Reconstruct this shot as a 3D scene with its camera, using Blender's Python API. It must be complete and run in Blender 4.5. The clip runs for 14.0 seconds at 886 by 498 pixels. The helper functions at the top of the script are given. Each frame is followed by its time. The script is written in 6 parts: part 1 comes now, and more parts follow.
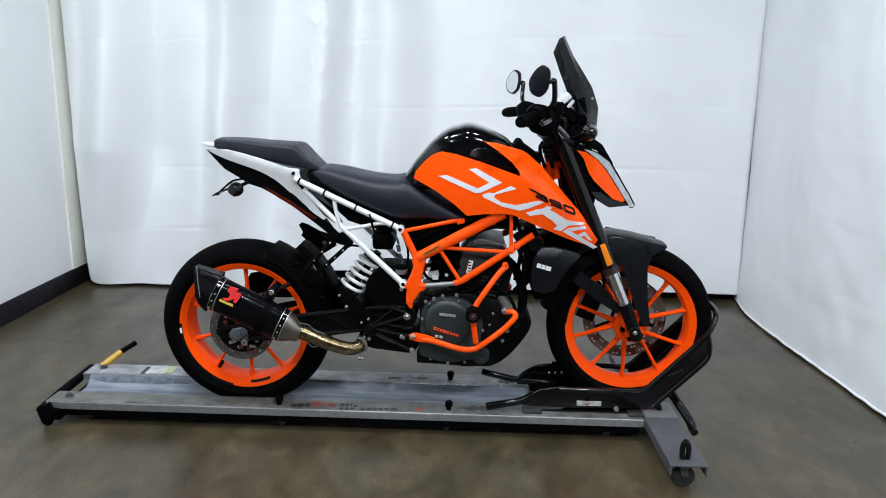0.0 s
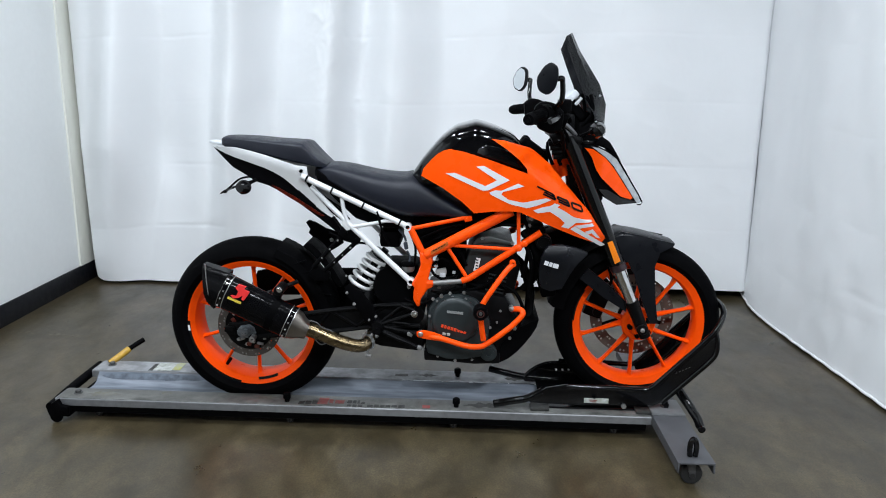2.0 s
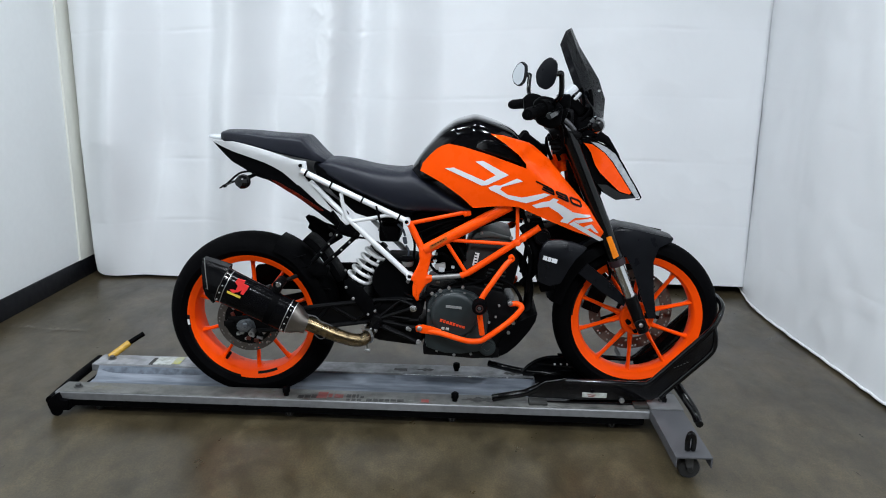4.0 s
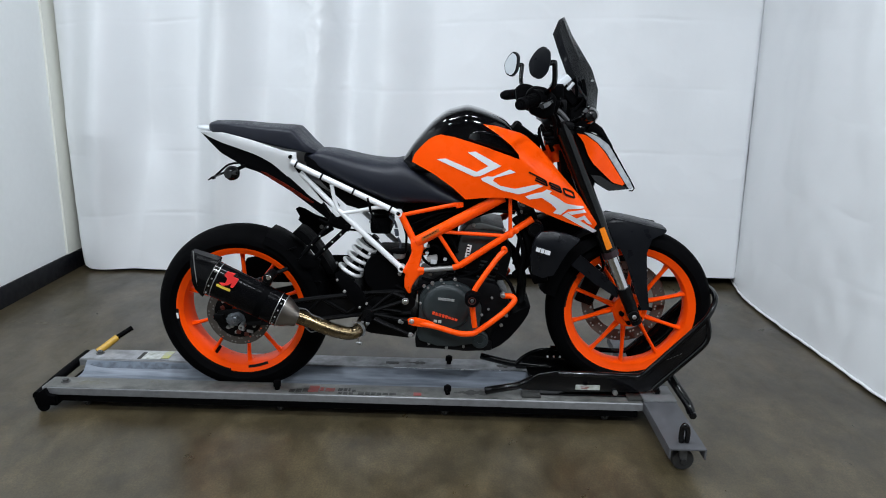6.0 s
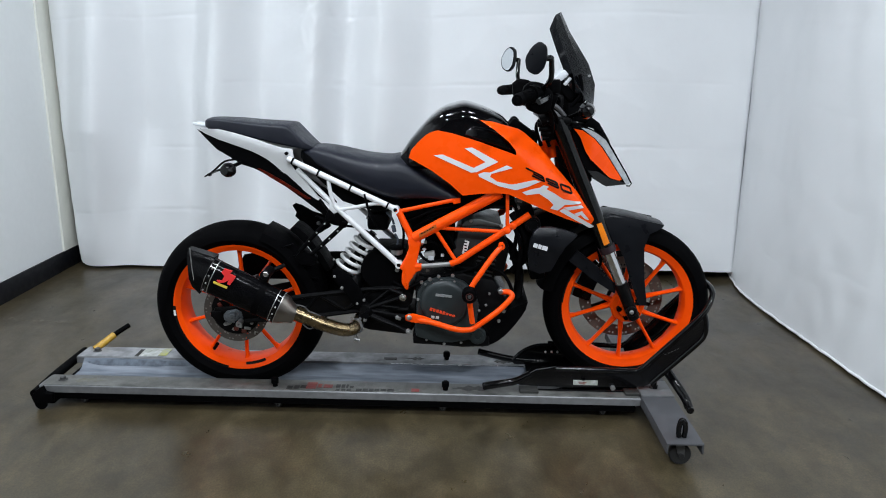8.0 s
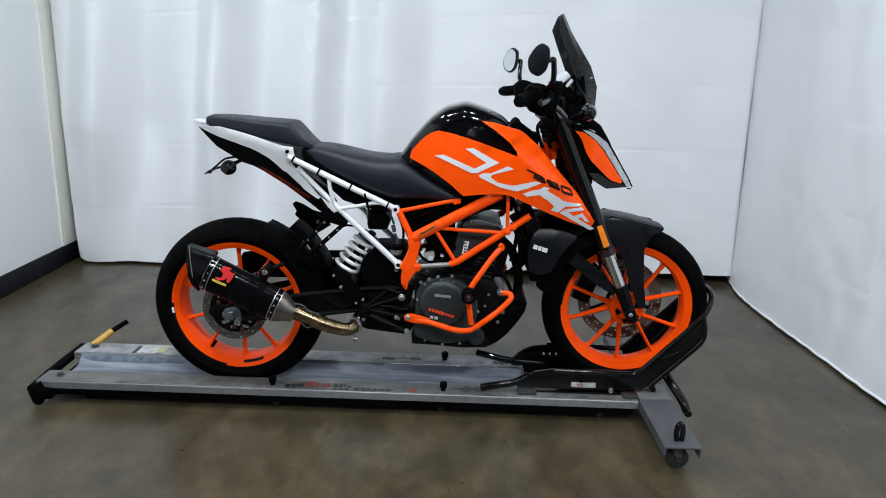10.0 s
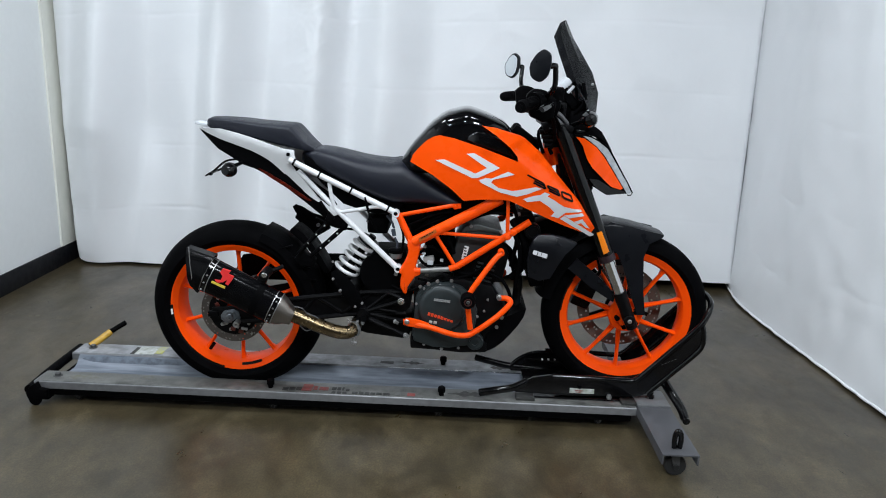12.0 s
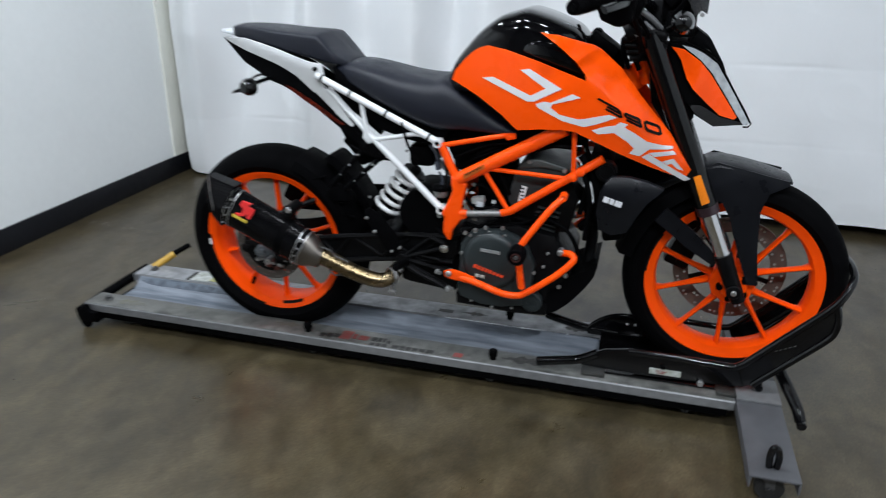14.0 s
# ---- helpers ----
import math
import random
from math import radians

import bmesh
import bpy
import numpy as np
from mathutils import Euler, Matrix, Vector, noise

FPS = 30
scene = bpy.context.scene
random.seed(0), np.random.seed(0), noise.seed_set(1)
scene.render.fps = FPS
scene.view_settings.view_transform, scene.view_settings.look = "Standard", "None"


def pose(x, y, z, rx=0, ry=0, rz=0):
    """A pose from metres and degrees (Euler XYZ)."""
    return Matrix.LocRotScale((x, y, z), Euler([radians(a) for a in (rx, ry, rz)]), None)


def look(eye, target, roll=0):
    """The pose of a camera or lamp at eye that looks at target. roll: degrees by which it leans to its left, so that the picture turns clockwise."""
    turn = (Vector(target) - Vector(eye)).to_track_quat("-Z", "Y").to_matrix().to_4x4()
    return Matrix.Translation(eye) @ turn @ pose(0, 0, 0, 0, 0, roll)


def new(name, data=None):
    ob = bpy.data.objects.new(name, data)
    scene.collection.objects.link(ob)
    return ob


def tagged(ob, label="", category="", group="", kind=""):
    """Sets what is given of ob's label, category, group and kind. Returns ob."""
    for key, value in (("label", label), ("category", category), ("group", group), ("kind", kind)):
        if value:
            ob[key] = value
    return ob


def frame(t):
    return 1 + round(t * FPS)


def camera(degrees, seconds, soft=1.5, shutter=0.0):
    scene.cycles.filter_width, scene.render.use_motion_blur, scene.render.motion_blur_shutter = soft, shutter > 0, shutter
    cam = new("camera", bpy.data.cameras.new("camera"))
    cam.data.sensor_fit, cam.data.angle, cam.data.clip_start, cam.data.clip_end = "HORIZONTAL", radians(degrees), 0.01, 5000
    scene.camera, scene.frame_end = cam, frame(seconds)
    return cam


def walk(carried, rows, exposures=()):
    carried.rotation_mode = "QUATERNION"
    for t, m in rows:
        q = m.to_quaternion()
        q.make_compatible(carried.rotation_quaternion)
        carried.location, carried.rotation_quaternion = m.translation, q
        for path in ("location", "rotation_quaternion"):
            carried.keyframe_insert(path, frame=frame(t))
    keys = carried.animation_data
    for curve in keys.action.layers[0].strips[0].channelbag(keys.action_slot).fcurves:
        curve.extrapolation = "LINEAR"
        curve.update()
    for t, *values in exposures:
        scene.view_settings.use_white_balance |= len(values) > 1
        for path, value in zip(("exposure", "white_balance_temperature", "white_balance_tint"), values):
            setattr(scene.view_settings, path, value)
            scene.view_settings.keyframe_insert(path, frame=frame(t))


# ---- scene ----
cam = camera(63.6, 14.0, soft=1.0, shutter=0.5)
PATH = [
    (0, (0.769, -2.431, 1.182), (0.714, -0.481, 0.74), 1.1),
    (0.5, (0.764, -2.431, 1.183), (0.711, -0.482, 0.735), 1.1),
    (1, (0.763, -2.43, 1.182), (0.706, -0.481, 0.734), 0.6),
    (1.5, (0.76, -2.427, 1.184), (0.698, -0.481, 0.729), 1.0),
    (2, (0.759, -2.432, 1.187), (0.692, -0.485, 0.734), 1.0),
    (2.5, (0.761, -2.441, 1.185), (0.684, -0.494, 0.735), 0.9),
    (3, (0.762, -2.443, 1.189), (0.684, -0.498, 0.733), 1.2),
    (5.5, (0.762, -2.421, 1.178), (0.714, -0.479, 0.702), 0.8),
    (6, (0.757, -2.416, 1.176), (0.717, -0.476, 0.693), 1.1),
    (6.5, (0.757, -2.405, 1.177), (0.724, -0.466, 0.686), 1.0),
    (7, (0.758, -2.406, 1.174), (0.728, -0.468, 0.68), 1.2),
    (7.5, (0.755, -2.411, 1.179), (0.726, -0.474, 0.682), 1.1),
    (8, (0.758, -2.412, 1.182), (0.725, -0.476, 0.683), 0.9),
    (10.5, (0.754, -2.408, 1.184), (0.726, -0.471, 0.684), 1.8),
    (11, (0.756, -2.41, 1.189), (0.73, -0.473, 0.69), 1.9),
    (11.5, (0.754, -2.413, 1.187), (0.73, -0.474, 0.696), 2.2),
    (12, (0.752, -2.408, 1.185), (0.725, -0.469, 0.696), 2.3),
    (12.5, (0.725, -2.394, 1.179), (0.7, -0.458, 0.679), 2.2),
    (12.8, (0.741, -2.37, 1.18), (0.703, -0.45, 0.622), 2.7),
    (13, (0.762, -2.338, 1.175), (0.73, -0.43, 0.577), 2.1),
    (13.1, (0.793, -2.298, 1.208), (0.699, -0.406, 0.567), 0.4),
    (13.2, (0.834, -2.291, 1.223), (0.658, -0.416, 0.552), -0.6),
    (13.3, (0.868, -2.243, 1.206), (0.591, -0.401, 0.476), -1.4),
    (13.4, (0.906, -2.203, 1.211), (0.502, -0.389, 0.472), -2.2),
    (13.5, (0.937, -2.185, 1.207), (0.464, -0.384, 0.477), -1.4),
    (13.6, (0.962, -2.138, 1.228), (0.447, -0.358, 0.475), -2.3),
    (13.7, (0.995, -2.098, 1.229), (0.463, -0.322, 0.478), -2.2),
    (13.8, (1.025, -2.054, 1.212), (0.501, -0.274, 0.465), -1.0),
    (13.9, (1.057, -1.996, 1.192), (0.549, -0.211, 0.446), -0.0),
    (14, (1.079, -1.932, 1.177), (0.584, -0.145, 0.426), 0.6),
]
walk(cam, [(t, look(eye, target, roll)) for t, eye, target, roll in PATH], exposures=[(0.0, 0.2), (3.0, 0.12), (6.0, 0.0), (12.5, 0.0), (13.5, -0.07), (14.0, 0.0)])

# ---- world, lights, exposure ----
world = bpy.data.worlds.new("World")
scene.world = world
world.use_nodes = True
world.node_tree.nodes["Background"].inputs[0].default_value = (0.75, 0.82, 1.0, 1)
world.node_tree.nodes["Background"].inputs[1].default_value = 0.05
# All hang out of view; the last is an added fill for the left floor.
LAMPS = [(-0.5, -3.4, 29.0), (0.75, -3.4, 48.0), (2.0, -3.3, 108.0), (-0.1, -0.9, 41.0), (0.75, -0.9, 16.0), (1.5, -0.9, 14.0), (-0.75, -0.1, 22.0)]
HANG = 3.3


# ---- materials ----
def mat(name, color, rough=0.5, metal=0.0, coat=0.0, var=0.08, scale=30.0, bump=0.0, bscale=200.0, rvar=0.08, tint=None, patch=2.5, spec=0.5):
    m = bpy.data.materials.new(name)
    m.use_nodes = True
    nt = m.node_tree
    b = nt.nodes["Principled BSDF"]
    b.inputs["Metallic"].default_value = metal
    b.inputs["Specular IOR Level"].default_value = spec
    b.inputs["Coat Weight"].default_value = coat
    b.inputs["Coat Roughness"].default_value = 0.06
    tc = nt.nodes.new("ShaderNodeTexCoord")
    fine = nt.nodes.new("ShaderNodeTexNoise")
    fine.inputs["Scale"].default_value, fine.inputs["Detail"].default_value = scale, 6
    big = nt.nodes.new("ShaderNodeTexNoise")
    big.inputs["Scale"].default_value, big.inputs["Detail"].default_value = patch, 4
    nt.links.new(tc.outputs["Object"], fine.inputs["Vector"])
    nt.links.new(tc.outputs["Object"], big.inputs["Vector"])
    add = nt.nodes.new("ShaderNodeMath")
    add.operation = "ADD"
    nt.links.new(fine.outputs["Fac"], add.inputs[0])
    nt.links.new(big.outputs["Fac"], add.inputs[1])
    rmp = nt.nodes.new("ShaderNodeMapRange")
    rmp.inputs["From Min"].default_value, rmp.inputs["From Max"].default_value = 0.7, 1.3
    nt.links.new(add.outputs[0], rmp.inputs["Value"])
    mix = nt.nodes.new("ShaderNodeMix")
    mix.data_type = "RGBA"
    lo = [c * (1 - var) for c in color] if tint is None else tint
    hi = [min(1, c * (1 + var)) for c in color]
    mix.inputs["A"].default_value, mix.inputs["B"].default_value = (*lo, 1), (*hi, 1)
    nt.links.new(rmp.outputs[0], mix.inputs["Factor"])
    nt.links.new(mix.outputs["Result"], b.inputs["Base Color"])
    rr = nt.nodes.new("ShaderNodeMapRange")
    rr.inputs["From Min"].default_value, rr.inputs["From Max"].default_value = 0.3, 0.7
    rr.inputs["To Min"].default_value, rr.inputs["To Max"].default_value = max(0.02, rough - rvar), min(1, rough + rvar)
    nt.links.new(fine.outputs["Fac"], rr.inputs["Value"])
    nt.links.new(rr.outputs[0], b.inputs["Roughness"])
    if bump:
        bn = nt.nodes.new("ShaderNodeTexNoise")
        bn.inputs["Scale"].default_value, bn.inputs["Detail"].default_value = bscale, 3
        nt.links.new(tc.outputs["Object"], bn.inputs["Vector"])
        bu = nt.nodes.new("ShaderNodeBump")
        bu.inputs["Strength"].default_value, bu.inputs["Distance"].default_value = bump, 0.002
        nt.links.new(bn.outputs["Fac"], bu.inputs["Height"])
        nt.links.new(bu.outputs["Normal"], b.inputs["Normal"])
    return m


ORANGE = mat("orange_paint", (0.93, 0.078, 0.002), 0.3, coat=0.3, spec=0.08, var=0.03)
FRAME_ORANGE = mat("orange_powder_coat", (0.90, 0.072, 0.002), 0.3, coat=0.2, spec=0.15, var=0.04)
RIM_ORANGE = mat("orange_rim_paint", (0.90, 0.072, 0.002), 0.34, coat=0.12, spec=0.05, var=0.04)
GLOSS_BLACK = mat("gloss_black_paint", (0.002, 0.002, 0.0024), 0.06, coat=0.05, spec=0.34, var=0.1, rvar=0.02)
TUBE_BLACK = mat("gloss_black_powder_coat", (0.0022, 0.0022, 0.0026), 0.16, coat=0.35, spec=0.14, var=0.2)
PLASTIC = mat("black_plastic", (0.0016, 0.0016, 0.0019), 0.55, spec=0.025, var=0.2, bump=0.15, bscale=900)
FENDER = mat("dark_grey_plastic", (0.0045, 0.005, 0.0068), 0.33, spec=0.18, var=0.15, bump=0.1, bscale=900)
CAST = mat("dark_cast_metal", (0.0028, 0.0028, 0.0032), 0.4, metal=0.0, spec=0.09, var=0.3, bump=0.25, bscale=500)
CRANK = mat("dark_grey_engine_paint", (0.018, 0.0235, 0.025), 0.4, metal=0.1, spec=0.35, var=0.15, bump=0.15, bscale=700)
RUBBER = mat("tyre_rubber", (0.0015, 0.0015, 0.0018), 0.7, spec=0.025, var=0.25, scale=60, bump=0.2, bscale=500)
SEAT = mat("seat_vinyl", (0.0046, 0.0060, 0.0125), 0.40, spec=0.36, var=0.12, bump=0.35, bscale=1400)
WHITE = mat("white_frame_paint", (0.68, 0.69, 0.70), 0.38, coat=0.2, var=0.03)
SPRING = mat("white_spring_paint", (0.72, 0.72, 0.72), 0.4, var=0.05)
CHROME = mat("polished_steel", (0.62, 0.62, 0.63), 0.22, metal=1.0, var=0.05)
STEEL = mat("brushed_steel", (0.42, 0.42, 0.42), 0.38, metal=0.9, var=0.12, scale=80)
SLEEVE = mat("dull_bare_steel", (0.24, 0.24, 0.235), 0.45, metal=0.5, var=0.2, scale=60)
BLUE_STEEL = mat("blue_grey_zinc_steel", (0.17, 0.19, 0.21), 0.35, metal=0.6, var=0.35, scale=120)
DISC = mat("brake_disc_steel", (0.062, 0.052, 0.045), 0.42, metal=0.25, var=0.15, scale=80)
TITAN = mat("heat_tinted_titanium", (0.23, 0.165, 0.08), 0.28, metal=1.0, var=0.1, tint=(0.16, 0.13, 0.09), patch=8)
COLLAR = mat("satin_titanium", (0.20, 0.18, 0.16), 0.36, metal=1.0, var=0.12)
SILVER = mat("silver_decal", (0.62, 0.62, 0.64), 0.4, var=0.04)
DECAL_WHITE = mat("white_decal", (0.78, 0.78, 0.78), 0.45, var=0.03)
DECAL_RED = mat("red_decal", (0.75, 0.03, 0.03), 0.4, var=0.05)
DECAL_YELLOW = mat("yellow_decal", (0.6, 0.45, 0.05), 0.45, var=0.05)
DECAL_BLACK = mat("black_decal", (0.003, 0.003, 0.003), 0.45, spec=0.12, var=0.2)
AMBER = mat("amber_reflector", (0.85, 0.22, 0.01), 0.2, coat=0.6, var=0.12, scale=250)
ALU = mat("galvanised_steel_sheet", (0.165, 0.168, 0.172), 0.42, metal=0.35, var=0.22, scale=45, rvar=0.12, bump=0.08, bscale=250)
GRIME = mat("grimy_dark_grey", (0.115, 0.115, 0.108), 0.5, metal=0.1, var=0.3, scale=38, tint=(0.04, 0.041, 0.037), patch=9, bump=0.2, bscale=400)
TROUGH = mat("blue_grey_worn_steel", (0.215, 0.235, 0.27), 0.58, metal=0.1, var=0.25, scale=30, tint=(0.060, 0.076, 0.10), patch=6)
mp = TROUGH.node_tree.nodes.new("ShaderNodeMapping")
mp.inputs["Scale"].default_value = (0.22, 1.6, 1.6)
for ln in [l for l in TROUGH.node_tree.links if l.from_socket.name == "Object"]:
    TROUGH.node_tree.links.new(mp.outputs[0], ln.to_socket)
TROUGH.node_tree.links.new([n for n in TROUGH.node_tree.nodes if n.bl_idname == "ShaderNodeTexCoord"][0].outputs["Object"], mp.inputs["Vector"])
BEAM = mat("grey_painted_steel", (0.070, 0.071, 0.077), 0.5, metal=0.1, var=0.18, scale=40, bump=0.06, bscale=250)
YELLOW = mat("yellow_handle", (0.45, 0.26, 0.03), 0.45, var=0.25, scale=60)
WALL_WHITE = mat("white_wall_paint", (0.80, 0.82, 0.82), 0.6, var=0.02, bump=0.08, bscale=300)
WALL_CREAM = mat("cream_wall_paint", (0.78, 0.78, 0.71), 0.65, var=0.03, bump=0.08, bscale=300)
BASE = mat("black_vinyl_baseboard", (0.007, 0.0075, 0.010), 0.5, spec=0.2, var=0.2)
CEILING = mat("dim_grey_paint", (0.16, 0.16, 0.165), 0.8, var=0.03)
MIRROR = mat("mirror_glass", (0.62, 0.65, 0.68), 0.03, metal=1.0, var=0.01, rvar=0.01)
LENS = mat("clear_lens_plastic", (0.36, 0.38, 0.40), 0.12, coat=0.3, var=0.3, scale=60)
CASTER = mat("grey_caster_metal", (0.10, 0.10, 0.10), 0.5, metal=0.7, var=0.3, scale=80)
FRINGE = mat("translucent_white_plastic", (0.56, 0.585, 0.61), 0.35, var=0.05)


def cloth_material():
    m = mat("white_curtain_cloth", (0.79, 0.805, 0.82), 0.5, var=0.015, scale=4, bump=0.25, bscale=14)
    nt = m.node_tree
    b = nt.nodes["Principled BSDF"]
    b.inputs["Sheen Weight"].default_value = 0.15
    bu = [n for n in nt.nodes if n.bl_idname == "ShaderNodeBump"][0]
    bu.inputs["Distance"].default_value = 0.006
    bu.inputs["Strength"].default_value = 0.22
    noise_node = [l.from_node for l in nt.links if l.to_node == bu and l.to_socket.name == "Height"][0]
    noise_node.inputs["Scale"].default_value = 6
    noise_node.inputs["Detail"].default_value = 5
    noise_node.inputs["Distortion"].default_value = 1.2
    return m


CLOTH = cloth_material()


def floor_material():
    """Polished concrete: cloudy patches, fine streaks and specks, a slightly uneven polish."""
    m = bpy.data.materials.new("polished_concrete")
    m.use_nodes = True
    nt = m.node_tree
    b = nt.nodes["Principled BSDF"]
    tc = nt.nodes.new("ShaderNodeTexCoord")

    def cloud(scale, detail, distort, stretch=(1, 1, 1)):
        mp = nt.nodes.new("ShaderNodeMapping")
        mp.inputs["Scale"].default_value = stretch
        n = nt.nodes.new("ShaderNodeTexNoise")
        n.inputs["Scale"].default_value, n.inputs["Detail"].default_value, n.inputs["Distortion"].default_value = scale, detail, distort
        n.inputs["Roughness"].default_value = 0.70
        nt.links.new(tc.outputs["Object"], mp.inputs["Vector"])
        nt.links.new(mp.outputs[0], n.inputs["Vector"])
        return n.outputs["Fac"]

    def blend(fac, lo, hi, a, c, mode="MIX"):
        r = nt.nodes.new("ShaderNodeMapRange")
        r.interpolation_type = "SMOOTHSTEP"
        r.inputs["From Min"].default_value, r.inputs["From Max"].default_value = lo, hi
        nt.links.new(fac, r.inputs["Value"])
        mx = nt.nodes.new("ShaderNodeMix")
        mx.data_type, mx.blend_type = "RGBA", mode
        nt.links.new(r.outputs[0], mx.inputs["Factor"])
        for sock, val in (("A", a), ("B", c)):
            if isinstance(val, tuple):
                mx.inputs[sock].default_value = (*val, 1)
            else:
                nt.links.new(val, mx.inputs[sock])
        return mx.outputs["Result"]

    base = blend(cloud(1.0, 10, 0.9), 0.34, 0.66, (0.0292, 0.0228, 0.0118), (0.0592, 0.0468, 0.0256))
    base = blend(cloud(3.6, 12, 0.5, (1.25, 0.8, 1)), 0.40, 0.72, base, (0.0840, 0.0662, 0.0374))
    dark = blend(cloud(5, 15, 0.2, (1.4, 0.8, 1)), 0.36, 0.64, (0.60, 0.57, 0.52), (1.08, 1.08, 1.08))
    mul = nt.nodes.new("ShaderNodeMix")
    mul.data_type, mul.blend_type = "RGBA", "MULTIPLY"
    mul.inputs["Factor"].default_value = 0.78
    nt.links.new(base, mul.inputs["A"])
    nt.links.new(dark, mul.inputs["B"])
    speck = blend(cloud(170, 6, 0, (1.0, 0.7, 1)), 0.32, 0.68, (0.66, 0.65, 0.63), (1.34, 1.34, 1.32))
    grain = blend(cloud(17, 14, 0.5, (1.2, 0.75, 1)), 0.36, 0.64, (0.86, 0.855, 0.84), (1.11, 1.11, 1.105))
    both = nt.nodes.new("ShaderNodeMix")
    both.data_type, both.blend_type = "RGBA", "MULTIPLY"
    both.inputs["Factor"].default_value = 1.0
    nt.links.new(speck, both.inputs["A"])
    nt.links.new(grain, both.inputs["B"])
    speck = both.outputs["Result"]
    mul2 = nt.nodes.new("ShaderNodeMix")
    mul2.data_type, mul2.blend_type = "RGBA", "MULTIPLY"
    mul2.inputs["Factor"].default_value = 1.0
    nt.links.new(mul.outputs["Result"], mul2.inputs["A"])
    nt.links.new(speck, mul2.inputs["B"])
    nt.links.new(mul2.outputs["Result"], b.inputs["Base Color"])
    rr = nt.nodes.new("ShaderNodeMapRange")
    rr.inputs["From Min"].default_value, rr.inputs["From Max"].default_value = 0.2, 0.8
    rr.inputs["To Min"].default_value, rr.inputs["To Max"].default_value = 0.20, 0.50
    nt.links.new(cloud(6.0, 12, 0.4, (1.3, 0.75, 1)), rr.inputs["Value"])
    nt.links.new(rr.outputs[0], b.inputs["Roughness"])
    b.inputs["Specular IOR Level"].default_value = 0.62
    return m


CONCRETE = floor_material()


def smoked_material():
    m = bpy.data.materials.new("smoked_acrylic")
    m.use_nodes = True
    nt = m.node_tree
    b = nt.nodes["Principled BSDF"]
    b.inputs["Base Color"].default_value = (0.004, 0.0045, 0.006, 1)
    b.inputs["Roughness"].default_value = 0.08
    b.inputs["Specular IOR Level"].default_value = 0.35
    clear = nt.nodes.new("ShaderNodeBsdfTransparent")
    clear.inputs[0].default_value = (0.5, 0.52, 0.56, 1)
    mx = nt.nodes.new("ShaderNodeMixShader")
    mx.inputs[0].default_value = 0.025
    nt.links.new(b.outputs[0], mx.inputs[1])
    nt.links.new(clear.outputs[0], mx.inputs[2])
    nt.links.new(mx.outputs[0], nt.nodes["Material Output"].inputs["Surface"])
    return m


SMOKED = smoked_material()


def carbon_material():
    m = mat("carbon_fibre_lacquer", (0.012, 0.012, 0.013), 0.14, coat=0.03, spec=0.07, var=0.1)
    nt = m.node_tree
    tc = [n for n in nt.nodes if n.bl_idname == "ShaderNodeTexCoord"][0]
    ch = nt.nodes.new("ShaderNodeTexChecker")
    ch.inputs["Scale"].default_value = 260
    ch.inputs["Color1"].default_value = (0.002, 0.002, 0.0025, 1)
    ch.inputs["Color2"].default_value = (0.0034, 0.0034, 0.0038, 1)
    mp = nt.nodes.new("ShaderNodeMapping")
    mp.inputs["Rotation"].default_value = (0.3, 0.42, 0.2)
    nt.links.new(tc.outputs["Object"], mp.inputs["Vector"])
    nt.links.new(mp.outputs[0], ch.inputs["Vector"])
    nt.links.new(ch.outputs["Color"], nt.nodes["Principled BSDF"].inputs["Base Color"])
    return m


CARBON = carbon_material()


def glow_material(name, strength):
    m = bpy.data.materials.new(name)
    m.use_nodes = True
    nt = m.node_tree
    e = nt.nodes.new("ShaderNodeEmission")
    e.inputs[0].default_value = (0.93, 0.97, 1.0, 1)
    e.inputs[1].default_value = strength
    nt.links.new(e.outputs[0], nt.nodes["Material Output"].inputs["Surface"])
    return m


# ---- mesh helpers ----
HOME = {}


def thing(name, at, label, category, group="", kind=""):
    ob = new(name)
    ob.empty_display_size = 0.1
    ob.location = at
    HOME[ob.name] = Vector(at)
    return tagged(ob, label, category, group, kind)


def finish(bm, material, name, sharp=38):
    bmesh.ops.recalc_face_normals(bm, faces=bm.faces)
    me = bpy.data.meshes.new(name)
    bm.to_mesh(me)
    bm.free()
    for p in me.polygons:
        p.use_smooth = True
    me.set_sharp_from_angle(angle=radians(sharp))
    for one in (material if isinstance(material, (list, tuple)) else [material]):
        me.materials.append(one)
    return me


def hang(ob, parent):
    ob.parent = parent
    ob.matrix_parent_inverse = Matrix.Translation(-HOME[parent.name])
    HOME[ob.name] = Vector((0, 0, 0))
    return ob


TRIM = [False]
DROP = [0.0]


def part(name, bm, material, parent, label="", sharp=38):
    """One mesh object under a thing or under a part; the mesh is in world metres, but TRIM stretches it to fit the
    camera's view.
    """
    if TRIM[0]:
        for v in bm.verts:
            x, y, z = v.co
            v.co = (1.0226 * x - 0.009, y, 1.0098 * z - 0.0024 * x - 0.0595 * abs(y) - 0.0058 - DROP[0])
    ob = hang(new(name, finish(bm, material, name, sharp)), parent)
    return tagged(ob, label)


def single(name, bm, material, label, category, group="", kind="", sharp=38):
    ob = new(name, finish(bm, material, name, sharp))
    HOME[ob.name] = Vector((0, 0, 0))
    return tagged(ob, label, category, group, kind)


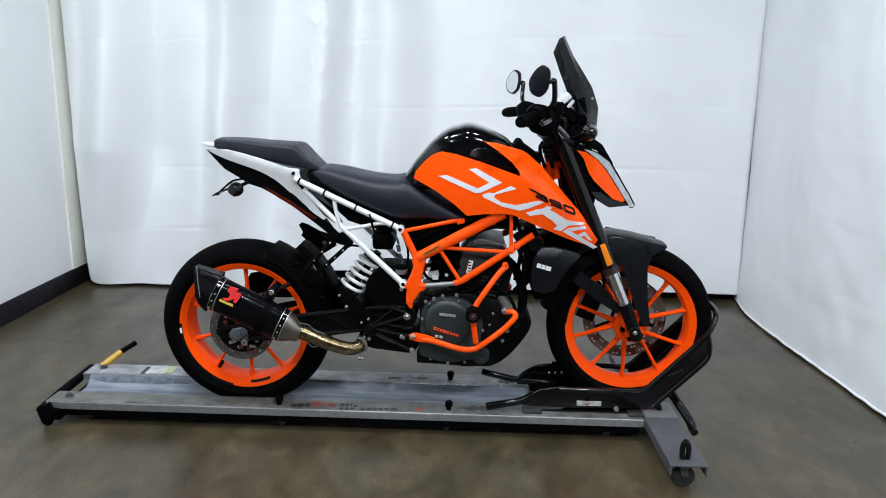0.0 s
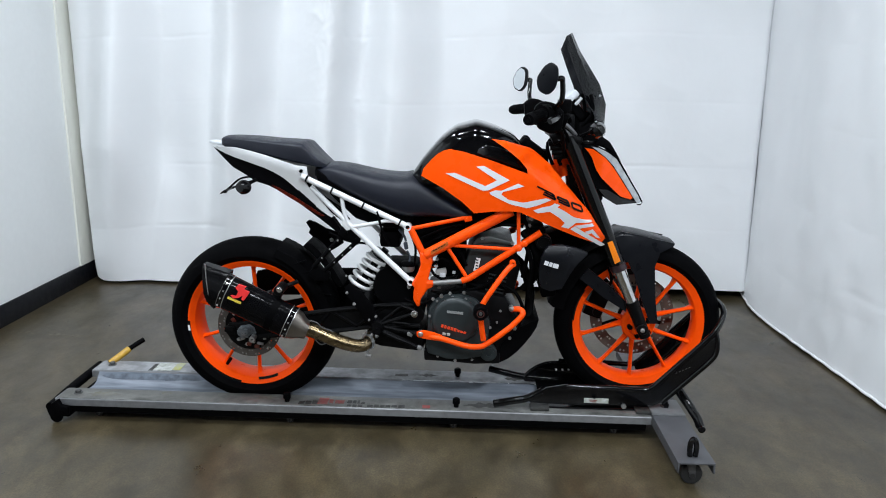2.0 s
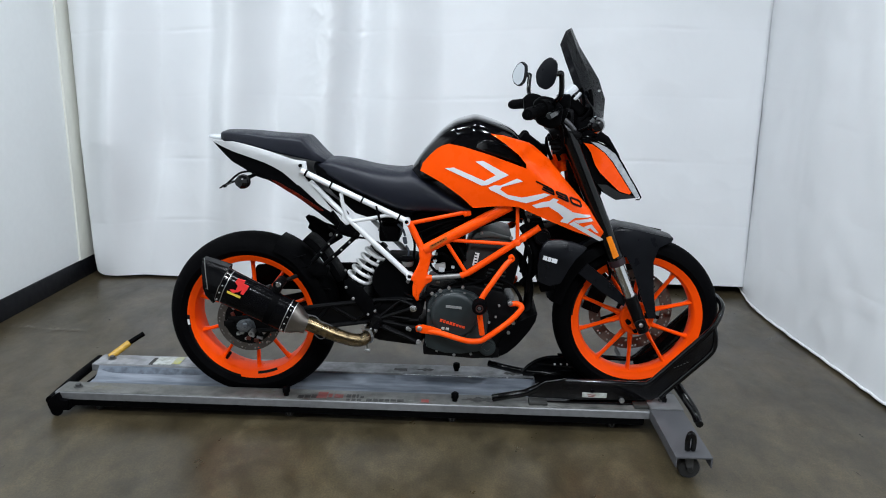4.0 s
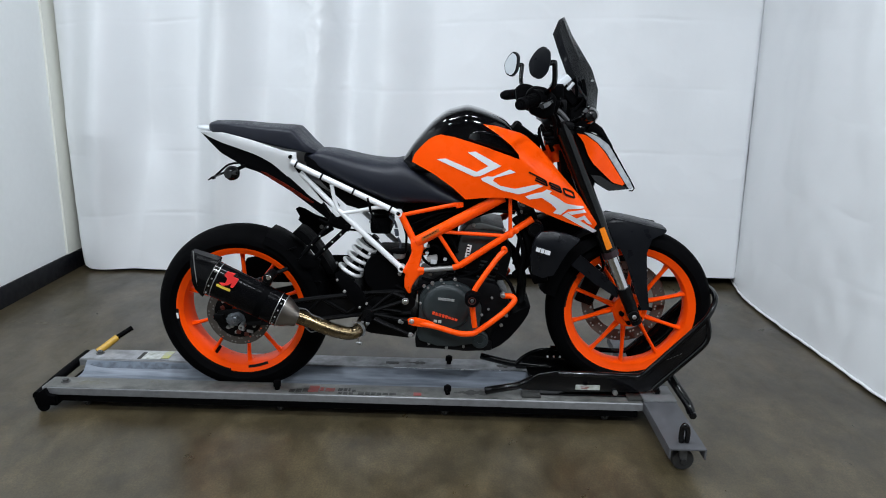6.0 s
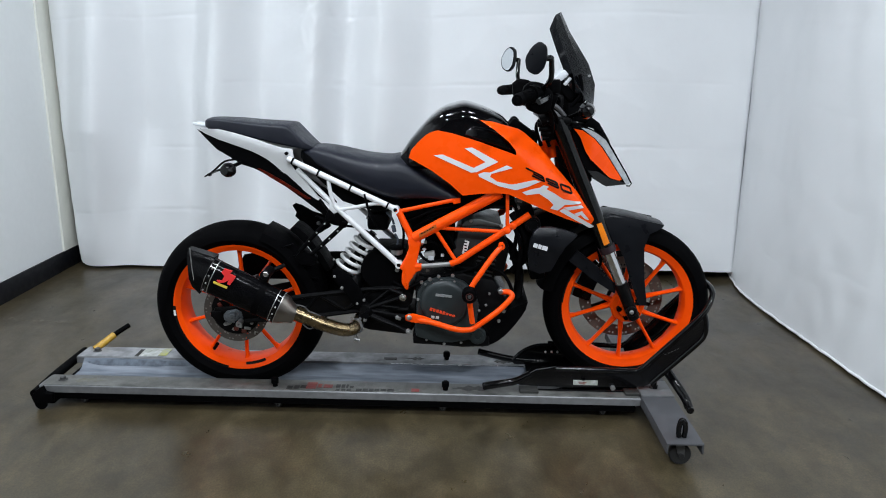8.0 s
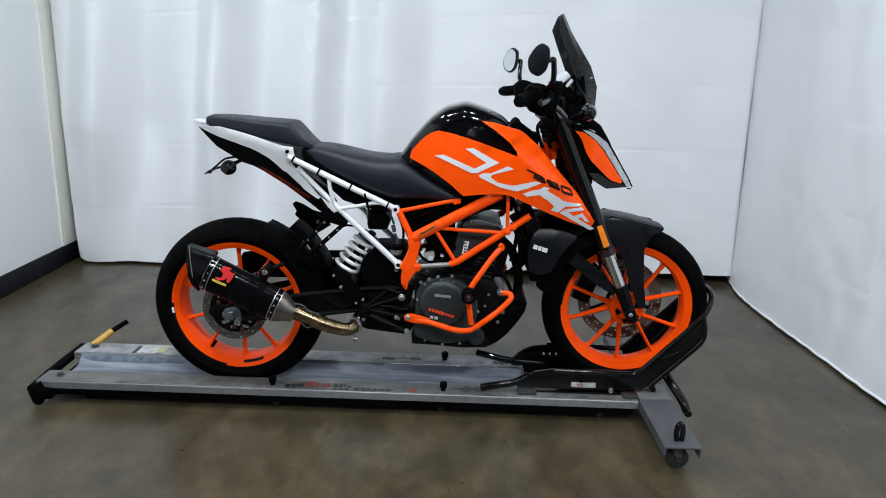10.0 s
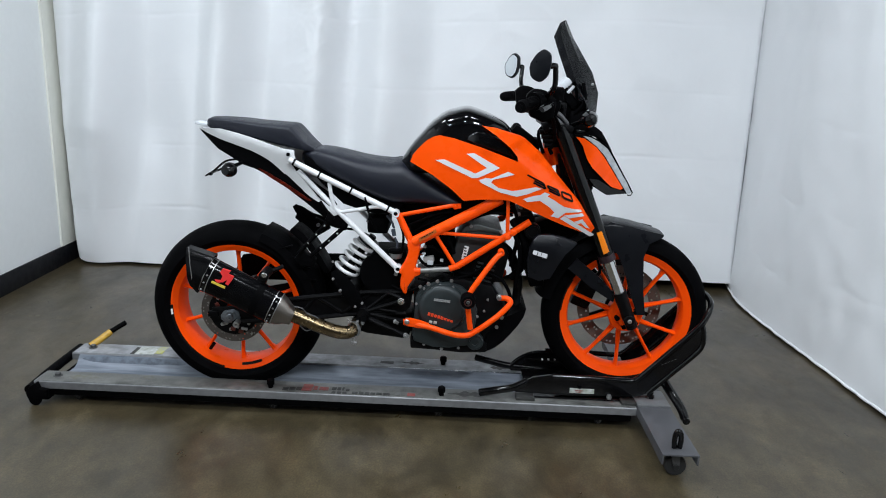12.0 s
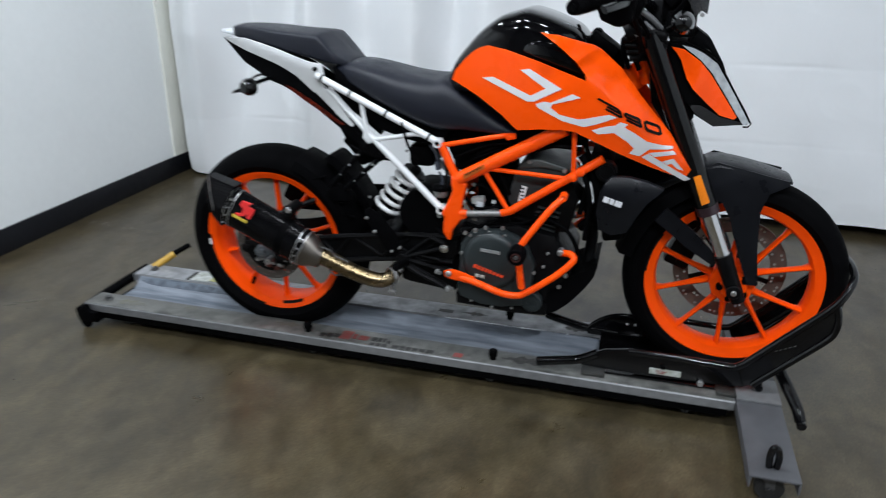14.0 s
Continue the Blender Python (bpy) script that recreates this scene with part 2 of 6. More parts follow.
def again(ob, m):
    """The same mesh once more under the same parent, moved by m."""
    c = new(ob.name.split(".")[0], ob.data)
    c.parent, c.matrix_parent_inverse = ob.parent, ob.matrix_parent_inverse
    c.matrix_basis = m @ ob.matrix_basis
    HOME[c.name] = Vector((0, 0, 0))
    return c


def join(*bms):
    out = bms[0]
    for b in bms[1:]:
        me = bpy.data.meshes.new("t")
        b.to_mesh(me)
        b.free()
        out.from_mesh(me)
        bpy.data.meshes.remove(me)
    return out


def moved(bm, m):
    bmesh.ops.transform(bm, matrix=m, verts=bm.verts)
    return bm


def mirrored(bm):
    bmesh.ops.transform(bm, matrix=Matrix.Diagonal((1, -1, 1, 1)), verts=bm.verts)
    bmesh.ops.reverse_faces(bm, faces=bm.faces)
    return bm


def box(c, size, bev=0.004, rot=(0, 0, 0), seg=2):
    bm = bmesh.new()
    bmesh.ops.create_cube(bm, size=1)
    bmesh.ops.transform(bm, matrix=Matrix.Diagonal((*size, 1)), verts=bm.verts)
    if bev:
        bmesh.ops.bevel(bm, geom=bm.edges[:], offset=bev, segments=seg, affect="EDGES", profile=0.6)
    return moved(bm, pose(*c, *rot))


def lathe(profile, c=(0, 0, 0), seg=48, closed=True):
    """Turns (radius, y) about the line through c along y."""
    bm = bmesh.new()
    rings = []
    for i in range(seg):
        a = 2 * math.pi * i / seg
        rings.append([bm.verts.new((c[0] + r * math.cos(a), c[1] + y, c[2] + r * math.sin(a))) for r, y in profile])
    n = len(profile)
    for i in range(seg):
        p, q = rings[i], rings[(i + 1) % seg]
        for j in range(n if closed else n - 1):
            k = (j + 1) % n
            bm.faces.new((p[j], p[k], q[k], q[j]))
    if not closed:
        for j in (0, n - 1):
            bm.faces.new([r[j] for r in rings])
    return bm


def disc(c, r, y0, y1, seg=24, bev=0.002):
    return lathe([(r - bev, y0), (r, y0 + bev * (1 if y1 > y0 else -1)), (r, y1 - bev * (1 if y1 > y0 else -1)), (r - bev, y1)], (c[0], 0, c[1]), seg, False)


def curve_points(pts, n):
    pts = [Vector(p) for p in pts]
    if n < 2 or len(pts) < 3:
        return pts
    out = []
    for i in range(len(pts) - 1):
        a, b, c, d = pts[max(0, i - 1)], pts[i], pts[i + 1], pts[min(len(pts) - 1, i + 2)]
        for k in range(n):
            t = k / n
            out.append(0.5 * (2 * b + (c - a) * t + (2 * a - 5 * b + 4 * c - d) * t * t + (3 * b - a - 3 * c + d) * t ** 3))
    return out + [pts[-1]]


def tube(pts, r, seg=10, n=5, flat=1.0, loop=False):
    """A bar of round section along a smooth line; r may be one radius or two."""
    path = curve_points(pts, n)
    bm = bmesh.new()
    rings = []
    up = None
    for i, p in enumerate(path):
        d = (path[min(i + 1, len(path) - 1)] - path[max(i - 1, 0)]).normalized()
        if up is None:
            up = d.orthogonal().normalized() if abs(d.y) > 0.9 else Vector((0, 1, 0)).cross(d).normalized()
        up = (up - d * up.dot(d)).normalized()
        side = d.cross(up)
        t = i / max(1, len(path) - 1)
        rad = r if isinstance(r, (int, float)) else r[0] + (r[1] - r[0]) * t
        rings.append([bm.verts.new(p + rad * (math.cos(2 * math.pi * j / seg) * up + flat * math.sin(2 * math.pi * j / seg) * side)) for j in range(seg)])
    for a, b in zip(rings, rings[1:]):
        for j in range(seg):
            k = (j + 1) % seg
            bm.faces.new((a[j], a[k], b[k], b[j]))
    for end in (rings[0], rings[-1]):
        bm.faces.new(end)
    return bm


def plate(outline, y0, y1, bev=0.003, seg=2):
    """A solid of the given (x, z) outline between two y."""
    bm = bmesh.new()
    f = bm.faces.new([bm.verts.new((x, y0, z)) for x, z in outline])
    g = bmesh.ops.extrude_face_region(bm, geom=[f])
    bmesh.ops.translate(bm, vec=(0, y1 - y0, 0), verts=[v for v in g["geom"] if isinstance(v, bmesh.types.BMVert)])
    bmesh.ops.recalc_face_normals(bm, faces=bm.faces)
    if bev:
        bmesh.ops.bevel(bm, geom=bm.edges[:], offset=bev, segments=seg, affect="EDGES", profile=0.6)
    return bm


def panel(outline, depth, thick=0.004, step=0.02, lift=0.0):
    """A shell of the given (x, z) outline whose y is depth(x, z); its back lies thick behind it towards the middle."""
    bm = bmesh.new()
    bm.faces.new([bm.verts.new((x, 0, z)) for x, z in outline])
    xs, zs = [p[0] for p in outline], [p[1] for p in outline]
    for lo, hi, no in ((min(xs), max(xs), (1, 0, 0)), (min(zs), max(zs), (0, 0, 1))):
        k = math.floor(lo / step) + 1
        while k * step < hi:
            co = Vector(no) * k * step
            bmesh.ops.bisect_plane(bm, geom=bm.verts[:] + bm.edges[:] + bm.faces[:], plane_co=co, plane_no=no, dist=1e-5)
            k += 1
    bmesh.ops.triangulate(bm, faces=[f for f in bm.faces if len(f.verts) > 4])
    for v in bm.verts:
        v.co.y = depth(v.co.x, v.co.z) - lift
    if thick:
        g = bmesh.ops.extrude_face_region(bm, geom=bm.faces[:])
        bmesh.ops.translate(bm, vec=(0, thick, 0), verts=[v for v in g["geom"] if isinstance(v, bmesh.types.BMVert)])
    return bm


def loft(stations, power=0.7, seg=20, n=4):
    """A body through (x, top, bottom, half_width) stations with rounded box sections."""
    st = stations
    fine = []
    for i in range(len(st) - 1):
        a, b, c, d = st[max(0, i - 1)], st[i], st[i + 1], st[min(len(st) - 1, i + 2)]
        for k in range(n):
            t = k / n
            fine.append([0.5 * (2 * q + (r - p) * t + (2 * p - 5 * q + 4 * r - s) * t * t + (3 * q - p - 3 * r + s) * t ** 3) for p, q, r, s in zip(a, b, c, d)])
    fine.append(st[-1])
    bm = bmesh.new()
    rings = []
    for x, top, bot, w in fine:
        zc, h = (top + bot) / 2, (top - bot) / 2
        ring = []
        for j in range(seg):
            a = 2 * math.pi * j / seg
            cy, sz = math.cos(a), math.sin(a)
            ring.append(bm.verts.new((x, w * math.copysign(abs(cy) ** power, cy), zc + h * math.copysign(abs(sz) ** power, sz))))
        rings.append(ring)
    for a, b in zip(rings, rings[1:]):
        for j in range(seg):
            k = (j + 1) % seg
            bm.faces.new((a[j], a[k], b[k], b[j]))
    bm.faces.new(rings[0])
    bm.faces.new(rings[-1])
    return bm


def hexbolt(x, y, z, r=0.006, h=0.005):
    return lathe([(r, 0), (r, -h * 0.7), (r * 0.8, -h)], (x, y, z), 6, False)


def sheet(nu, nv, at, thick=0.0):
    """A sheet of nu by nv cells; at(u, v) gives the place, u and v from 0 to 1."""
    bm = bmesh.new()
    g = [[bm.verts.new(at(i / nu, j / nv)) for j in range(nv + 1)] for i in range(nu + 1)]
    for i in range(nu):
        for j in range(nv):
            bm.faces.new((g[i][j], g[i + 1][j], g[i + 1][j + 1], g[i][j + 1]))
    return bm

# ---- the room ----
LEFT, BACK, RIGHT, FRONT, CEIL = -1.49, 1.85, 5.6, -8.5, 4.6


def slab(name, lo, hi, material, label, category, turn=0.0):
    c = [(a + b) / 2 for a, b in zip(lo, hi)]
    return single(name, moved(box((0, 0, 0), [b - a for a, b in zip(lo, hi)], 0), pose(*c, 0, 0, turn)), material, label, category, kind="structure")


slab("floor", (LEFT - 0.6, FRONT - 0.15, -0.1), (RIGHT + 0.15, BACK + 0.15, 0), CONCRETE, "polished brown-grey mottled concrete floor", "floor")
# Ceiling, east and south walls are unseen, kept dark to cut bounced light.
slab("ceiling", (LEFT - 0.6, FRONT - 0.15, CEIL), (RIGHT + 0.15, BACK + 0.15, CEIL + 0.1), CEILING, "unseen dark grey ceiling, added to hold back bounced light", "ceiling")
slab("wall_west", (LEFT - 0.135, -0.5, 0), (LEFT + 0.015, 1.565, CEIL), WALL_WHITE, "smooth white painted side wall", "wall", 1.6)
slab("wall_west_end", (LEFT - 0.18, 1.53, 0), (LEFT - 0.006, BACK, CEIL), WALL_CREAM, "cream painted strip of wall beside the curtain", "wall", 1.6)
slab("wall_west_far", (LEFT - 0.2, FRONT, 0), (LEFT + 0.04, -0.5, CEIL), WALL_WHITE, "white painted side wall behind the camera", "wall")
slab("wall_north", (LEFT - 0.15, BACK, 0), (RIGHT + 0.15, BACK + 0.15, CEIL), WALL_CREAM, "cream painted wall behind the curtain", "wall")
slab("wall_east", (RIGHT, FRONT, 0), (RIGHT + 0.15, BACK, CEIL), CEILING, "unseen dark grey wall, added to hold back bounced light", "wall")
slab("wall_south", (LEFT - 0.15, FRONT - 0.15, 0), (RIGHT + 0.15, FRONT, CEIL), CEILING, "unseen dark grey far wall, added to hold back bounced light", "wall")
single("baseboard", moved(box((0, 0, 0), (0.01, 2.3, 0.108), 0.003), pose(LEFT + 0.02, 0.66, 0.054, 0, 0, 1.6)), BASE, "black vinyl baseboard along the white wall", "baseboard", kind="structure")
single("baseboard_north", box(((LEFT + RIGHT) / 2, BACK - 0.005, 0.054), (RIGHT - LEFT - 0.1, 0.01, 0.108), 0.003), BASE, "black vinyl baseboard under the back curtain", "baseboard", kind="structure")


def crease(z, heights, depth):
    return sum(depth * math.exp(-((z - h) / 0.0085) ** 2) for h in heights)


FOLDS = [(-1.60, -0.06), (-1.44, -0.01), (-1.22, 0.130), (-1.02, -0.10), (-0.72, -0.02), (-0.55, 0.150), (-0.33, -0.105), (-0.02, 0.105), (0.14, -0.075), (0.33, 0.085), (0.60, -0.045), (0.95, 0.016), (1.30, 0.0), (1.70, 0.018), (2.05, 0.0), (2.6, 0.02)]


def zigzag(x):
    """The cloth's folds: rounded crests and creased troughs."""
    for (a, p), (b, q) in zip(FOLDS, FOLDS[1:]):
        if x < b:
            t = min(1, max(0, (x - a) / (b - a)))
            e = t * t * (3 - 2 * t)
            return p + (q - p) * (0.9 * e + 0.1 * t)
    return FOLDS[-1][1]


def back_fold(x, z):
    """How far the back curtain stands out towards the camera."""
    lean = 0.10 * (z - 0.9) if x < -0.3 else 0.10 * (z - 0.9) * max(0.0, 1 - (x + 0.3) / 0.6)
    f = zigzag(x - lean + 0.018 * math.sin(z * 2.3 + x * 3) + 0.012 * noise.noise(Vector((x * 3, 0.3, z * 2.5)))) * (1 + 0.35 * noise.noise(Vector((x * 1.5, 2.3, z * 1.7)))) * (0.13 + 0.87 * min(1.0, z / 0.8))
    f += 0.004 * math.sin(x * 23 + 0.9 * z) * (1 if x < -0.2 else 0.4) + 0.010 * noise.noise(Vector((x * 2.2, 3.7, z * 1.1))) + 0.005 * noise.noise(Vector((x * 5, 8.1, z * 4.5)))
    w = math.exp(-((x - 0.06 - 0.10 * (1.2 - z)) / 0.17) ** 2) * min(1, max(0, z - 0.45))
    n1 = (1 - min(1.0, abs(noise.noise(Vector((x * 8 + z * 2, 1.2, z * 4.5 - x * 3)))) * 2.4)) ** 1.6
    n2 = (1 - min(1.0, abs(noise.noise(Vector((x * 21 + z * 8, 5.2, z * 15 - x * 12)))) * 2.4)) ** 1.5
    f += w * (0.009 * n1 + 0.004 * n2)
    w2 = 0.35 * math.exp(-((x - 0.45) / 0.25) ** 2) * min(1, max(0, z - 0.8)) + 0.45
    f += w2 * 0.006 * (1 - abs(noise.noise(Vector((x * 4 - z * 3, 9.4, z * 5 + x * 2)))) * 2.0)
    line = z + 0.012 * math.sin(x * 3.1) + 0.006 * noise.noise(Vector((x * 6, 0, 0))) - 0.018 * (x - 0.3)
    fade = 0.28 + 0.72 * min(1, max(0, 0.35 + 1.6 * noise.noise(Vector((x * 2.7, 4.4, round(z * 2.8))))))
    return f - fade * crease(line, (0.372, 0.722, 1.075, 1.43, 1.79), 0.0026)


def back_at(u, v):
    z = 0.016 + v * 3.0 + 0.055 * max(0, 1 - u / 0.022) ** 2 * (1 - v) ** 12 + 0.035 * max(0, min(1, (u - 0.35) / 0.4)) * (1 - v) ** 8
    left = LEFT - 0.008 + 0.05 * (1 - v) ** 4
    right = 2.345 + 0.035 * (1 - v) ** 6
    x = left + u * (right - left)
    y = 1.575 - back_fold(x, z)
    edge = 0.6 * max(0, 1 - u / 0.010) ** 2 + 0.25 * max(0, 1 - (1 - u) / 0.008) ** 2
    return Vector((x, y + 0.12 * edge, z))


single("back_curtain", sheet(460, 400, back_at), CLOTH, "white hanging studio curtain with soft folds and creases", "curtain", sharp=180)


def side_at(u, v):
    y = 1.78 - u * 4.48
    z = 0.012 + v * 3.0
    x = 2.352 - 0.012 * v
    x -= 0.040 * math.exp(-((y - 1.15) / 0.50) ** 2) * (1 - v) ** 3
    x += 0.08 * max(0, 0.25 - y)
    x += 0.018 * math.sin(y * 5.2 + 0.7 + 0.4 * z) * min(1.0, 0.1 + 2.5 * v) + 0.016 * noise.noise(Vector((2.2, y * 3, z * 1.3))) * min(1.0, 0.25 + 2.5 * v) + 0.02 * math.exp(-((y - 0.15 - 0.1 * z) / 0.12) ** 2) * v + 0.005 * noise.noise(Vector((7.2, y * 9, z * 7)))
    x += 0.06 * max(0, 1 - u / 0.10) ** 1.5 * (1 - v) ** 2
    for y0, z0, y1, z1 in ((1.25, 0.665, 0.80, 0.642), (0.74, 0.645, 0.30, 0.636), (1.36, 0.32, 0.92, 0.283), (0.22, 0.80, 0.05, 0.70), (1.0, 1.02, 0.3, 1.01), (1.2, 1.40, 0.4, 1.37), (0.6, 0.34, 0.1, 0.40)):
        t = (y - y0) / (y1 - y0)
        if -0.15 < t < 1.15:
            x += 0.0016 * math.exp(-((z - z0 - (z1 - z0) * t - 0.012 * math.sin(t * 7)) / 0.012) ** 2) * max(0.0, 1 - abs(2 * t - 1) ** 4)
    return Vector((x + crease(z + 0.03 * math.sin(y * 2), (0.30, 1.18, 1.62), 0.001), y, z))


single("side_curtain", join(sheet(300, 250, side_at), tube([side_at(k / 140, 0.0) + Vector((0.001 * math.sin(k * 2.1), 0, 0.003 + 0.0012 * math.sin(k * 1.7))) for k in range(141)], 0.0062, 8, 1)), CLOTH, "white hanging curtain with a corded hem over the floor", "curtain", sharp=180)

for lx, ly, watts in LAMPS:
    lamp = thing("ceiling_light", (lx, ly, HANG), "unseen white fluorescent ceiling light fixture", "ceiling light", "ceiling lights")
    part("housing", box((lx, ly, HANG - 0.035), (0.34, 0.28, 0.06), 0.006), WALL_WHITE, lamp)
    for dx in (-0.12, 0.12):
        part("hanger_rod", tube([(lx + dx, ly, HANG - 0.01), (lx + dx, ly, CEIL)], 0.006, 8, 1), STEEL, lamp)
    part("diffuser", box((lx, ly, HANG - 0.07), (0.28, 0.22, 0.012), 0.003), glow_material("lamp_glow", 6.0), lamp, "glowing milky diffuser")
    a = bpy.data.lights.new("ceiling_lamp", "AREA")
    a.shape, a.size, a.size_y, a.energy = "RECTANGLE", 0.26, 0.20, watts
    a.color = (0.85, 0.922, 1.0)
    o = new("ceiling_lamp", a)
    o.location = (lx, ly, HANG - 0.085)

# a pale streak of old paint on the concrete
flecks = bmesh.new()
for k in range(26):
    t = random.random()
    cx, cy = -1.40 + 0.42 * t, 0.712 - 0.045 * t + random.uniform(-0.016, 0.016)
    rx, ry = random.uniform(0.008, 0.034), random.uniform(0.003, 0.009)
    flecks.faces.new([flecks.verts.new((cx + rx * math.cos(a) * random.uniform(0.6, 1.2), cy + ry * math.sin(a) * random.uniform(0.6, 1.2), 0.0012 + 0.00002 * k)) for a in [0.6283 * q for q in range(10)]])
single("paint_streak", flecks, mat("worn_pale_paint", (0.155, 0.142, 0.120), 0.6, var=0.3, scale=60, tint=(0.075, 0.064, 0.046), patch=40), "worn pale paint flecks on the concrete", "floor mark", kind="stuff")

# ---- the wheeled platform ----
NEAR0, NEAR1, FAR0, FAR1, X0R, X1R = -0.157, -0.070, 0.094, 0.192, -0.675, 1.405
TOP = 0.085
dolly = thing("motorcycle_dolly", (0.36, 0.01, 0.0), "grey steel motorcycle dolly with wheel trough and casters", "dolly")


def channel(y0, y1, x0=X0R, x1=X1R, top=TOP, drop=0.027, t=0.004):
    prof = [(y0, top - drop), (y0, top - 0.003), (y0 + 0.003, top), (y1 - 0.003, top), (y1, top - 0.003), (y1, top - drop), (y1 - t, top - drop), (y1 - t, top - t), (y0 + t, top - t), (y0 + t, top - drop)]
    bm = bmesh.new()
    a, b = [[bm.verts.new((x, y, z)) for y, z in prof] for x in (x0, x1)]
    n = len(prof)
    for i in range(n):
        k = (i + 1) % n
        bm.faces.new((a[i], a[k], b[k], b[i]))
    for q in (a, b):
        bm.faces.new((q[0], q[1], q[2], q[8], q[9]))
        bm.faces.new((q[2], q[3], q[7], q[8]))
        bm.faces.new((q[3], q[4], q[5], q[6], q[7]))
    return bm


part("rail", channel(NEAR0, NEAR1), ALU, dolly, "worn grey steel side rail")
part("rail", channel(FAR0, FAR1), ALU, dolly, "worn grey steel side rail")
bm = bmesh.new()
prof = [(NEAR1 + 0.001, TOP - 0.004), (-0.045, 0.052), (-0.03, 0.047), (0.05, 0.047), (0.068, 0.055), (FAR0 - 0.001, TOP - 0.004)]
a = [[bm.verts.new((x, y, z + dz)) for y, z in prof] for x in (X0R + 0.03, X1R - 0.02) for dz in (0, -0.004)]
for i in range(len(prof) - 1):
    bm.faces.new((a[0][i], a[0][i + 1], a[2][i + 1], a[2][i]))
    bm.faces.new((a[1][i], a[3][i], a[3][i + 1], a[1][i + 1]))
    bm.faces.new((a[0][i], a[1][i], a[1][i + 1], a[0][i + 1]))
    bm.faces.new((a[2][i], a[2][i + 1], a[3][i + 1], a[3][i]))
# Grimy, and darkened in colour so overhead light leaves the top below the face.
part("tread_strip", box(((X0R + X1R) / 2, (NEAR0 + NEAR1) / 2, TOP + 0.0008), (X1R - X0R - 0.01, NEAR1 - NEAR0 - 0.006, 0.0016), 0.0005), GRIME, dolly, "grimy strip that darkens the rail top")
part("tread_strip", box(((X0R + X1R) / 2, (FAR0 + FAR1) / 2, TOP + 0.0008), (X1R - X0R - 0.01, FAR1 - FAR0 - 0.006, 0.0016), 0.0005), mat("scuffed_grey_tread", (0.29, 0.295, 0.31), 0.5, metal=0.1, var=0.25, scale=30, tint=(0.1, 0.105, 0.11), patch=8), dolly, "scuffed grey tread of the rail")
# Black block and lips stand in for the dark shade under the rails.
part("underframe", box(((X0R + X1R) / 2, 0.018, 0.038), (X1R - X0R - 0.03, FAR1 - NEAR0 - 0.014, 0.014), 0.003), PLASTIC, dolly, "black block in place of the shade under the dolly")
for y in (NEAR0 + 0.008, FAR1 - 0.008):
    part("shade_lip", box(((X0R + X1R) / 2, y, 0.049), (X1R - X0R - 0.03, 0.006, 0.018), 0.001), PLASTIC, dolly)
part("trough", bm, TROUGH, dolly, "blue-grey scuffed wheel trough")
part("cross_beam", join(box((1.462, 0.0, 0.090), (0.112, 0.94, 0.006), 0.002), box((1.409, 0.0, 0.074), (0.006, 0.94, 0.03), 0.002), box((1.515, 0.0, 0.074), (0.006, 0.94, 0.03), 0.002)), BEAM, dolly, "grey steel outrigger beam")
part("cross_plate", box((1.462, -0.10, 0.097), (0.112, 0.12, 0.007), 0.002), ALU, dolly)
part("rear_bar", join(tube([(-0.685, -0.172, 0.058), (-0.695, 0.0, 0.06), (-0.70, 0.205, 0.06)], 0.017), box((-0.650, -0.145, 0.035), (0.055, 0.05, 0.03), 0.006), box((-0.668, 0.19, 0.04), (0.075, 0.05, 0.03), 0.006)), PLASTIC, dolly, "black end bar")
part("foot", join(plate([(-0.695, 0.048), (-0.680, 0.072), (-0.655, 0.088), (-0.646, 0.066), (-0.620, 0.062), (-0.622, 0.030), (-0.672, 0.024), (-0.688, 0.026)], -0.180, -0.162, 0.003), disc((-0.668, 0.022), 0.022, -0.175, -0.165, 20)), PLASTIC, dolly, "black end bracket")
part("side_arm", join(tube([(1.5131, -0.0500, 0.1534), (1.5264, -0.0800, 0.1328), (1.5467, -0.1200, 0.1050), (1.5612, -0.1500, 0.0817), (1.5684, -0.1650, 0.0598)], (0.017, 0.0145), 14), disc(((1.5690, 0.0581)), 0.0125, -0.185, -0.155)), TUBE_BLACK, dolly, "black bent support arm")
for x in (0.14, 0.735):
    for y in (-0.125, 0.142):
        k = part("stop_knob", moved(lathe([(0.009, 0), (0.009, 0.012), (0.013, 0.014), (0.013, 0.03), (0.008, 0.034)], (0, 0, 0), 16, False), pose(x, y, TOP, 90)), PLASTIC, dolly, "black knob")
for x, y in ((-0.615, -0.112), (-0.62, 0.148), (1.455, -0.1)):
    part("rail_bolt", moved(lathe([(0.016, 0), (0.016, 0.003), (0.010, 0.004), (0.010, 0.012), (0.007, 0.014)], (0, 0, 0), 12, False), pose(x, y, TOP + 0.008 * (x > 1), 90)), CASTER, dolly)


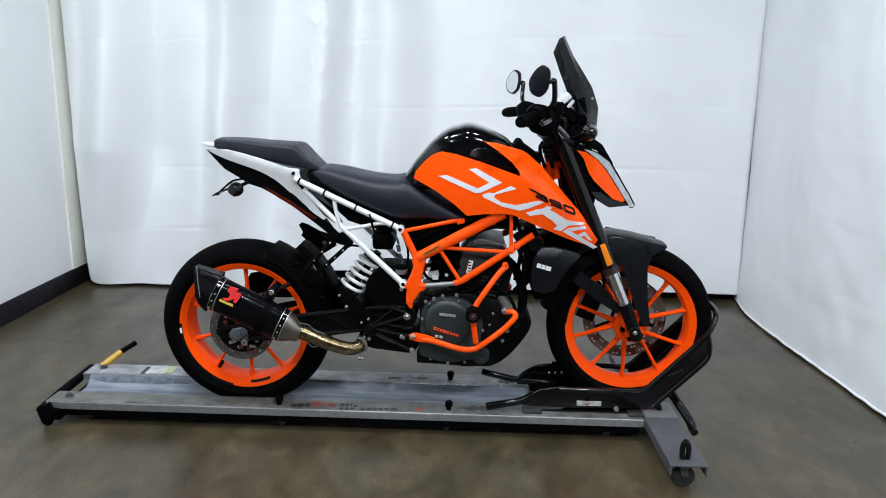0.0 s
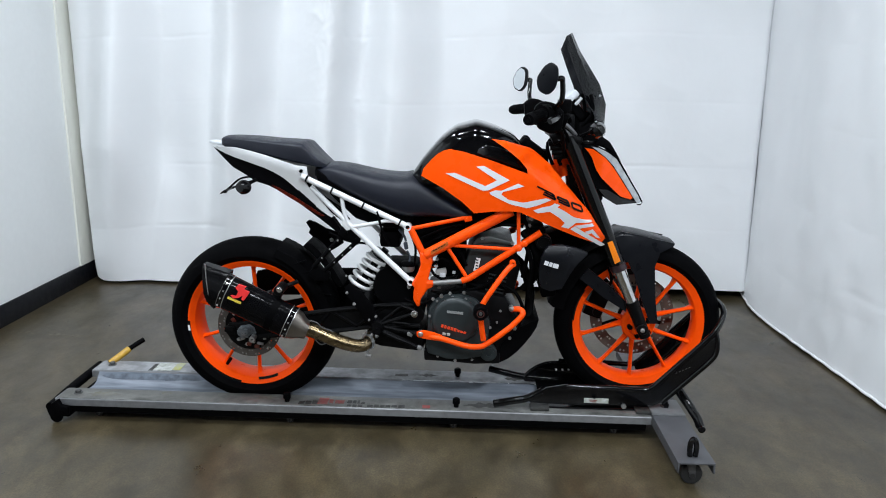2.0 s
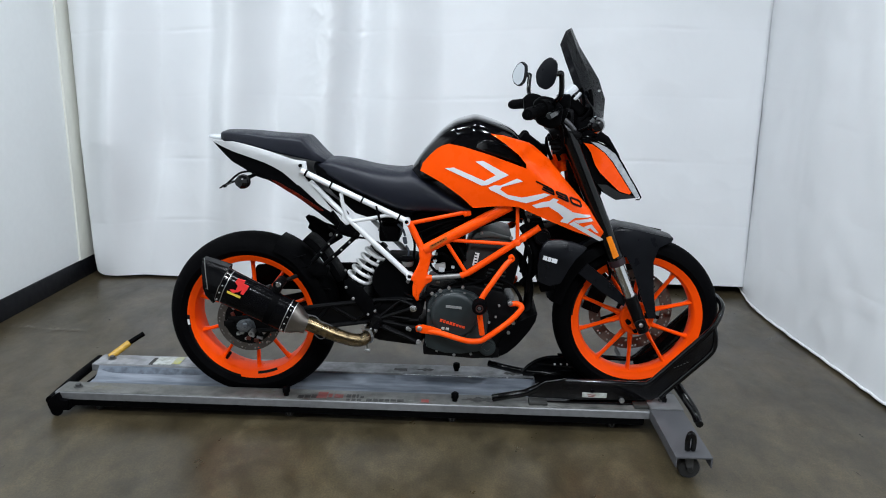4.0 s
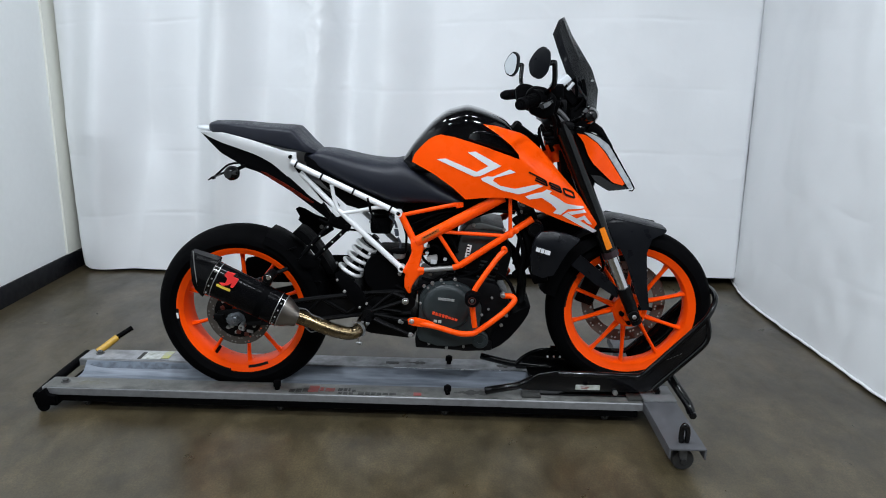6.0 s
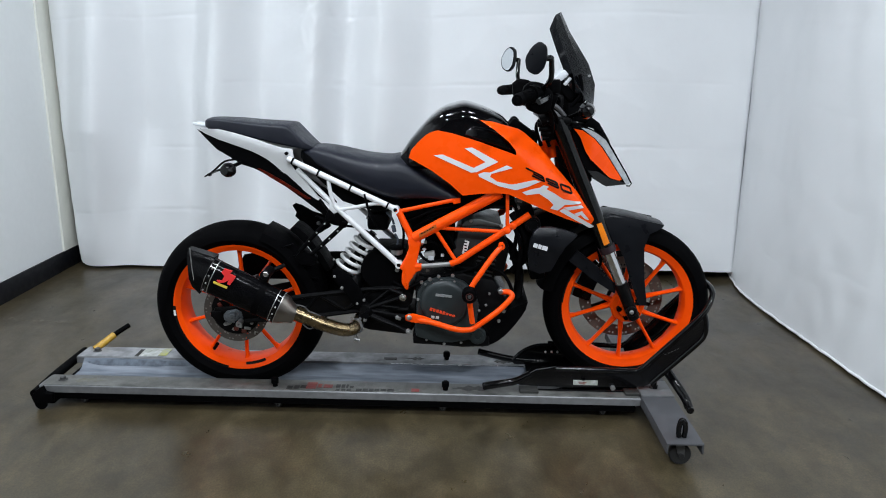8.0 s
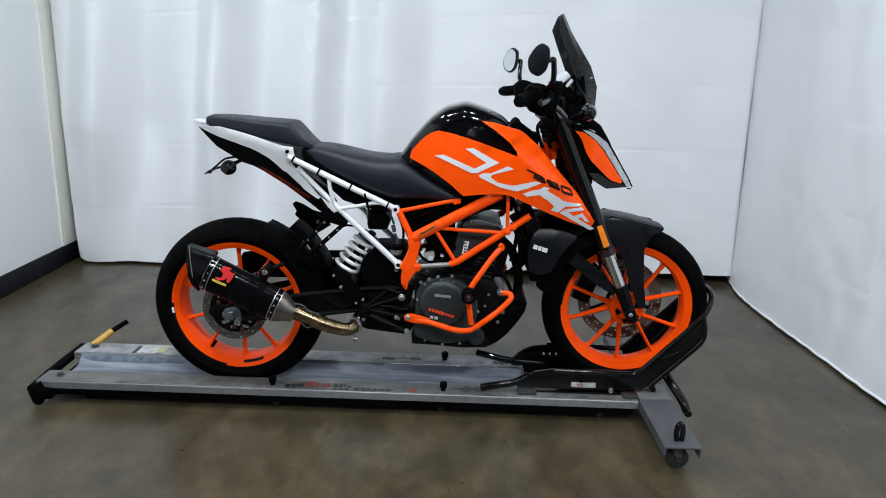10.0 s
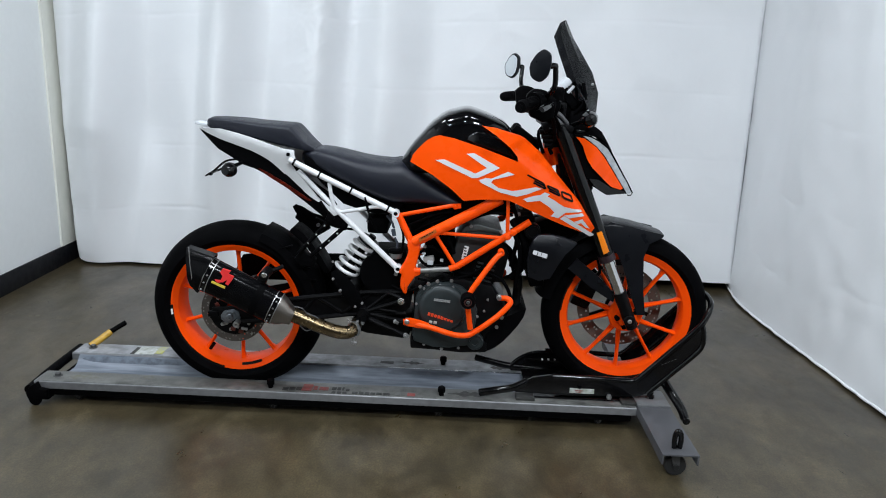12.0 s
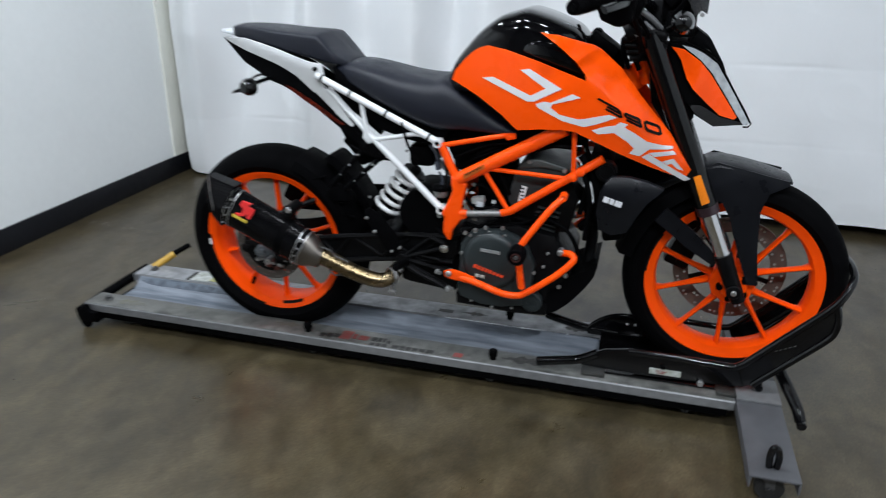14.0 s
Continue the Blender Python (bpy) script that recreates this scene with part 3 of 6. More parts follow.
def caster(x, y, h, r):
    c = part("caster", join(box((x, y, h - 0.003), (0.05, 0.045, 0.006), 0.001), moved(lathe([(0.016, 0.0), (0.019, -0.004), (0.017, -0.008)], (0, 0, 0), 18, False), pose(x, y, h - 0.006, 90)), *[plate([(x - 0.014, h - 0.010), (x + 0.014, h - 0.010), (x + 0.016, r + 0.006), (x + 0.012, r - 0.006), (x + 0.002, r - 0.006), (x - 0.006, r + 0.010)], y + k * 0.017 - 0.0015, y + k * 0.017 + 0.0015, 0.0006) for k in (-1, 1)]), CASTER, dolly, "small worn swivel caster")
    part("wheel", join(lathe([(r - 0.003, -0.012), (r, -0.008), (r, 0.008), (r - 0.003, 0.012)], (x + 0.006, y, r), 28, False), disc((x + 0.006, r), r * 0.28, y - 0.022, y + 0.022, 12, 0.001)), WORN_WHEEL, c, "dark worn wheel")
    return c


WORN_WHEEL = mat("dark_caster_rubber", (0.012, 0.012, 0.012), 0.55, var=0.4, scale=90)
for cx, cy, h, r in ((1.457, -0.42, 0.086, 0.034), (1.457, 0.42, 0.086, 0.034), (0.14, -0.108, 0.05, 0.015), (0.72, -0.108, 0.05, 0.015), (1.28, -0.108, 0.05, 0.015), (0.14, 0.14, 0.05, 0.017), (0.72, 0.14, 0.05, 0.017), (-0.55, -0.108, 0.05, 0.015)):
    caster(cx, cy, h, r)
part("tie_ring", tube([(1.452, -0.430, 0.096), (1.449, -0.432, 0.122), (1.451, -0.435, 0.146), (1.457, -0.437, 0.154), (1.464, -0.436, 0.146), (1.469, -0.432, 0.122), (1.468, -0.430, 0.096)], 0.0082, 10, 3), TUBE_BLACK, dolly, "black tie-down ring")
FADED_RED = mat("faded_red_print", (0.15, 0.022, 0.018), 0.55, var=0.5, scale=90, tint=(0.09, 0.06, 0.055))
FADED_BLACK = mat("faded_black_print", (0.009, 0.0085, 0.008), 0.55, var=0.4, scale=90, tint=(0.03, 0.029, 0.027))
WORN_LABEL = mat("worn_white_label", (0.42, 0.43, 0.43), 0.5, var=0.3, scale=60, tint=(0.25, 0.27, 0.22), patch=30)
OLIVE_LABEL = mat("worn_yellow_label", (0.30, 0.30, 0.08), 0.5, var=0.5, scale=80, tint=(0.35, 0.36, 0.30), patch=40)
part("warning_label", box((-0.4057, 0.1403, TOP + 0.0026), (0.0709, 0.0712, 0.0016), 0), WORN_LABEL, dolly, "worn white printed label")
part("warning_label", box((-0.3547, 0.1460, TOP + 0.0028), (0.0312, 0.0660, 0.0016), 0), OLIVE_LABEL, dolly, "worn yellow label")
part("warning_label", box((-0.4486, 0.1351, TOP + 0.0024), (0.0172, 0.0655, 0.0016), 0), FADED_BLACK, dolly, "dark label")
for x, y, w, d, col in ((0.1934, -0.1337, 0.0196, 0.0222, FADED_BLACK), (0.2168, -0.1302, 0.0186, 0.0224, FADED_BLACK), (0.2398, -0.1267, 0.0186, 0.0224, FADED_BLACK), (0.2669, -0.1160, 0.0354, 0.0496, FADED_RED), (0.2959, -0.1169, 0.0137, 0.0270, FADED_RED), (0.3250, -0.1188, 0.0314, 0.0248, FADED_RED),
                        (0.3602, -0.1158, 0.0158, 0.0226, FADED_BLACK), (0.3779, -0.1148, 0.0118, 0.0225, FADED_BLACK), (0.3921, -0.1141, 0.0069, 0.0226, FADED_BLACK), (0.4083, -0.1223, 0.0127, 0.0135, FADED_BLACK), (0.4370, -0.1185, 0.0335, 0.0180, GRIME), (0.3620, -0.1450, 0.0136, 0.0132, FADED_BLACK),
                        (0.3816, -0.1451, 0.0136, 0.0155, FADED_BLACK), (0.4006, -0.1441, 0.0146, 0.0155, FADED_BLACK), (0.4354, -0.1434, 0.0195, 0.0177, FADED_BLACK), (0.4582, -0.1421, 0.0166, 0.0176, FADED_BLACK), (0.4782, -0.1411, 0.0156, 0.0177, FADED_BLACK), (0.4979, -0.1411, 0.0157, 0.0155, FADED_BLACK),
                        (0.5198, -0.1400, 0.0186, 0.0155, FADED_BLACK), (0.5453, -0.1397, 0.0224, 0.0177, FADED_BLACK), (0.5839, -0.1389, 0.0195, 0.0155, GRIME), (0.6044, -0.1377, 0.0137, 0.0155, GRIME), (0.6308, -0.1352, 0.0274, 0.0222, FADED_RED)):
    part("printed_bar", box((x, y, TOP + 0.0022), (w, d, 0.0012), 0), col, dolly)
part("scuff", box((0.52, 0.135, TOP + 0.0022), (0.05, 0.018, 0.0012), 0), FADED_BLACK, dolly)
part("trough_rim", box((0.80, FAR0 - 0.001, TOP - 0.001), (0.55, 0.003, 0.004), 0.001), CHROME, dolly, "bright strip along the trough edge")
def rub(u, v):
    k = 0.5 + (v - 0.5) * math.sqrt(max(0.0, 1 - abs(2 * u - 1) ** 5)) * (0.8 + 0.25 * noise.noise(Vector((u * 9, 0.4, 2.0))))
    return Vector((-0.628 + 0.40 * u, 0.0705 + 0.019 * k, 0.0592 + 0.0212 * k))


part("rub_mark", sheet(60, 6, rub), mat("dark_blue_rub_mark", (0.10, 0.12, 0.15), 0.45, var=0.4, scale=40, tint=(0.028, 0.036, 0.05), patch=9), dolly, "dark blue rub mark")
for x, y, w, d in ((-0.52, -0.115, 0.10, 0.03), (-0.30, -0.095, 0.05, 0.02), (0.06, -0.10, 0.09, 0.025), (0.83, -0.11, 0.12, 0.03), (0.62, 0.14, 0.08, 0.02), (0.95, 0.13, 0.06, 0.025)):
    part("grime_patch", sheet(14, 4, lambda u, v: Vector((x + w * (u - 0.5) * (1 + 0.3 * math.sin(v * 5 + x * 9)), y + d * (v - 0.5) * (1 - abs(2 * u - 1) ** 2) * (1.2 + 0.5 * math.sin(u * 19 + x * 31)), TOP + 0.0021))), FADED_BLACK if x > 0.5 else mat("olive_grime", (0.075, 0.072, 0.055), 0.6, var=0.5, scale=70, tint=(0.11, 0.11, 0.105), patch=20), dolly)
lever = thing("lever_handle", (-0.61, 0.13, TOP), "yellow pull handle with black tip on the platform", "handle")
part("grip", tube([(-0.640, 0.165, 0.085), (-0.612, 0.20, 0.105), (-0.590, 0.23, 0.122)], 0.013), YELLOW, lever)
part("tip", tube([(-0.592, 0.228, 0.121), (-0.567, 0.255, 0.136), (-0.548, 0.275, 0.147)], 0.010), PLASTIC, lever, "black rubber tip")

# ---- the wheel chock ----
chock = thing("wheel_chock", (1.2, 0.0, 0.09), "glossy black tubular steel front wheel chock", "wheel chock")
NEAR_SIDE = [(0.9813, 0.1218), (1.0002, 0.1371), (1.0230, 0.1525), (1.0496, 0.1679), (1.1152, 0.1801), (1.3988, 0.1786), (1.4237, 0.1137), (1.1741, 0.1053), (0.9916, 0.1092)]
part("side_plate", plate(NEAR_SIDE, -0.124, -0.114, 0.003), TUBE_BLACK, chock)
part("side_plate", plate([(0.9836, 0.0984), (1.0083, 0.1243), (1.0413, 0.1504), (1.0854, 0.1651), (1.1598, 0.1669), (1.2154, 0.1270), (1.3984, 0.1038), (1.3834, 0.0757), (0.9928, 0.0824)], 0.112, 0.122, 0.003), TUBE_BLACK, chock)
part("plate_edge", tube([(0.9873, 0.1120, 0.1033), (1.0097, 0.1120, 0.1292), (1.0449, 0.1120, 0.1529), (1.0890, 0.1120, 0.1654), (1.1590, 0.1120, 0.1670)], 0.008, 10), TUBE_BLACK, chock, "rounded bright top edge of the side plate")
for pts in ([(0.8658, -0.1260, 0.1034), (0.9261, -0.1260, 0.1156), (0.9807, -0.1230, 0.1262), (1.0307, -0.1200, 0.1515)], [(0.8563, 0.1260, 0.1288), (0.9190, 0.1240, 0.1150), (0.9814, 0.1200, 0.1044), (1.0780, 0.1180, 0.0983)]):
    handle = part("handle_tube", tube(pts, 0.0132, 14), TUBE_BLACK, chock)
    a, b = Vector(pts[0]), Vector(pts[1])
    part("end_plug", tube([a - (b - a).normalized() * 0.002, a + (b - a).normalized() * 0.004], 0.0098, 12, 1), PLASTIC, handle)
HOOP = [(1.1157, -0.1180, 0.1717), (1.2635, -0.1180, 0.1711), (1.3764, -0.1180, 0.1675), (1.4067, -0.1180, 0.1767), (1.4353, -0.1180, 0.2046), (1.5055, -0.1180, 0.2789), (1.5850, -0.1170, 0.3640), (1.6114, -0.1120, 0.3991), (1.6305, -0.0950, 0.4339), (1.6408, -0.0600, 0.4490)]
part("hoop", tube(HOOP + [(HOOP[-1][0] + 0.002, 0.0, HOOP[-1][2] + 0.006)] + [(x, -y, z) for x, y, z in reversed(HOOP)], 0.0098, 14, n=6), TUBE_BLACK, chock, "bent round front hoop")
LOWER = [(1.4444, -0.1180, 0.1227), (1.4621, -0.1180, 0.1422), (1.5310, -0.1180, 0.2132), (1.5952, -0.1180, 0.2810), (1.6113, -0.1180, 0.3101), (1.6131, -0.1180, 0.3468), (1.6043, -0.1160, 0.3822)]
WEB = [(1.3956, 0.1701), (1.4353, 0.2046), (1.5847, 0.3643), (1.6092, 0.3830), (1.6116, 0.3427), (1.5969, 0.2831), (1.4498, 0.1271), (1.4198, 0.1136)]
for k in (1, -1):
    part("lower_hoop", tube([(x, y * k, z) for x, y, z in LOWER], 0.0092, 14), TUBE_BLACK, chock)
    part("web_plate", plate(WEB, -0.120 * k, -0.115 * k, 0.0015), TUBE_BLACK, chock)
part("base_plate", box((1.24, 0.0, 0.089), (0.42, 0.225, 0.008), 0.002), TUBE_BLACK, chock)
for k in range(5):
    part("slot", box((1.4850 + 0.0105 * k, -0.1205, 0.2352 + 0.0052 * k), (0.006, 0.002, 0.0022), 0.0005, (0, -28, 0)), CASTER, chock)
part("product_label", box((1.2186, -0.1252, 0.1256), (0.084, 0.002, 0.0175), 0), WORN_LABEL, chock, "white and red label")
for dx, dz, w in ((-0.018, 0.002, 0.012), (-0.004, 0.001, 0.014), (-0.012, -0.004, 0.020)):
    part("label_bar", box((1.2186 + dx, -0.1263, 0.1256 + dz), (w, 0.001, 0.003), 0), FADED_RED, chock)
part("plate_bolt", disc((1.2100, 0.1408), 0.007, -0.130, -0.122, 14, 0.001), PLASTIC, chock)
part("nut", hexbolt(*(1.3130, -0.1260, 0.1104), 0.0095, 0.010), STEEL, chock)
WORN_RUBBER = mat("worn_dark_rubber", (0.022, 0.022, 0.020), 0.6, var=0.4)
for px, w in ((1.0248, 0.066), (1.3852, 0.06)):
    part("foot_pad", box((px, -0.118, 0.0915), (w, 0.046, 0.010), 0.004), WORN_RUBBER, chock, "dark worn foot pad")
part("pad_bolt", moved(lathe([(0.013, 0), (0.013, 0.010), (0.009, 0.012), (0.009, 0.022)], (0, 0, 0), 6, False), pose(1.464, -0.100, 0.100, 90)), CAST, chock)
# White discs added in place of holes that show the pale background.
for p in ((1.1071, 0.1100, 0.1392), (1.1305, 0.1100, 0.1398), (1.1538, 0.1100, 0.1403)):
    part("hole_dot", disc((p[0], p[2]), 0.0038, 0.106, 0.113, 10, 0.001), DECAL_WHITE, chock)

# ---- the motorcycle ----
RX, RZ, FX, FZ = 0.006, 0.347, 1.361, 0.380
bike = thing("motorcycle", (0.67, 0.0, 0.05), "orange and black motorcycle with white subframe, upright in wheel chock", "motorcycle")


def tyre(cx, cz, R, w, rim):
    p = [(rim, -0.72 * w), (rim + 0.012, -0.86 * w)]
    for i in range(17):
        a = -1 + i / 8
        y = w * math.sin(a * math.pi / 2 * 0.93) / math.sin(math.pi / 2 * 0.93)
        h = math.cos(a * math.pi / 2 * 0.93)
        p.append((R - 0.066 * (1 - max(0, h) ** 0.8) * (1.0 if R > 0.3 else 0.85), y))
    p += [(rim + 0.012, 0.86 * w), (rim, 0.72 * w), (rim - 0.012, 0.5 * w), (rim - 0.012, -0.5 * w)]
    return lathe(p, (cx, 0, cz), 96)


def rim_ring(cx, cz, R, w, deep):
    p = [(R, -w), (R + 0.0015, -w + 0.003), (R - 0.002, -w + 0.007), (R - 0.012, -w + 0.012), (R - 0.018, -w * 0.4), (R - 0.018, w * 0.4), (R - 0.012, w - 0.012), (R - 0.002, w - 0.007), (R + 0.0015, w - 0.003), (R, w),
         (R - 0.006, w), (R - 0.014, w - 0.006), (R - 0.8 * deep, w - 0.010), (R - 0.95 * deep, w * 0.55), (R - deep, 0), (R - 0.95 * deep, -w * 0.55), (R - 0.8 * deep, -w + 0.010), (R - 0.014, -w + 0.006), (R - 0.006, -w)]
    hub = lathe([(0.018, -0.075), (0.032, -0.075), (0.034, -0.06), (0.042, -0.045), (0.048, -0.03), (0.048, 0.03), (0.042, 0.045), (0.034, 0.06), (0.032, 0.075), (0.018, 0.075)], (cx, 0, cz), 40)
    return join(lathe(p, (cx, 0, cz), 96), hub)


def spoke(cx, cz, r0, r1, swing=0.0):
    """One cast spoke along x; swing: degrees by which its hub end is turned against its rim end."""
    bm = bmesh.new()
    rings = []
    foot = r0 * math.tan(radians(swing))
    for t, wdt, d, yo in ((0, 0.012, 0.022, -0.006), (0.12, 0.0082, 0.016, -0.008), (0.5, 0.0056, 0.011, -0.010), (0.84, 0.0054, 0.012, -0.010), (0.94, 0.0072, 0.017, -0.006), (1, 0.0125, 0.024, -0.004)):
        x, lean = r0 + (r1 - r0) * t, foot * (1 - t)
        rings.append([bm.verts.new((cx + x, yo + sy * d, cz + lean + sz * wdt)) for sy, sz in ((-1, -0.25), (-1, 0.25), (-0.5, 1), (0.6, 1), (1, 0.35), (1, -0.35), (0.6, -1), (-0.5, -1))])
    for a, b in zip(rings, rings[1:]):
        for j in range(8):
            k = (j + 1) % 8
            bm.faces.new((a[j], a[k], b[k], b[j]))
    bm.faces.new(rings[0])
    bm.faces.new(rings[-1])
    return bm


def drilled_ring(cx, cz, y, r0, r1, n, hole, thick=0.0045):
    """A brake disc with two staggered rows of holes."""
    bm = bmesh.new()
    rows = [r0, (r0 + r1) / 2, r1]
    for row in range(2):
        ra, rb = rows[row], rows[row + 1]
        for i in range(n):
            a0, a1 = 2 * math.pi * i / n, 2 * math.pi * (i + 1) / n
            am, rm = (a0 + a1) / 2 + (0.25 if row else -0.25) * (a1 - a0) * (1 if i % 2 else -1), (ra + rb) / 2
            edge = [(ra, a0), (ra, (a0 + a1) / 2), (ra, a1), (rm, a1), (rb, a1), (rb, (a0 + a1) / 2), (rb, a0), (rm, a0)]
            outer = [bm.verts.new((cx + r * math.cos(a), y, cz + r * math.sin(a))) for r, a in edge]
            hx, hz = cx + rm * math.cos(am), cz + rm * math.sin(am)
            inner = []
            for v in outer:
                d = Vector((v.co.x - hx, 0, v.co.z - hz)).normalized() * hole
                inner.append(bm.verts.new((hx + d.x, y, hz + d.z)))
            for j in range(8):
                k = (j + 1) % 8
                bm.faces.new((outer[j], outer[k], inner[k], inner[j]))
    bmesh.ops.remove_doubles(bm, verts=bm.verts, dist=1e-5)
    g = bmesh.ops.extrude_face_region(bm, geom=bm.faces[:])
    bmesh.ops.translate(bm, vec=(0, thick, 0), verts=[v for v in g["geom"] if isinstance(v, bmesh.types.BMVert)])
    return bm


def wheel(name, cx, cz, R, w, rim, rw, deep, turn, label, stickers):
    wh = part(name, rim_ring(cx, cz, rim, rw, deep), RIM_ORANGE, bike, label)
    part("tyre", tyre(cx, cz, R, w, rim - 0.009), RUBBER, wh, "black worn sport tyre")
    turned = lambda a: Matrix.Translation((cx, 0, cz)) @ Matrix.Rotation(radians(-a), 4, "Y") @ Matrix.Translation((-cx, 0, -cz))
    for swing, first in ((11, turn - 17.5), (-11, turn + 17.5)):
        s = part("spoke", spoke(cx, cz, 0.042, rim - deep + 0.007, swing), RIM_ORANGE, wh)
        s.matrix_basis = turned(first)
        for k in range(1, 5):
            c = again(s, Matrix.Identity(4))
            c.matrix_basis = turned(first + 72 * k)
    for a0, a1, r0, r1, y0, y1, col in stickers:
        bm = bmesh.new()
        pts = [math.radians(a0 + (a1 - a0) * i / 16) for i in range(17)]
        vs = [[bm.verts.new((cx + (rim + r) * math.cos(a), -rw + yy, cz + (rim + r) * math.sin(a))) for r, yy in ((r0, y0), (r1, y1), (r1, y1 + 0.001), (r0, y0 + 0.001))] for a in pts]
        for p, q in zip(vs, vs[1:]):
            for k in range(4):
                bm.faces.new((p[k], p[(k + 1) % 4], q[(k + 1) % 4], q[k]))
        bm.faces.new(vs[0])
        bm.faces.new(vs[-1])
        part("rim_sticker", bm, col, wh, "rim sticker")
    return wh


rear = wheel("rear_wheel", RX, RZ, 0.302, 0.075, 0.2305, 0.060, 0.030, 73, "orange cast rear wheel", [(274, 294, -0.026, -0.017, 0.0068, 0.0040, DECAL_BLACK), (190, 258, -0.009, 0.0015, -0.0005, -0.0012, DECAL_BLACK), (179, 190, -0.010, 0.0015, -0.0005, -0.0012, DECAL_BLACK), (183, 188, -0.008, -0.001, -0.0016, -0.0020, DECAL_WHITE)])
front = wheel("front_wheel", FX, FZ, 0.289, 0.056, 0.232, 0.043, 0.036, 34, "orange cast front wheel", [(148, 178, -0.009, 0.0015, -0.0005, -0.0012, DECAL_BLACK)])
part("brake_disc", drilled_ring(RX, RZ, -0.085, 0.084, 0.112, 28, 0.0032), DISC, rear, "drilled steel rear brake disc")
part("disc_carrier", lathe([(0.03, -0.082), (0.05, -0.086), (0.085, -0.086), (0.085, -0.081), (0.05, -0.078), (0.03, -0.07)], (RX, 0, RZ), 32), CAST, rear)
part("brake_disc", drilled_ring(FX, FZ, 0.062, 0.108, 0.15, 36, 0.0040), mat("worn_disc_steel", (0.085, 0.070, 0.058), 0.45, metal=0.2, var=0.2, scale=80), front, "large drilled steel front brake disc")
part("disc_carrier", join(lathe([(0.03, 0.055), (0.05, 0.06), (0.05, 0.068), (0.03, 0.068)], (FX, 0, FZ), 32), *[moved(box((0.078, 0.064, 0), (0.066, 0.006, 0.014), 0.002), Matrix.Translation((FX, 0, FZ)) @ Matrix.Rotation(radians(72 * k + 15), 4, "Y")) for k in range(5)]), CAST, front, "black star-shaped disc carrier")
for k in range(5):
    a = math.radians(72 * k + 40)
    part("hub_hole", disc((FX + 0.034 * math.cos(a), FZ + 0.034 * math.sin(a)), 0.0085, -0.0768, -0.060, 14, 0.0005), PLASTIC, front)
part("hub_flange", lathe([(0.022, -0.052), (0.056, -0.050), (0.060, -0.044), (0.060, -0.030), (0.030, -0.028)], (FX, 0, FZ), 10, False), RIM_ORANGE, front)
part("axle_plate", plate([(-0.0295, 0.3396), (-0.0168, 0.3563), (0.0147, 0.3631), (0.0316, 0.3533), (0.0382, 0.3309), (0.0178, 0.3140), (-0.0155, 0.3132), (-0.0284, 0.3253)], -0.116, -0.108, 0.002), BLUE_STEEL, rear, "blue-grey chain adjuster plate")
part("axle_nut", join(disc((0.0067, 0.3410), 0.0185, -0.128, -0.110, 28), hexbolt(0.0067, -0.128, 0.3410, 0.0115, 0.008)), BLUE_STEEL, rear, "blue-grey axle nut")
part("valve_stem", tube([(RX - 0.105, -0.03, RZ - 0.165), (RX - 0.085, -0.05, RZ - 0.138)], 0.006), PLASTIC, rear)
for k in range(6):
    a = math.radians(60 * k + 20)
    part("disc_bolt", hexbolt(RX + 0.068 * math.cos(a), -0.086, RZ + 0.068 * math.sin(a), 0.006, 0.004), STEEL, rear)

part("caliper_bolt", hexbolt(0.0234, -0.095, 0.2953, 0.006, 0.010), STEEL, rear)
part("caliper_bolt", hexbolt(0.0559, -0.095, 0.3148, 0.006, 0.010), STEEL, rear)
part("caliper_bolt", hexbolt(-0.0293, -0.095, 0.3024, 0.007, 0.010), STEEL, rear)
part("caliper_bolt", hexbolt(0.0715, -0.095, 0.2735, 0.004, 0.010), STEEL, rear)
part("caliper_bolt", hexbolt(-0.0508, -0.095, 0.3372, 0.005, 0.010), STEEL, rear)
part("caliper_clip", box((0.0443, -0.094, 0.2871), (0.022, 0.008, 0.010), 0.002, (0, 10, 0)), STEEL, rear)
part("caliper_clip", box((-0.0218, -0.094, 0.3022), (0.022, 0.008, 0.010), 0.002, (0, -20, 0)), STEEL, rear)
RED_TAB = mat("rusty_red_tab", (0.10, 0.012, 0.004), 0.5, var=0.4, scale=90)
part("pad_tab", box((0.0041, -0.092, 0.2833), (0.016, 0.008, 0.012), 0.002, (0, 15, 0)), RED_TAB, rear)
part("pad_tab", box((0.0313, -0.092, 0.2756), (0.016, 0.008, 0.012), 0.002, (0, 5, 0)), RED_TAB, rear)
part("pad_tab", box((-0.0478, -0.092, 0.3691), (0.016, 0.008, 0.012), 0.002, (0, 60, 0)), RED_TAB, rear)

# swingarm
TRIM[0] = True
RX, RZ, FX, FZ = 0.009, 0.362, 1.336, 0.398
ARM = [(0.60, 0.465), (0.48, 0.458), (0.24, 0.425), (0.06, 0.385), (-0.05, 0.372), (-0.06, 0.335), (0.02, 0.325), (0.26, 0.348), (0.44, 0.375), (0.60, 0.385)]
arm = part("swingarm", join(plate(ARM, -0.112, -0.098, 0.004), plate(ARM, 0.098, 0.112, 0.004), tube([(0.40, -0.1, 0.43), (0.40, 0.1, 0.43)], 0.035), tube([(0.585, -0.115, 0.425), (0.585, 0.115, 0.425)], 0.03)), CAST, bike, "black cast lattice swingarm")
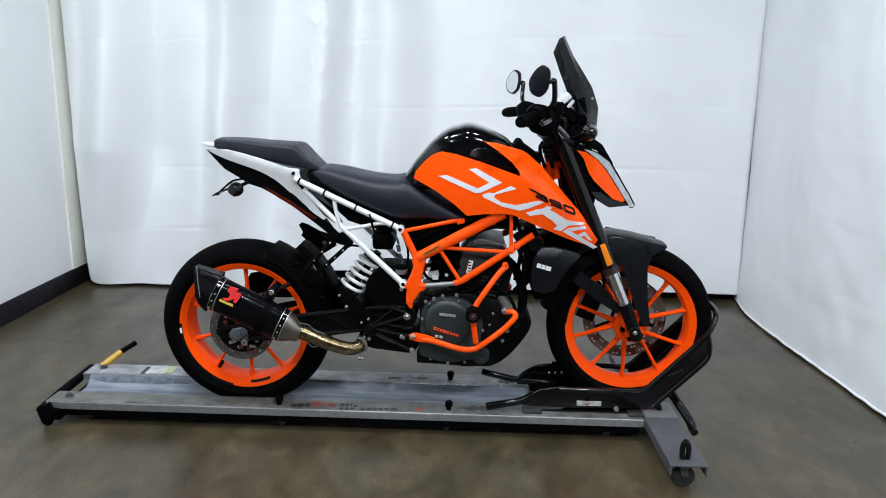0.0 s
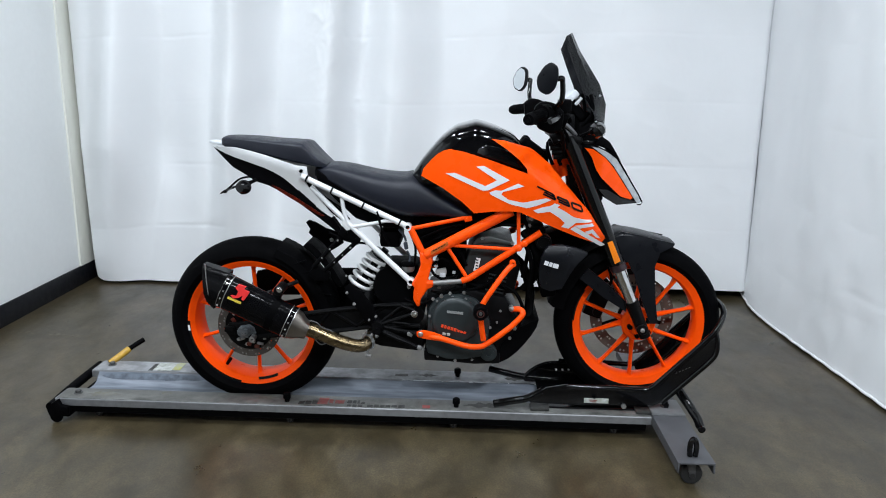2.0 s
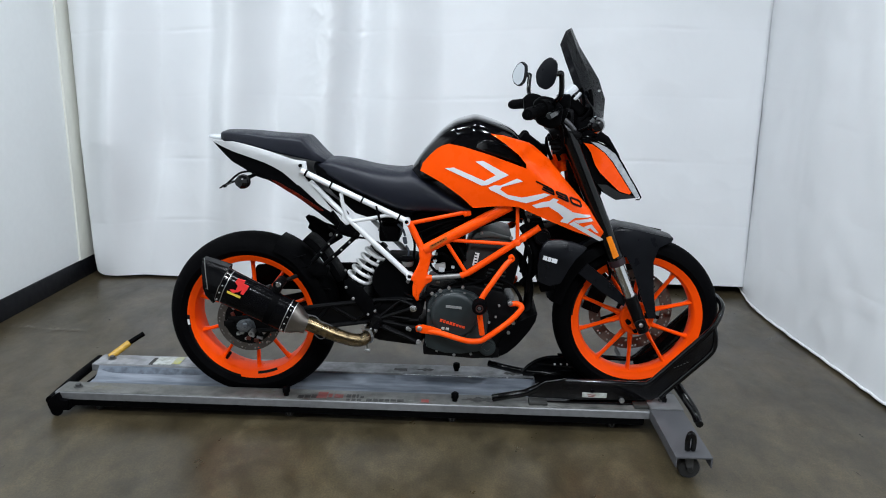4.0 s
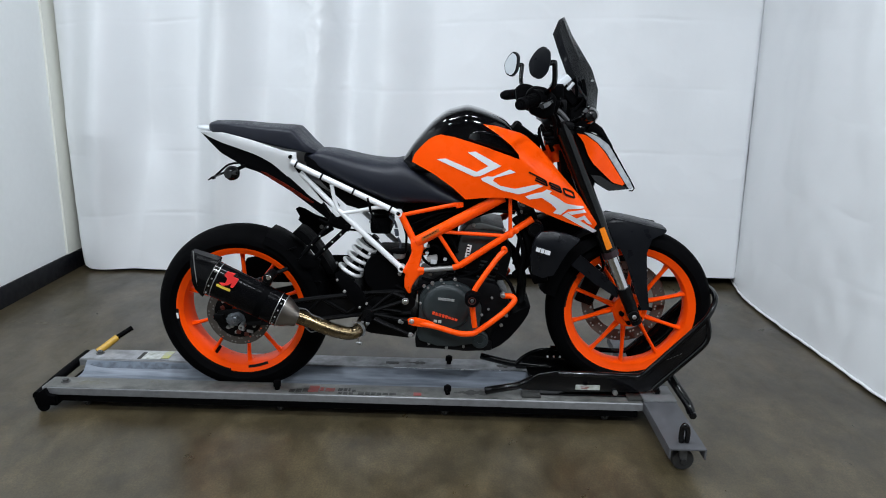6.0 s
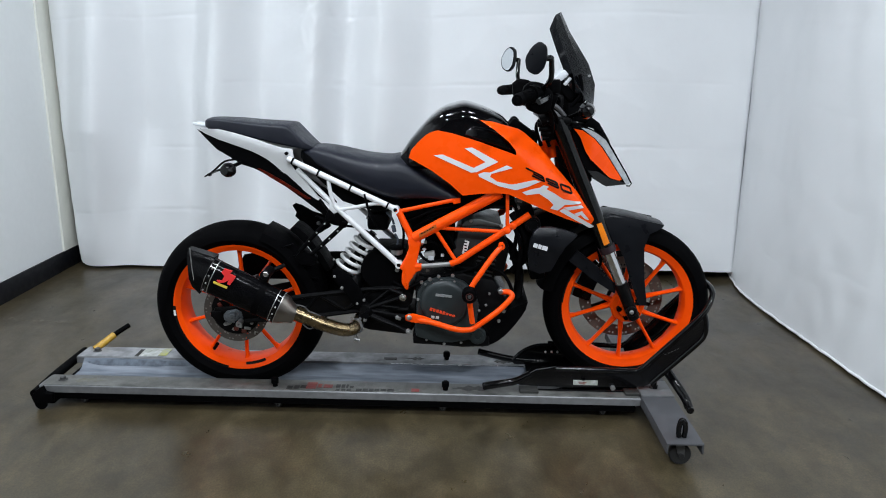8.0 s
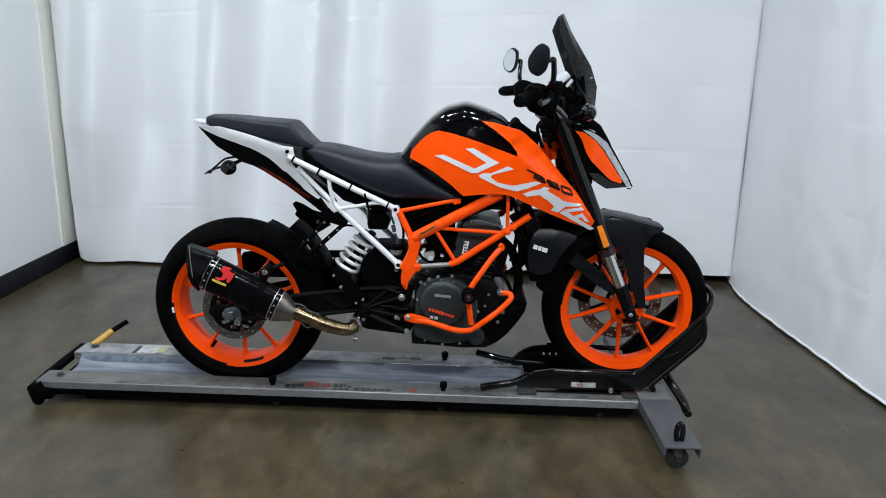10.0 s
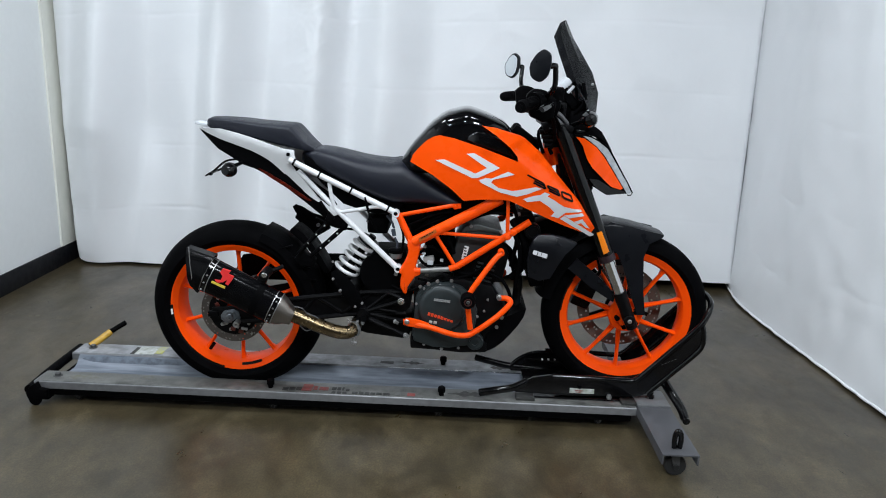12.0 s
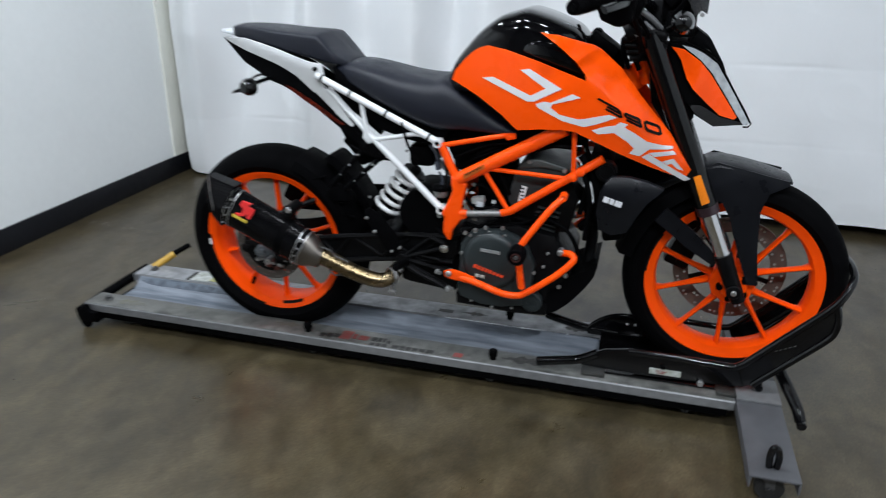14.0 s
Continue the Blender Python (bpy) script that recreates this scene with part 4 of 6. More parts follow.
ribs = [((0.58, 0.455), (0.48, 0.395)), ((0.48, 0.452), (0.38, 0.372)), ((0.40, 0.444), (0.49, 0.385)), ((0.30, 0.432), (0.40, 0.372)), ((0.30, 0.432), (0.24, 0.355)), ((0.20, 0.412), (0.26, 0.355)), ((0.14, 0.398), (0.10, 0.34))]
part("rib", join(*[tube([(a[0], -0.115, a[1]), (b[0], -0.115, b[1])], 0.006, 6, 1) for a, b in ribs], tube([(0.60, -0.115, 0.462), (0.48, -0.115, 0.455), (0.24, -0.115, 0.422), (0.06, -0.115, 0.382)], 0.008, 8), tube([(0.60, -0.115, 0.388), (0.44, -0.115, 0.378), (0.26, -0.115, 0.351), (0.02, -0.115, 0.328)], 0.008, 8)), CAST, arm)
part("rear_caliper", join(box((0.06, -0.10, 0.445), (0.10, 0.05, 0.05), 0.008, (0, -25, 0)), disc((0.115, 0.435), 0.016, -0.135, -0.09)), CAST, bike)
part("chain_adjuster", box((-0.045, -0.112, 0.352), (0.035, 0.015, 0.02), 0.004), CAST, bike)

# rear hugger and plate-holder arms
bm = bmesh.new()
arc = [math.radians(a) for a in range(68, -14, -6)]
sec = [(0.256, -0.086), (0.284, -0.081), (0.2985, -0.04), (0.2985, 0.04), (0.284, 0.081), (0.256, 0.086), (0.261, 0.080), (0.294, 0.03), (0.294, -0.03), (0.261, -0.080)]
vs = [[bm.verts.new((RX + (r + 0.004 * math.sin(i * 0.9)) * math.cos(a), yy, RZ + (r + 0.004) * math.sin(a))) for r, yy in sec] for i, a in enumerate(arc)]
for p, q in zip(vs, vs[1:]):
    for j in range(len(sec)):
        k = (j + 1) % len(sec)
        bm.faces.new((p[j], p[k], q[k], q[j]))
bm.faces.new(vs[0])
bm.faces.new(vs[-1])
hugger = part("rear_hugger", bm, PLASTIC, bike, "black plastic rear hugger")
TRIM[0] = False
part("hugger_flap", plate([(0.1924, 0.6294), (0.2065, 0.6436), (0.2238, 0.6379), (0.2466, 0.6185), (0.2748, 0.5851), (0.3049, 0.5414), (0.3331, 0.4911), (0.3132, 0.4845), (0.2830, 0.5308), (0.2511, 0.5766), (0.2189, 0.6080)], -0.05, 0.05, 0.004), PLASTIC, hugger, "raised black flap")
for k in range(4):
    q = radians(50 - 9 * k)
    part("hugger_rib", box((0.0 + 0.292 * math.cos(q), -0.078, 0.356 + 0.292 * math.sin(q)), (0.004, 0.012, 0.05), 0.0015, (0, -math.degrees(q) - 58, 0)), PLASTIC, hugger)
TRIM[0] = True

for a, b in (((0.245, 0.580), (0.350, 0.700)), ((0.285, 0.572), (0.392, 0.672))):
    rod = part("plate_arm", tube([(a[0], -0.115, a[1]), ((a[0] + b[0]) / 2, -0.115, (a[1] + b[1]) / 2), (b[0], -0.10, b[1])], 0.0075, 8, 2), PLASTIC, bike, "black drilled bracket arm")
    for t in (0.3, 0.55, 0.8):
        part("rivet", disc((a[0] + (b[0] - a[0]) * t, a[1] + (b[1] - a[1]) * t), 0.003, -0.124, -0.115, 8), STEEL, rod)
part("arm_clamp", join(box((0.368, -0.10, 0.690), (0.075, 0.03, 0.032), 0.004, (0, 25, 0)), disc((0.355, 0.703), 0.007, -0.122, -0.10, 12), disc((0.392, 0.680), 0.007, -0.122, -0.10, 12)), PLASTIC, bike, "black bracket clamp")
part("arm_bracket_plate", plate([(0.225, 0.555), (0.25, 0.585), (0.30, 0.56), (0.295, 0.535), (0.25, 0.53)], -0.112, -0.09, 0.004), PLASTIC, bike)
TRIM[0] = False
part("chain_cover", plate([(-0.045, 0.440), (-0.02, 0.492), (0.03, 0.502), (0.33, 0.511), (0.56, 0.515), (0.57, 0.42), (0.30, 0.405), (0.02, 0.400)], 0.118, 0.134, 0.005), PLASTIC, bike, "long black chain cover")
part("chain_guard", panel([(0.161, 0.676), (0.172, 0.684), (0.195, 0.677), (0.236, 0.654), (0.285, 0.640), (0.300, 0.600), (0.262, 0.575), (0.234, 0.562), (0.224, 0.566), (0.207, 0.594), (0.194, 0.612), (0.170, 0.636), (0.176, 0.650)], lambda x, z: 0.146, 0.010, 0.03), PLASTIC, bike, "ragged black plastic chain-side bracket")
part("guard_bolt", disc((0.256, 0.612), 0.007, 0.138, 0.150, 12, 0.001), STEEL, bike)
TRIM[0] = True

# tail and seats
part("pillion_seat", loft([(-0.066, 0.986, 0.970, 0.035), (-0.048, 0.998, 0.966, 0.058), (0.03, 0.998, 0.954, 0.080), (0.10, 0.993, 0.941, 0.092), (0.17, 0.990, 0.927, 0.100), (0.206, 0.988, 0.920, 0.100), (0.222, 0.980, 0.917, 0.098), (0.255, 0.944, 0.911, 0.094), (0.288, 0.916, 0.905, 0.07)], 0.26, 40), SEAT, bike, "dark grey vinyl pillion seat pad", sharp=30)
part("rider_seat", loft([(0.25, 0.905, 0.875, 0.075), (0.30, 0.916, 0.858, 0.098), (0.36, 0.910, 0.828, 0.116), (0.45, 0.892, 0.788, 0.128), (0.53, 0.886, 0.757, 0.132), (0.57, 0.890, 0.752, 0.132), (0.62, 0.866, 0.754, 0.132), (0.68, 0.826, 0.757, 0.135), (0.73, 0.796, 0.758, 0.138), (0.765, 0.776, 0.764, 0.135)], 0.48, 32), SEAT, bike, "dark grey vinyl rider seat", sharp=40)


def tail_y(x, z):
    w = 0.062 + 0.055 * min(1, max(0, (x + 0.09) / 0.27)) ** 0.8
    line = 0.985 - 0.26 * (x + 0.03)
    d = max(0, line - z)
    return -(w + 0.25 * min(d, 0.018) - 0.30 * max(0, d - 0.018) * (1 - min(1, max(0, x - 0.2) / 0.1)) - 0.12 * max(0, x - 0.16))


# Outlines are solved so the tail fits the camera's view at its depth.
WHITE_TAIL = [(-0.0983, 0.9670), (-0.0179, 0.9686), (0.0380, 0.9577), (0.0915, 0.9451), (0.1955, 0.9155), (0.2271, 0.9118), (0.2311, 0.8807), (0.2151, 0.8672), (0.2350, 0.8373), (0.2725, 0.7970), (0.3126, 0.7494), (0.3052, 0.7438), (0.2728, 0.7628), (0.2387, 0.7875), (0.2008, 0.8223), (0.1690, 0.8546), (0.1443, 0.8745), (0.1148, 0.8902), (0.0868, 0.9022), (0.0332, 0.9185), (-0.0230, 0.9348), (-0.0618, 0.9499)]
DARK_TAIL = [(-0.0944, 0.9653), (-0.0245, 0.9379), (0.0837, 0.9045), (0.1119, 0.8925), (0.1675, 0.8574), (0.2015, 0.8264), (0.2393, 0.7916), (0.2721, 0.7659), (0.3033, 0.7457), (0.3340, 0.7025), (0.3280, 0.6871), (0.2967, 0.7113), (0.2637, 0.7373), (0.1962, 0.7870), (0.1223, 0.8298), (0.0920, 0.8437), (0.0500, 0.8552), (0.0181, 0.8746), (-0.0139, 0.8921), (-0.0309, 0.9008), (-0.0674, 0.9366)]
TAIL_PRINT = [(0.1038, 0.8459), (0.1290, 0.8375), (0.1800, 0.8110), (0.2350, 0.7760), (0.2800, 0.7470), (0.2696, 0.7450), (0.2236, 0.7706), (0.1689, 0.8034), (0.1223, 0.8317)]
TAIL_MARBLE = mat("dull_red_marbled_print", (0.075, 0.0055, 0.001), 0.5, var=0.9, scale=130, tint=(0.001, 0.001, 0.001), patch=95, spec=0.1)
TRIM[0] = False
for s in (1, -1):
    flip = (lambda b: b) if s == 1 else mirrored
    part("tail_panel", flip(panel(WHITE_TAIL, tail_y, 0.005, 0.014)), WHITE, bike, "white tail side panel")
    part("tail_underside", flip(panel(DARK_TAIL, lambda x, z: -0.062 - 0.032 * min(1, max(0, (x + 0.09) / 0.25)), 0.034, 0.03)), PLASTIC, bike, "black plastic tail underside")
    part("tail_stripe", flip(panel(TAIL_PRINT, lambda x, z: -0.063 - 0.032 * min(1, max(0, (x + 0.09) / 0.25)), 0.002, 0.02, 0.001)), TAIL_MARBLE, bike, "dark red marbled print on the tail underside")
    part("subframe_tube", flip(tube([(0.2120, -0.1165, 0.8812), (0.3782, -0.1210, 0.8060), (0.5602, -0.1250, 0.7245)], 0.0098, 14)), WHITE, bike, "white painted subframe tube")
    part("subframe_tube", flip(tube([(0.2369, -0.0960, 0.8439), (0.3622, -0.1130, 0.7277), (0.4639, -0.1170, 0.6335), (0.5709, -0.1210, 0.5359)], (0.0085, 0.0102), 14)), WHITE, bike, "white painted subframe tube")
    part("panel_hole", flip(disc((0.2100, 0.8983), 0.0055, -0.124, -0.108, 16, 0.001)), PLASTIC, bike)
    part("tube_node", flip(plate([(0.3465, 0.7487), (0.3613, 0.7452), (0.3757, 0.7267), (0.3716, 0.7077), (0.3584, 0.7018), (0.3421, 0.7185)], -0.120, -0.110, 0.004)), WHITE, bike)
    part("subframe_brace", flip(tube([(0.3429, -0.1180, 0.8123), (0.3493, -0.1180, 0.7715), (0.3609, -0.1160, 0.7302)], 0.0066)), WHITE, bike)
    part("subframe_brace", flip(tube([(0.3718, -0.1160, 0.7153), (0.4413, -0.1200, 0.7287), (0.4881, -0.1230, 0.7396), (0.5177, -0.1240, 0.7403)], 0.0064)), WHITE, bike)
    for x, y, z in ((0.5625, -0.1300, 0.7227), (0.5733, -0.1280, 0.5360)):
        eye = part("tube_eye", flip(lathe([(0.0072, y - 0.012), (0.0112, y - 0.012), (0.0122, y - 0.009), (0.0122, y + 0.022), (0.0112, y + 0.024), (0.0072, y + 0.024)], (x, 0, z), 24)), WHITE, bike)
        part("eye_bolt", flip(disc((x, z), 0.0070, y - 0.006, y + 0.022, 16)), CAST, eye)
    for t in (0.07, 0.30, 0.59, 0.93):
        p = Vector((0.2040, -0.1180, 0.8850)).lerp(Vector((0.5602, -0.1250, 0.7245)), t)
        d = Vector((0.363, 0, -0.174)).normalized() * 0.0028
        part("cable_tie", flip(tube([p - d, p + d], 0.0112, 14, 1)), PLASTIC, bike)
part("tail_light", box((-0.098, 0.0, 0.976), (0.046, 0.06, 0.010), 0.004, (0, 10, 0)), FRINGE, bike, "pale plastic tail light edge")
for k in (1, -1):
    flip = (lambda b: b) if k == 1 else mirrored
    lamp = part("indicator_lamp", flip(moved(lathe([(0.002, -0.026), (0.015, -0.024), (0.0225, -0.012), (0.0235, 0.0), (0.021, 0.010), (0.010, 0.018)], (0, 0, 0), 22, False), pose(0.0351, -0.1650, 0.8484, 0, 0, -22))), TUBE_BLACK, bike, "black rear turn signal")
    part("stem", flip(tube([(0.0383, -0.1450, 0.8547), (0.0477, -0.0900, 0.8602), (0.0449, -0.0300, 0.8579)], 0.006)), PLASTIC, lamp)
part("plate_holder", join(tube([(0.0225, -0.0300, 0.8651), (-0.0200, -0.0300, 0.8567), (-0.0562, -0.0300, 0.8275), (-0.0725, -0.0300, 0.8138)], 0.0035), tube([(0.0356, -0.0500, 0.8566), (-0.0070, -0.0500, 0.8407), (-0.0420, -0.0500, 0.8268)], 0.003), box((-0.0680, -0.0200, 0.8162), (0.018, 0.12, 0.004), 0.001, (0, -38, 0)), box((-0.0621, -0.0600, 0.8165), (0.006, 0.02, 0.010), 0.001)), CAST, bike, "bare plate bracket")
TRIM[0] = True

# shock absorber
ax0, ax1 = Vector((0.4584, -0.0450, 0.5955)), Vector((0.3853, -0.0450, 0.4957))
axis = (ax1 - ax0)
side = Vector((0, 1, 0))
nrm = axis.normalized().cross(side)
coil = [ax0 + axis * (i / 84) + 0.041 * (math.cos(2 * math.pi * i / 18) * nrm + -math.sin(2 * math.pi * i / 18) * side) for i in range(85)]
TRIM[0] = False
shock = part("shock_absorber", join(tube([ax0 - axis * 0.3, ax1 + axis * 0.2], 0.013), tube([ax0 - axis * 0.18, ax0 - axis * 0.02], 0.036, 20, 1), tube([ax1 + axis * 0.03, ax1 + axis * 0.10], 0.034, 20, 1)), CAST, bike, "black rear shock absorber")
part("spring", tube(coil, 0.0066, 10, 1), SPRING, shock, "white coil spring")
part("spring_collar", join(tube([ax0 - axis * 0.03, ax0 + axis * 0.02], 0.038, 24, 1), tube([ax0 - axis * 0.12, ax0 - axis * 0.08], 0.0375, 24, 1)), mat("grey_spring_collar", (0.20, 0.20, 0.20), 0.4, metal=0.4, var=0.2), shock, "grey preload collar")
TRIM[0] = True
part("under_seat_panel", plate([(0.255, 0.905), (0.335, 0.86), (0.58, 0.755), (0.56, 0.728), (0.50, 0.715), (0.45, 0.725), (0.385, 0.745), (0.315, 0.81), (0.26, 0.87)], -0.095, 0.095, 0.005), PLASTIC, bike, "black plastic panel under the seat")
part("battery_tray", join(box((0.47, 0.0, 0.80), (0.26, 0.13, 0.10), 0.01, (0, 25, 0)), box((0.495, 0.0, 0.672), (0.07, 0.15, 0.06), 0.015), box((0.36, 0.0, 0.84), (0.2, 0.13, 0.06), 0.01, (0, 28, 0))), PLASTIC, bike, "black plastic battery and air box")
TRIM[0] = False
cup = part("reservoir", moved(lathe([(0.013, -0.014), (0.019, -0.010), (0.022, 0.006), (0.021, 0.008), (0.012, 0.008)], (0, 0, 0), 24, False), pose(0.5635, -0.10, 0.5770, 90, 0, 0)), mat("grey_translucent_reservoir", (0.13, 0.13, 0.125), 0.3, var=0.2), bike, "grey translucent fluid reservoir")
part("lid", moved(lathe([(0.024, 0.007), (0.0255, 0.010), (0.0255, 0.018), (0.020, 0.021), (0.004, 0.022)], (0, 0, 0), 28, False), pose(0.5635, -0.10, 0.5770, 90, 0, 0)), PLASTIC, cup, "black reservoir lid")
part("connector", join(box((0.5542, -0.1000, 0.6525), (0.013, 0.014, 0.024), 0.003, (0, -12, 0)), tube([(0.5542, -0.1000, 0.6679), (0.5468, -0.1000, 0.6888), (0.5290, -0.0900, 0.7055)], 0.004, 8), tube([(0.5579, -0.1000, 0.6352), (0.5673, -0.1000, 0.6161), (0.5654, -0.1000, 0.5966)], 0.0035, 8)), mat("blue_grey_connector", (0.045, 0.055, 0.075), 0.45, var=0.2), bike, "blue-grey wiring connector")
TRIM[0] = True
part("gearbox_cover", join(box((0.535, -0.02, 0.525), (0.12, 0.14, 0.13), 0.02), disc((0.512, 0.518), 0.07, -0.105, -0.03, 40)), PLASTIC, bike, "black round gearbox cover")
for one in (tube([(0.46, -0.13, 0.78), (0.475, -0.128, 0.72), (0.50, -0.11, 0.66)], 0.004, 8), tube([(0.57, -0.12, 0.70), (0.585, -0.135, 0.66), (0.58, -0.12, 0.60)], 0.004, 8), tube([(0.30, -0.11, 0.70), (0.36, -0.10, 0.67), (0.42, -0.09, 0.66)], 0.004, 8)):
    part("cable", one, PLASTIC, bike)

# trellis frame
NODES = [((0.5696, -0.1270, 0.7213), (0.6146, -0.1320, 0.6324), 0.0115), ((0.5769, -0.1260, 0.7175), (0.7460, -0.1380, 0.7585), 0.0068), ((0.6240, -0.1340, 0.6312), (0.9010, -0.1500, 0.7894), 0.0180), ((0.7443, -0.1400, 0.5468), (0.7720, -0.1410, 0.5574), 0.0105),
         ((0.7702, -0.1410, 0.5573), (0.9980, -0.1500, 0.7194), 0.0112), ((0.6962, -0.1390, 0.6566), (0.7628, -0.1400, 0.5550), 0.0066), ((0.7109, -0.1410, 0.6668), (0.9314, -0.1470, 0.6594), 0.0062), ((0.9226, -0.1520, 0.7883), (0.9275, -0.1470, 0.6650), 0.0062), ((0.6285, -0.1380, 0.5341), (0.6491, -0.1380, 0.5355), 0.0102)]
TRIM[0] = False
for s in (1, -1):
    flip = (lambda b: b) if s == 1 else mirrored
    for a, b, r in NODES:
        part("frame_tube", flip(tube([a, b], r, 16, 1)), FRAME_ORANGE, bike, "orange trellis frame tube")
    part("pivot_plate", flip(plate([(0.6035, 0.6441), (0.6184, 0.6349), (0.6482, 0.6183), (0.6446, 0.6010), (0.6392, 0.5759), (0.6319, 0.5447), (0.6488, 0.5412), (0.6490, 0.5217), (0.6321, 0.5155), (0.6078, 0.4777), (0.6060, 0.4539), (0.5965, 0.4537), (0.5833, 0.4752), (0.5832, 0.5047), (0.5870, 0.5204), (0.5757, 0.5280), (0.5832, 0.5418), (0.5981, 0.5711), (0.6074, 0.5983), (0.6036, 0.6174)], -0.146, -0.122, 0.007, 3)), FRAME_ORANGE, bike, "orange frame side plate")
    part("frame_sleeve", flip(tube([(0.6472, -0.1380, 0.5355), (0.7462, -0.1400, 0.5459)], 0.0082, 16, 1)), SLEEVE, bike, "bare steel frame sleeve")
    for w in ((0.9273, -0.1500, 0.6657), (0.9448, -0.1520, 0.6815), (0.6260, -0.1360, 0.6336)):
        part("weld_bead", flip(lathe([(0.004, w[1] - 0.012), (0.010, w[1] - 0.009), (0.0125, w[1]), (0.010, w[1] + 0.009), (0.004, w[1] + 0.012)], (w[0], 0, w[2]), 14, False)), FRAME_ORANGE, bike)
    if s == 1:
        tag = part("frame_tag", plate([(0.6399, 0.6498), (0.6945, 0.6828), (0.6983, 0.6716), (0.6436, 0.6367)], -0.1572, -0.1552, 0), mat("printed_tag", (0.42, 0.08, 0.004), 0.5, var=0.4, scale=120), bike, "dull orange tag with dark print")
        a, b = Vector((0.6474, -0.1580, 0.6497)), Vector((0.6910, -0.1580, 0.6750))
        for k in range(5):
            p, q = a.lerp(b, k / 5), a.lerp(b, (k + 0.7) / 5)
            part("tag_bar", tube([p, q], 0.0016, 6, 1), DECAL_BLACK, tag)
    part("seat_tab", flip(join(plate([(0.7404, 0.7643), (0.7732, 0.7668), (0.7735, 0.7520), (0.7517, 0.7460)], -0.143, -0.135, 0.001), disc((0.7588, 0.7554), 0.006, -0.149, -0.140, 14, 0.001))), FRAME_ORANGE, bike)
    part("crash_bar", flip(tube([(0.9095, -0.1720, 0.6161), (0.8842, -0.1850, 0.5907), (0.8416, -0.2050, 0.5331), (0.8170, -0.2120, 0.4948), (0.8085, -0.2140, 0.4685), (0.8113, -0.2130, 0.4279), (0.8203, -0.2080, 0.3660)], 0.0092, 14)), FRAME_ORANGE, bike, "orange tubular crash bar")
    part("crash_bar", flip(tube([(0.6066, -0.1660, 0.3655), (0.6506, -0.1800, 0.3616), (0.6942, -0.1920, 0.3571), (0.7653, -0.2050, 0.3419), (0.8098, -0.2080, 0.3421), (0.8336, -0.2060, 0.3537), (0.8719, -0.2000, 0.3799), (0.9121, -0.1900, 0.4105), (0.9429, -0.1820, 0.4417), (0.9483, -0.1760, 0.4554), (0.9358, -0.1660, 0.4616), (0.9124, -0.1560, 0.4578)], 0.0094, 14)), FRAME_ORANGE, bike, "orange tubular crash bar")
    part("crash_tab", flip(plate([(0.5983, 0.3790), (0.6225, 0.3855), (0.6562, 0.3783), (0.6844, 0.3691), (0.6827, 0.3472), (0.6452, 0.3523), (0.6189, 0.3557), (0.6002, 0.3612)], -0.186, -0.180, 0.002)), FRAME_ORANGE, bike)
    part("crash_slider", flip(lathe([(0.006, -0.252), (0.010, -0.257), (0.020, -0.257), (0.024, -0.251), (0.024, -0.218), (0.018, -0.214)], (0.8079, 0, 0.4708), 32, False)), PLASTIC, bike, "black round crash slider")
    part("slider_bolt", flip(disc((0.8079, 0.4708), 0.006, -0.2585, -0.250, 6, 0.001)), CASTER, bike)
    part("bar_ring", flip(lathe([(0.0058, -0.182), (0.0098, -0.182), (0.0105, -0.179), (0.0105, -0.155), (0.0058, -0.155)], (0.9091, 0, 0.6176), 24)), FRAME_ORANGE, bike)
    for p, r, m in (((0.6119, -0.1900, 0.3723), 0.0088, STEEL), ((0.9115, -0.1680, 0.4617), 0.0085, STEEL)):
        part("bar_bolt", flip(join(disc((p[0], p[2]), r, p[1] - 0.002, p[1] + 0.025, 20), hexbolt(p[0], p[1] - 0.002, p[2], r * 0.6, 0.006))), m, bike, "steel bar bolt")
part("slider_ring", lathe([(0.009, -0.2578), (0.0125, -0.2578), (0.0125, -0.2565), (0.009, -0.2565)], (0.8079, 0, 0.4708), 24), mat("dark_red_print", (0.035, 0.006, 0.004), 0.5), bike)
TRIM[0] = True
part("steering_head", join(tube([(1.052, 0, 0.966), (1.078, 0, 0.895)], 0.032), tube([(1.005, 0, 0.925), (1.035, 0, 0.87)], 0.03), box((0.99, 0, 0.80), (0.10, 0.20, 0.07), 0.02, (0, 30, 0))), FRAME_ORANGE, bike)

# engine
engine = part("engine", join(plate([(0.62, 0.50), (0.63, 0.30), (0.66, 0.275), (0.86, 0.275), (0.92, 0.33), (0.93, 0.42), (0.88, 0.50), (0.78, 0.52)], -0.125, 0.125, 0.012),
                             plate([(0.75, 0.50), (0.745, 0.60), (0.775, 0.66), (0.90, 0.66), (0.93, 0.60), (0.91, 0.50)], -0.095, 0.095, 0.01)), CAST, bike, "dark single-cylinder engine")
TRIM[0] = False
HEAD_GREY = mat("satin_grey_casting", (0.023, 0.027, 0.028), 0.42, metal=0.1, var=0.25, bump=0.25, bscale=600)
head_block = part("cylinder_head", plate([(0.7700, 0.6549), (0.7826, 0.6782), (0.8010, 0.6900), (0.8327, 0.6925), (0.9098, 0.6749), (0.9122, 0.6597), (0.8763, 0.6107), (0.8208, 0.5765), (0.7646, 0.5518), (0.7509, 0.5770)], -0.104, 0.10, 0.008, 3), HEAD_GREY, engine, "dark grey cylinder head")
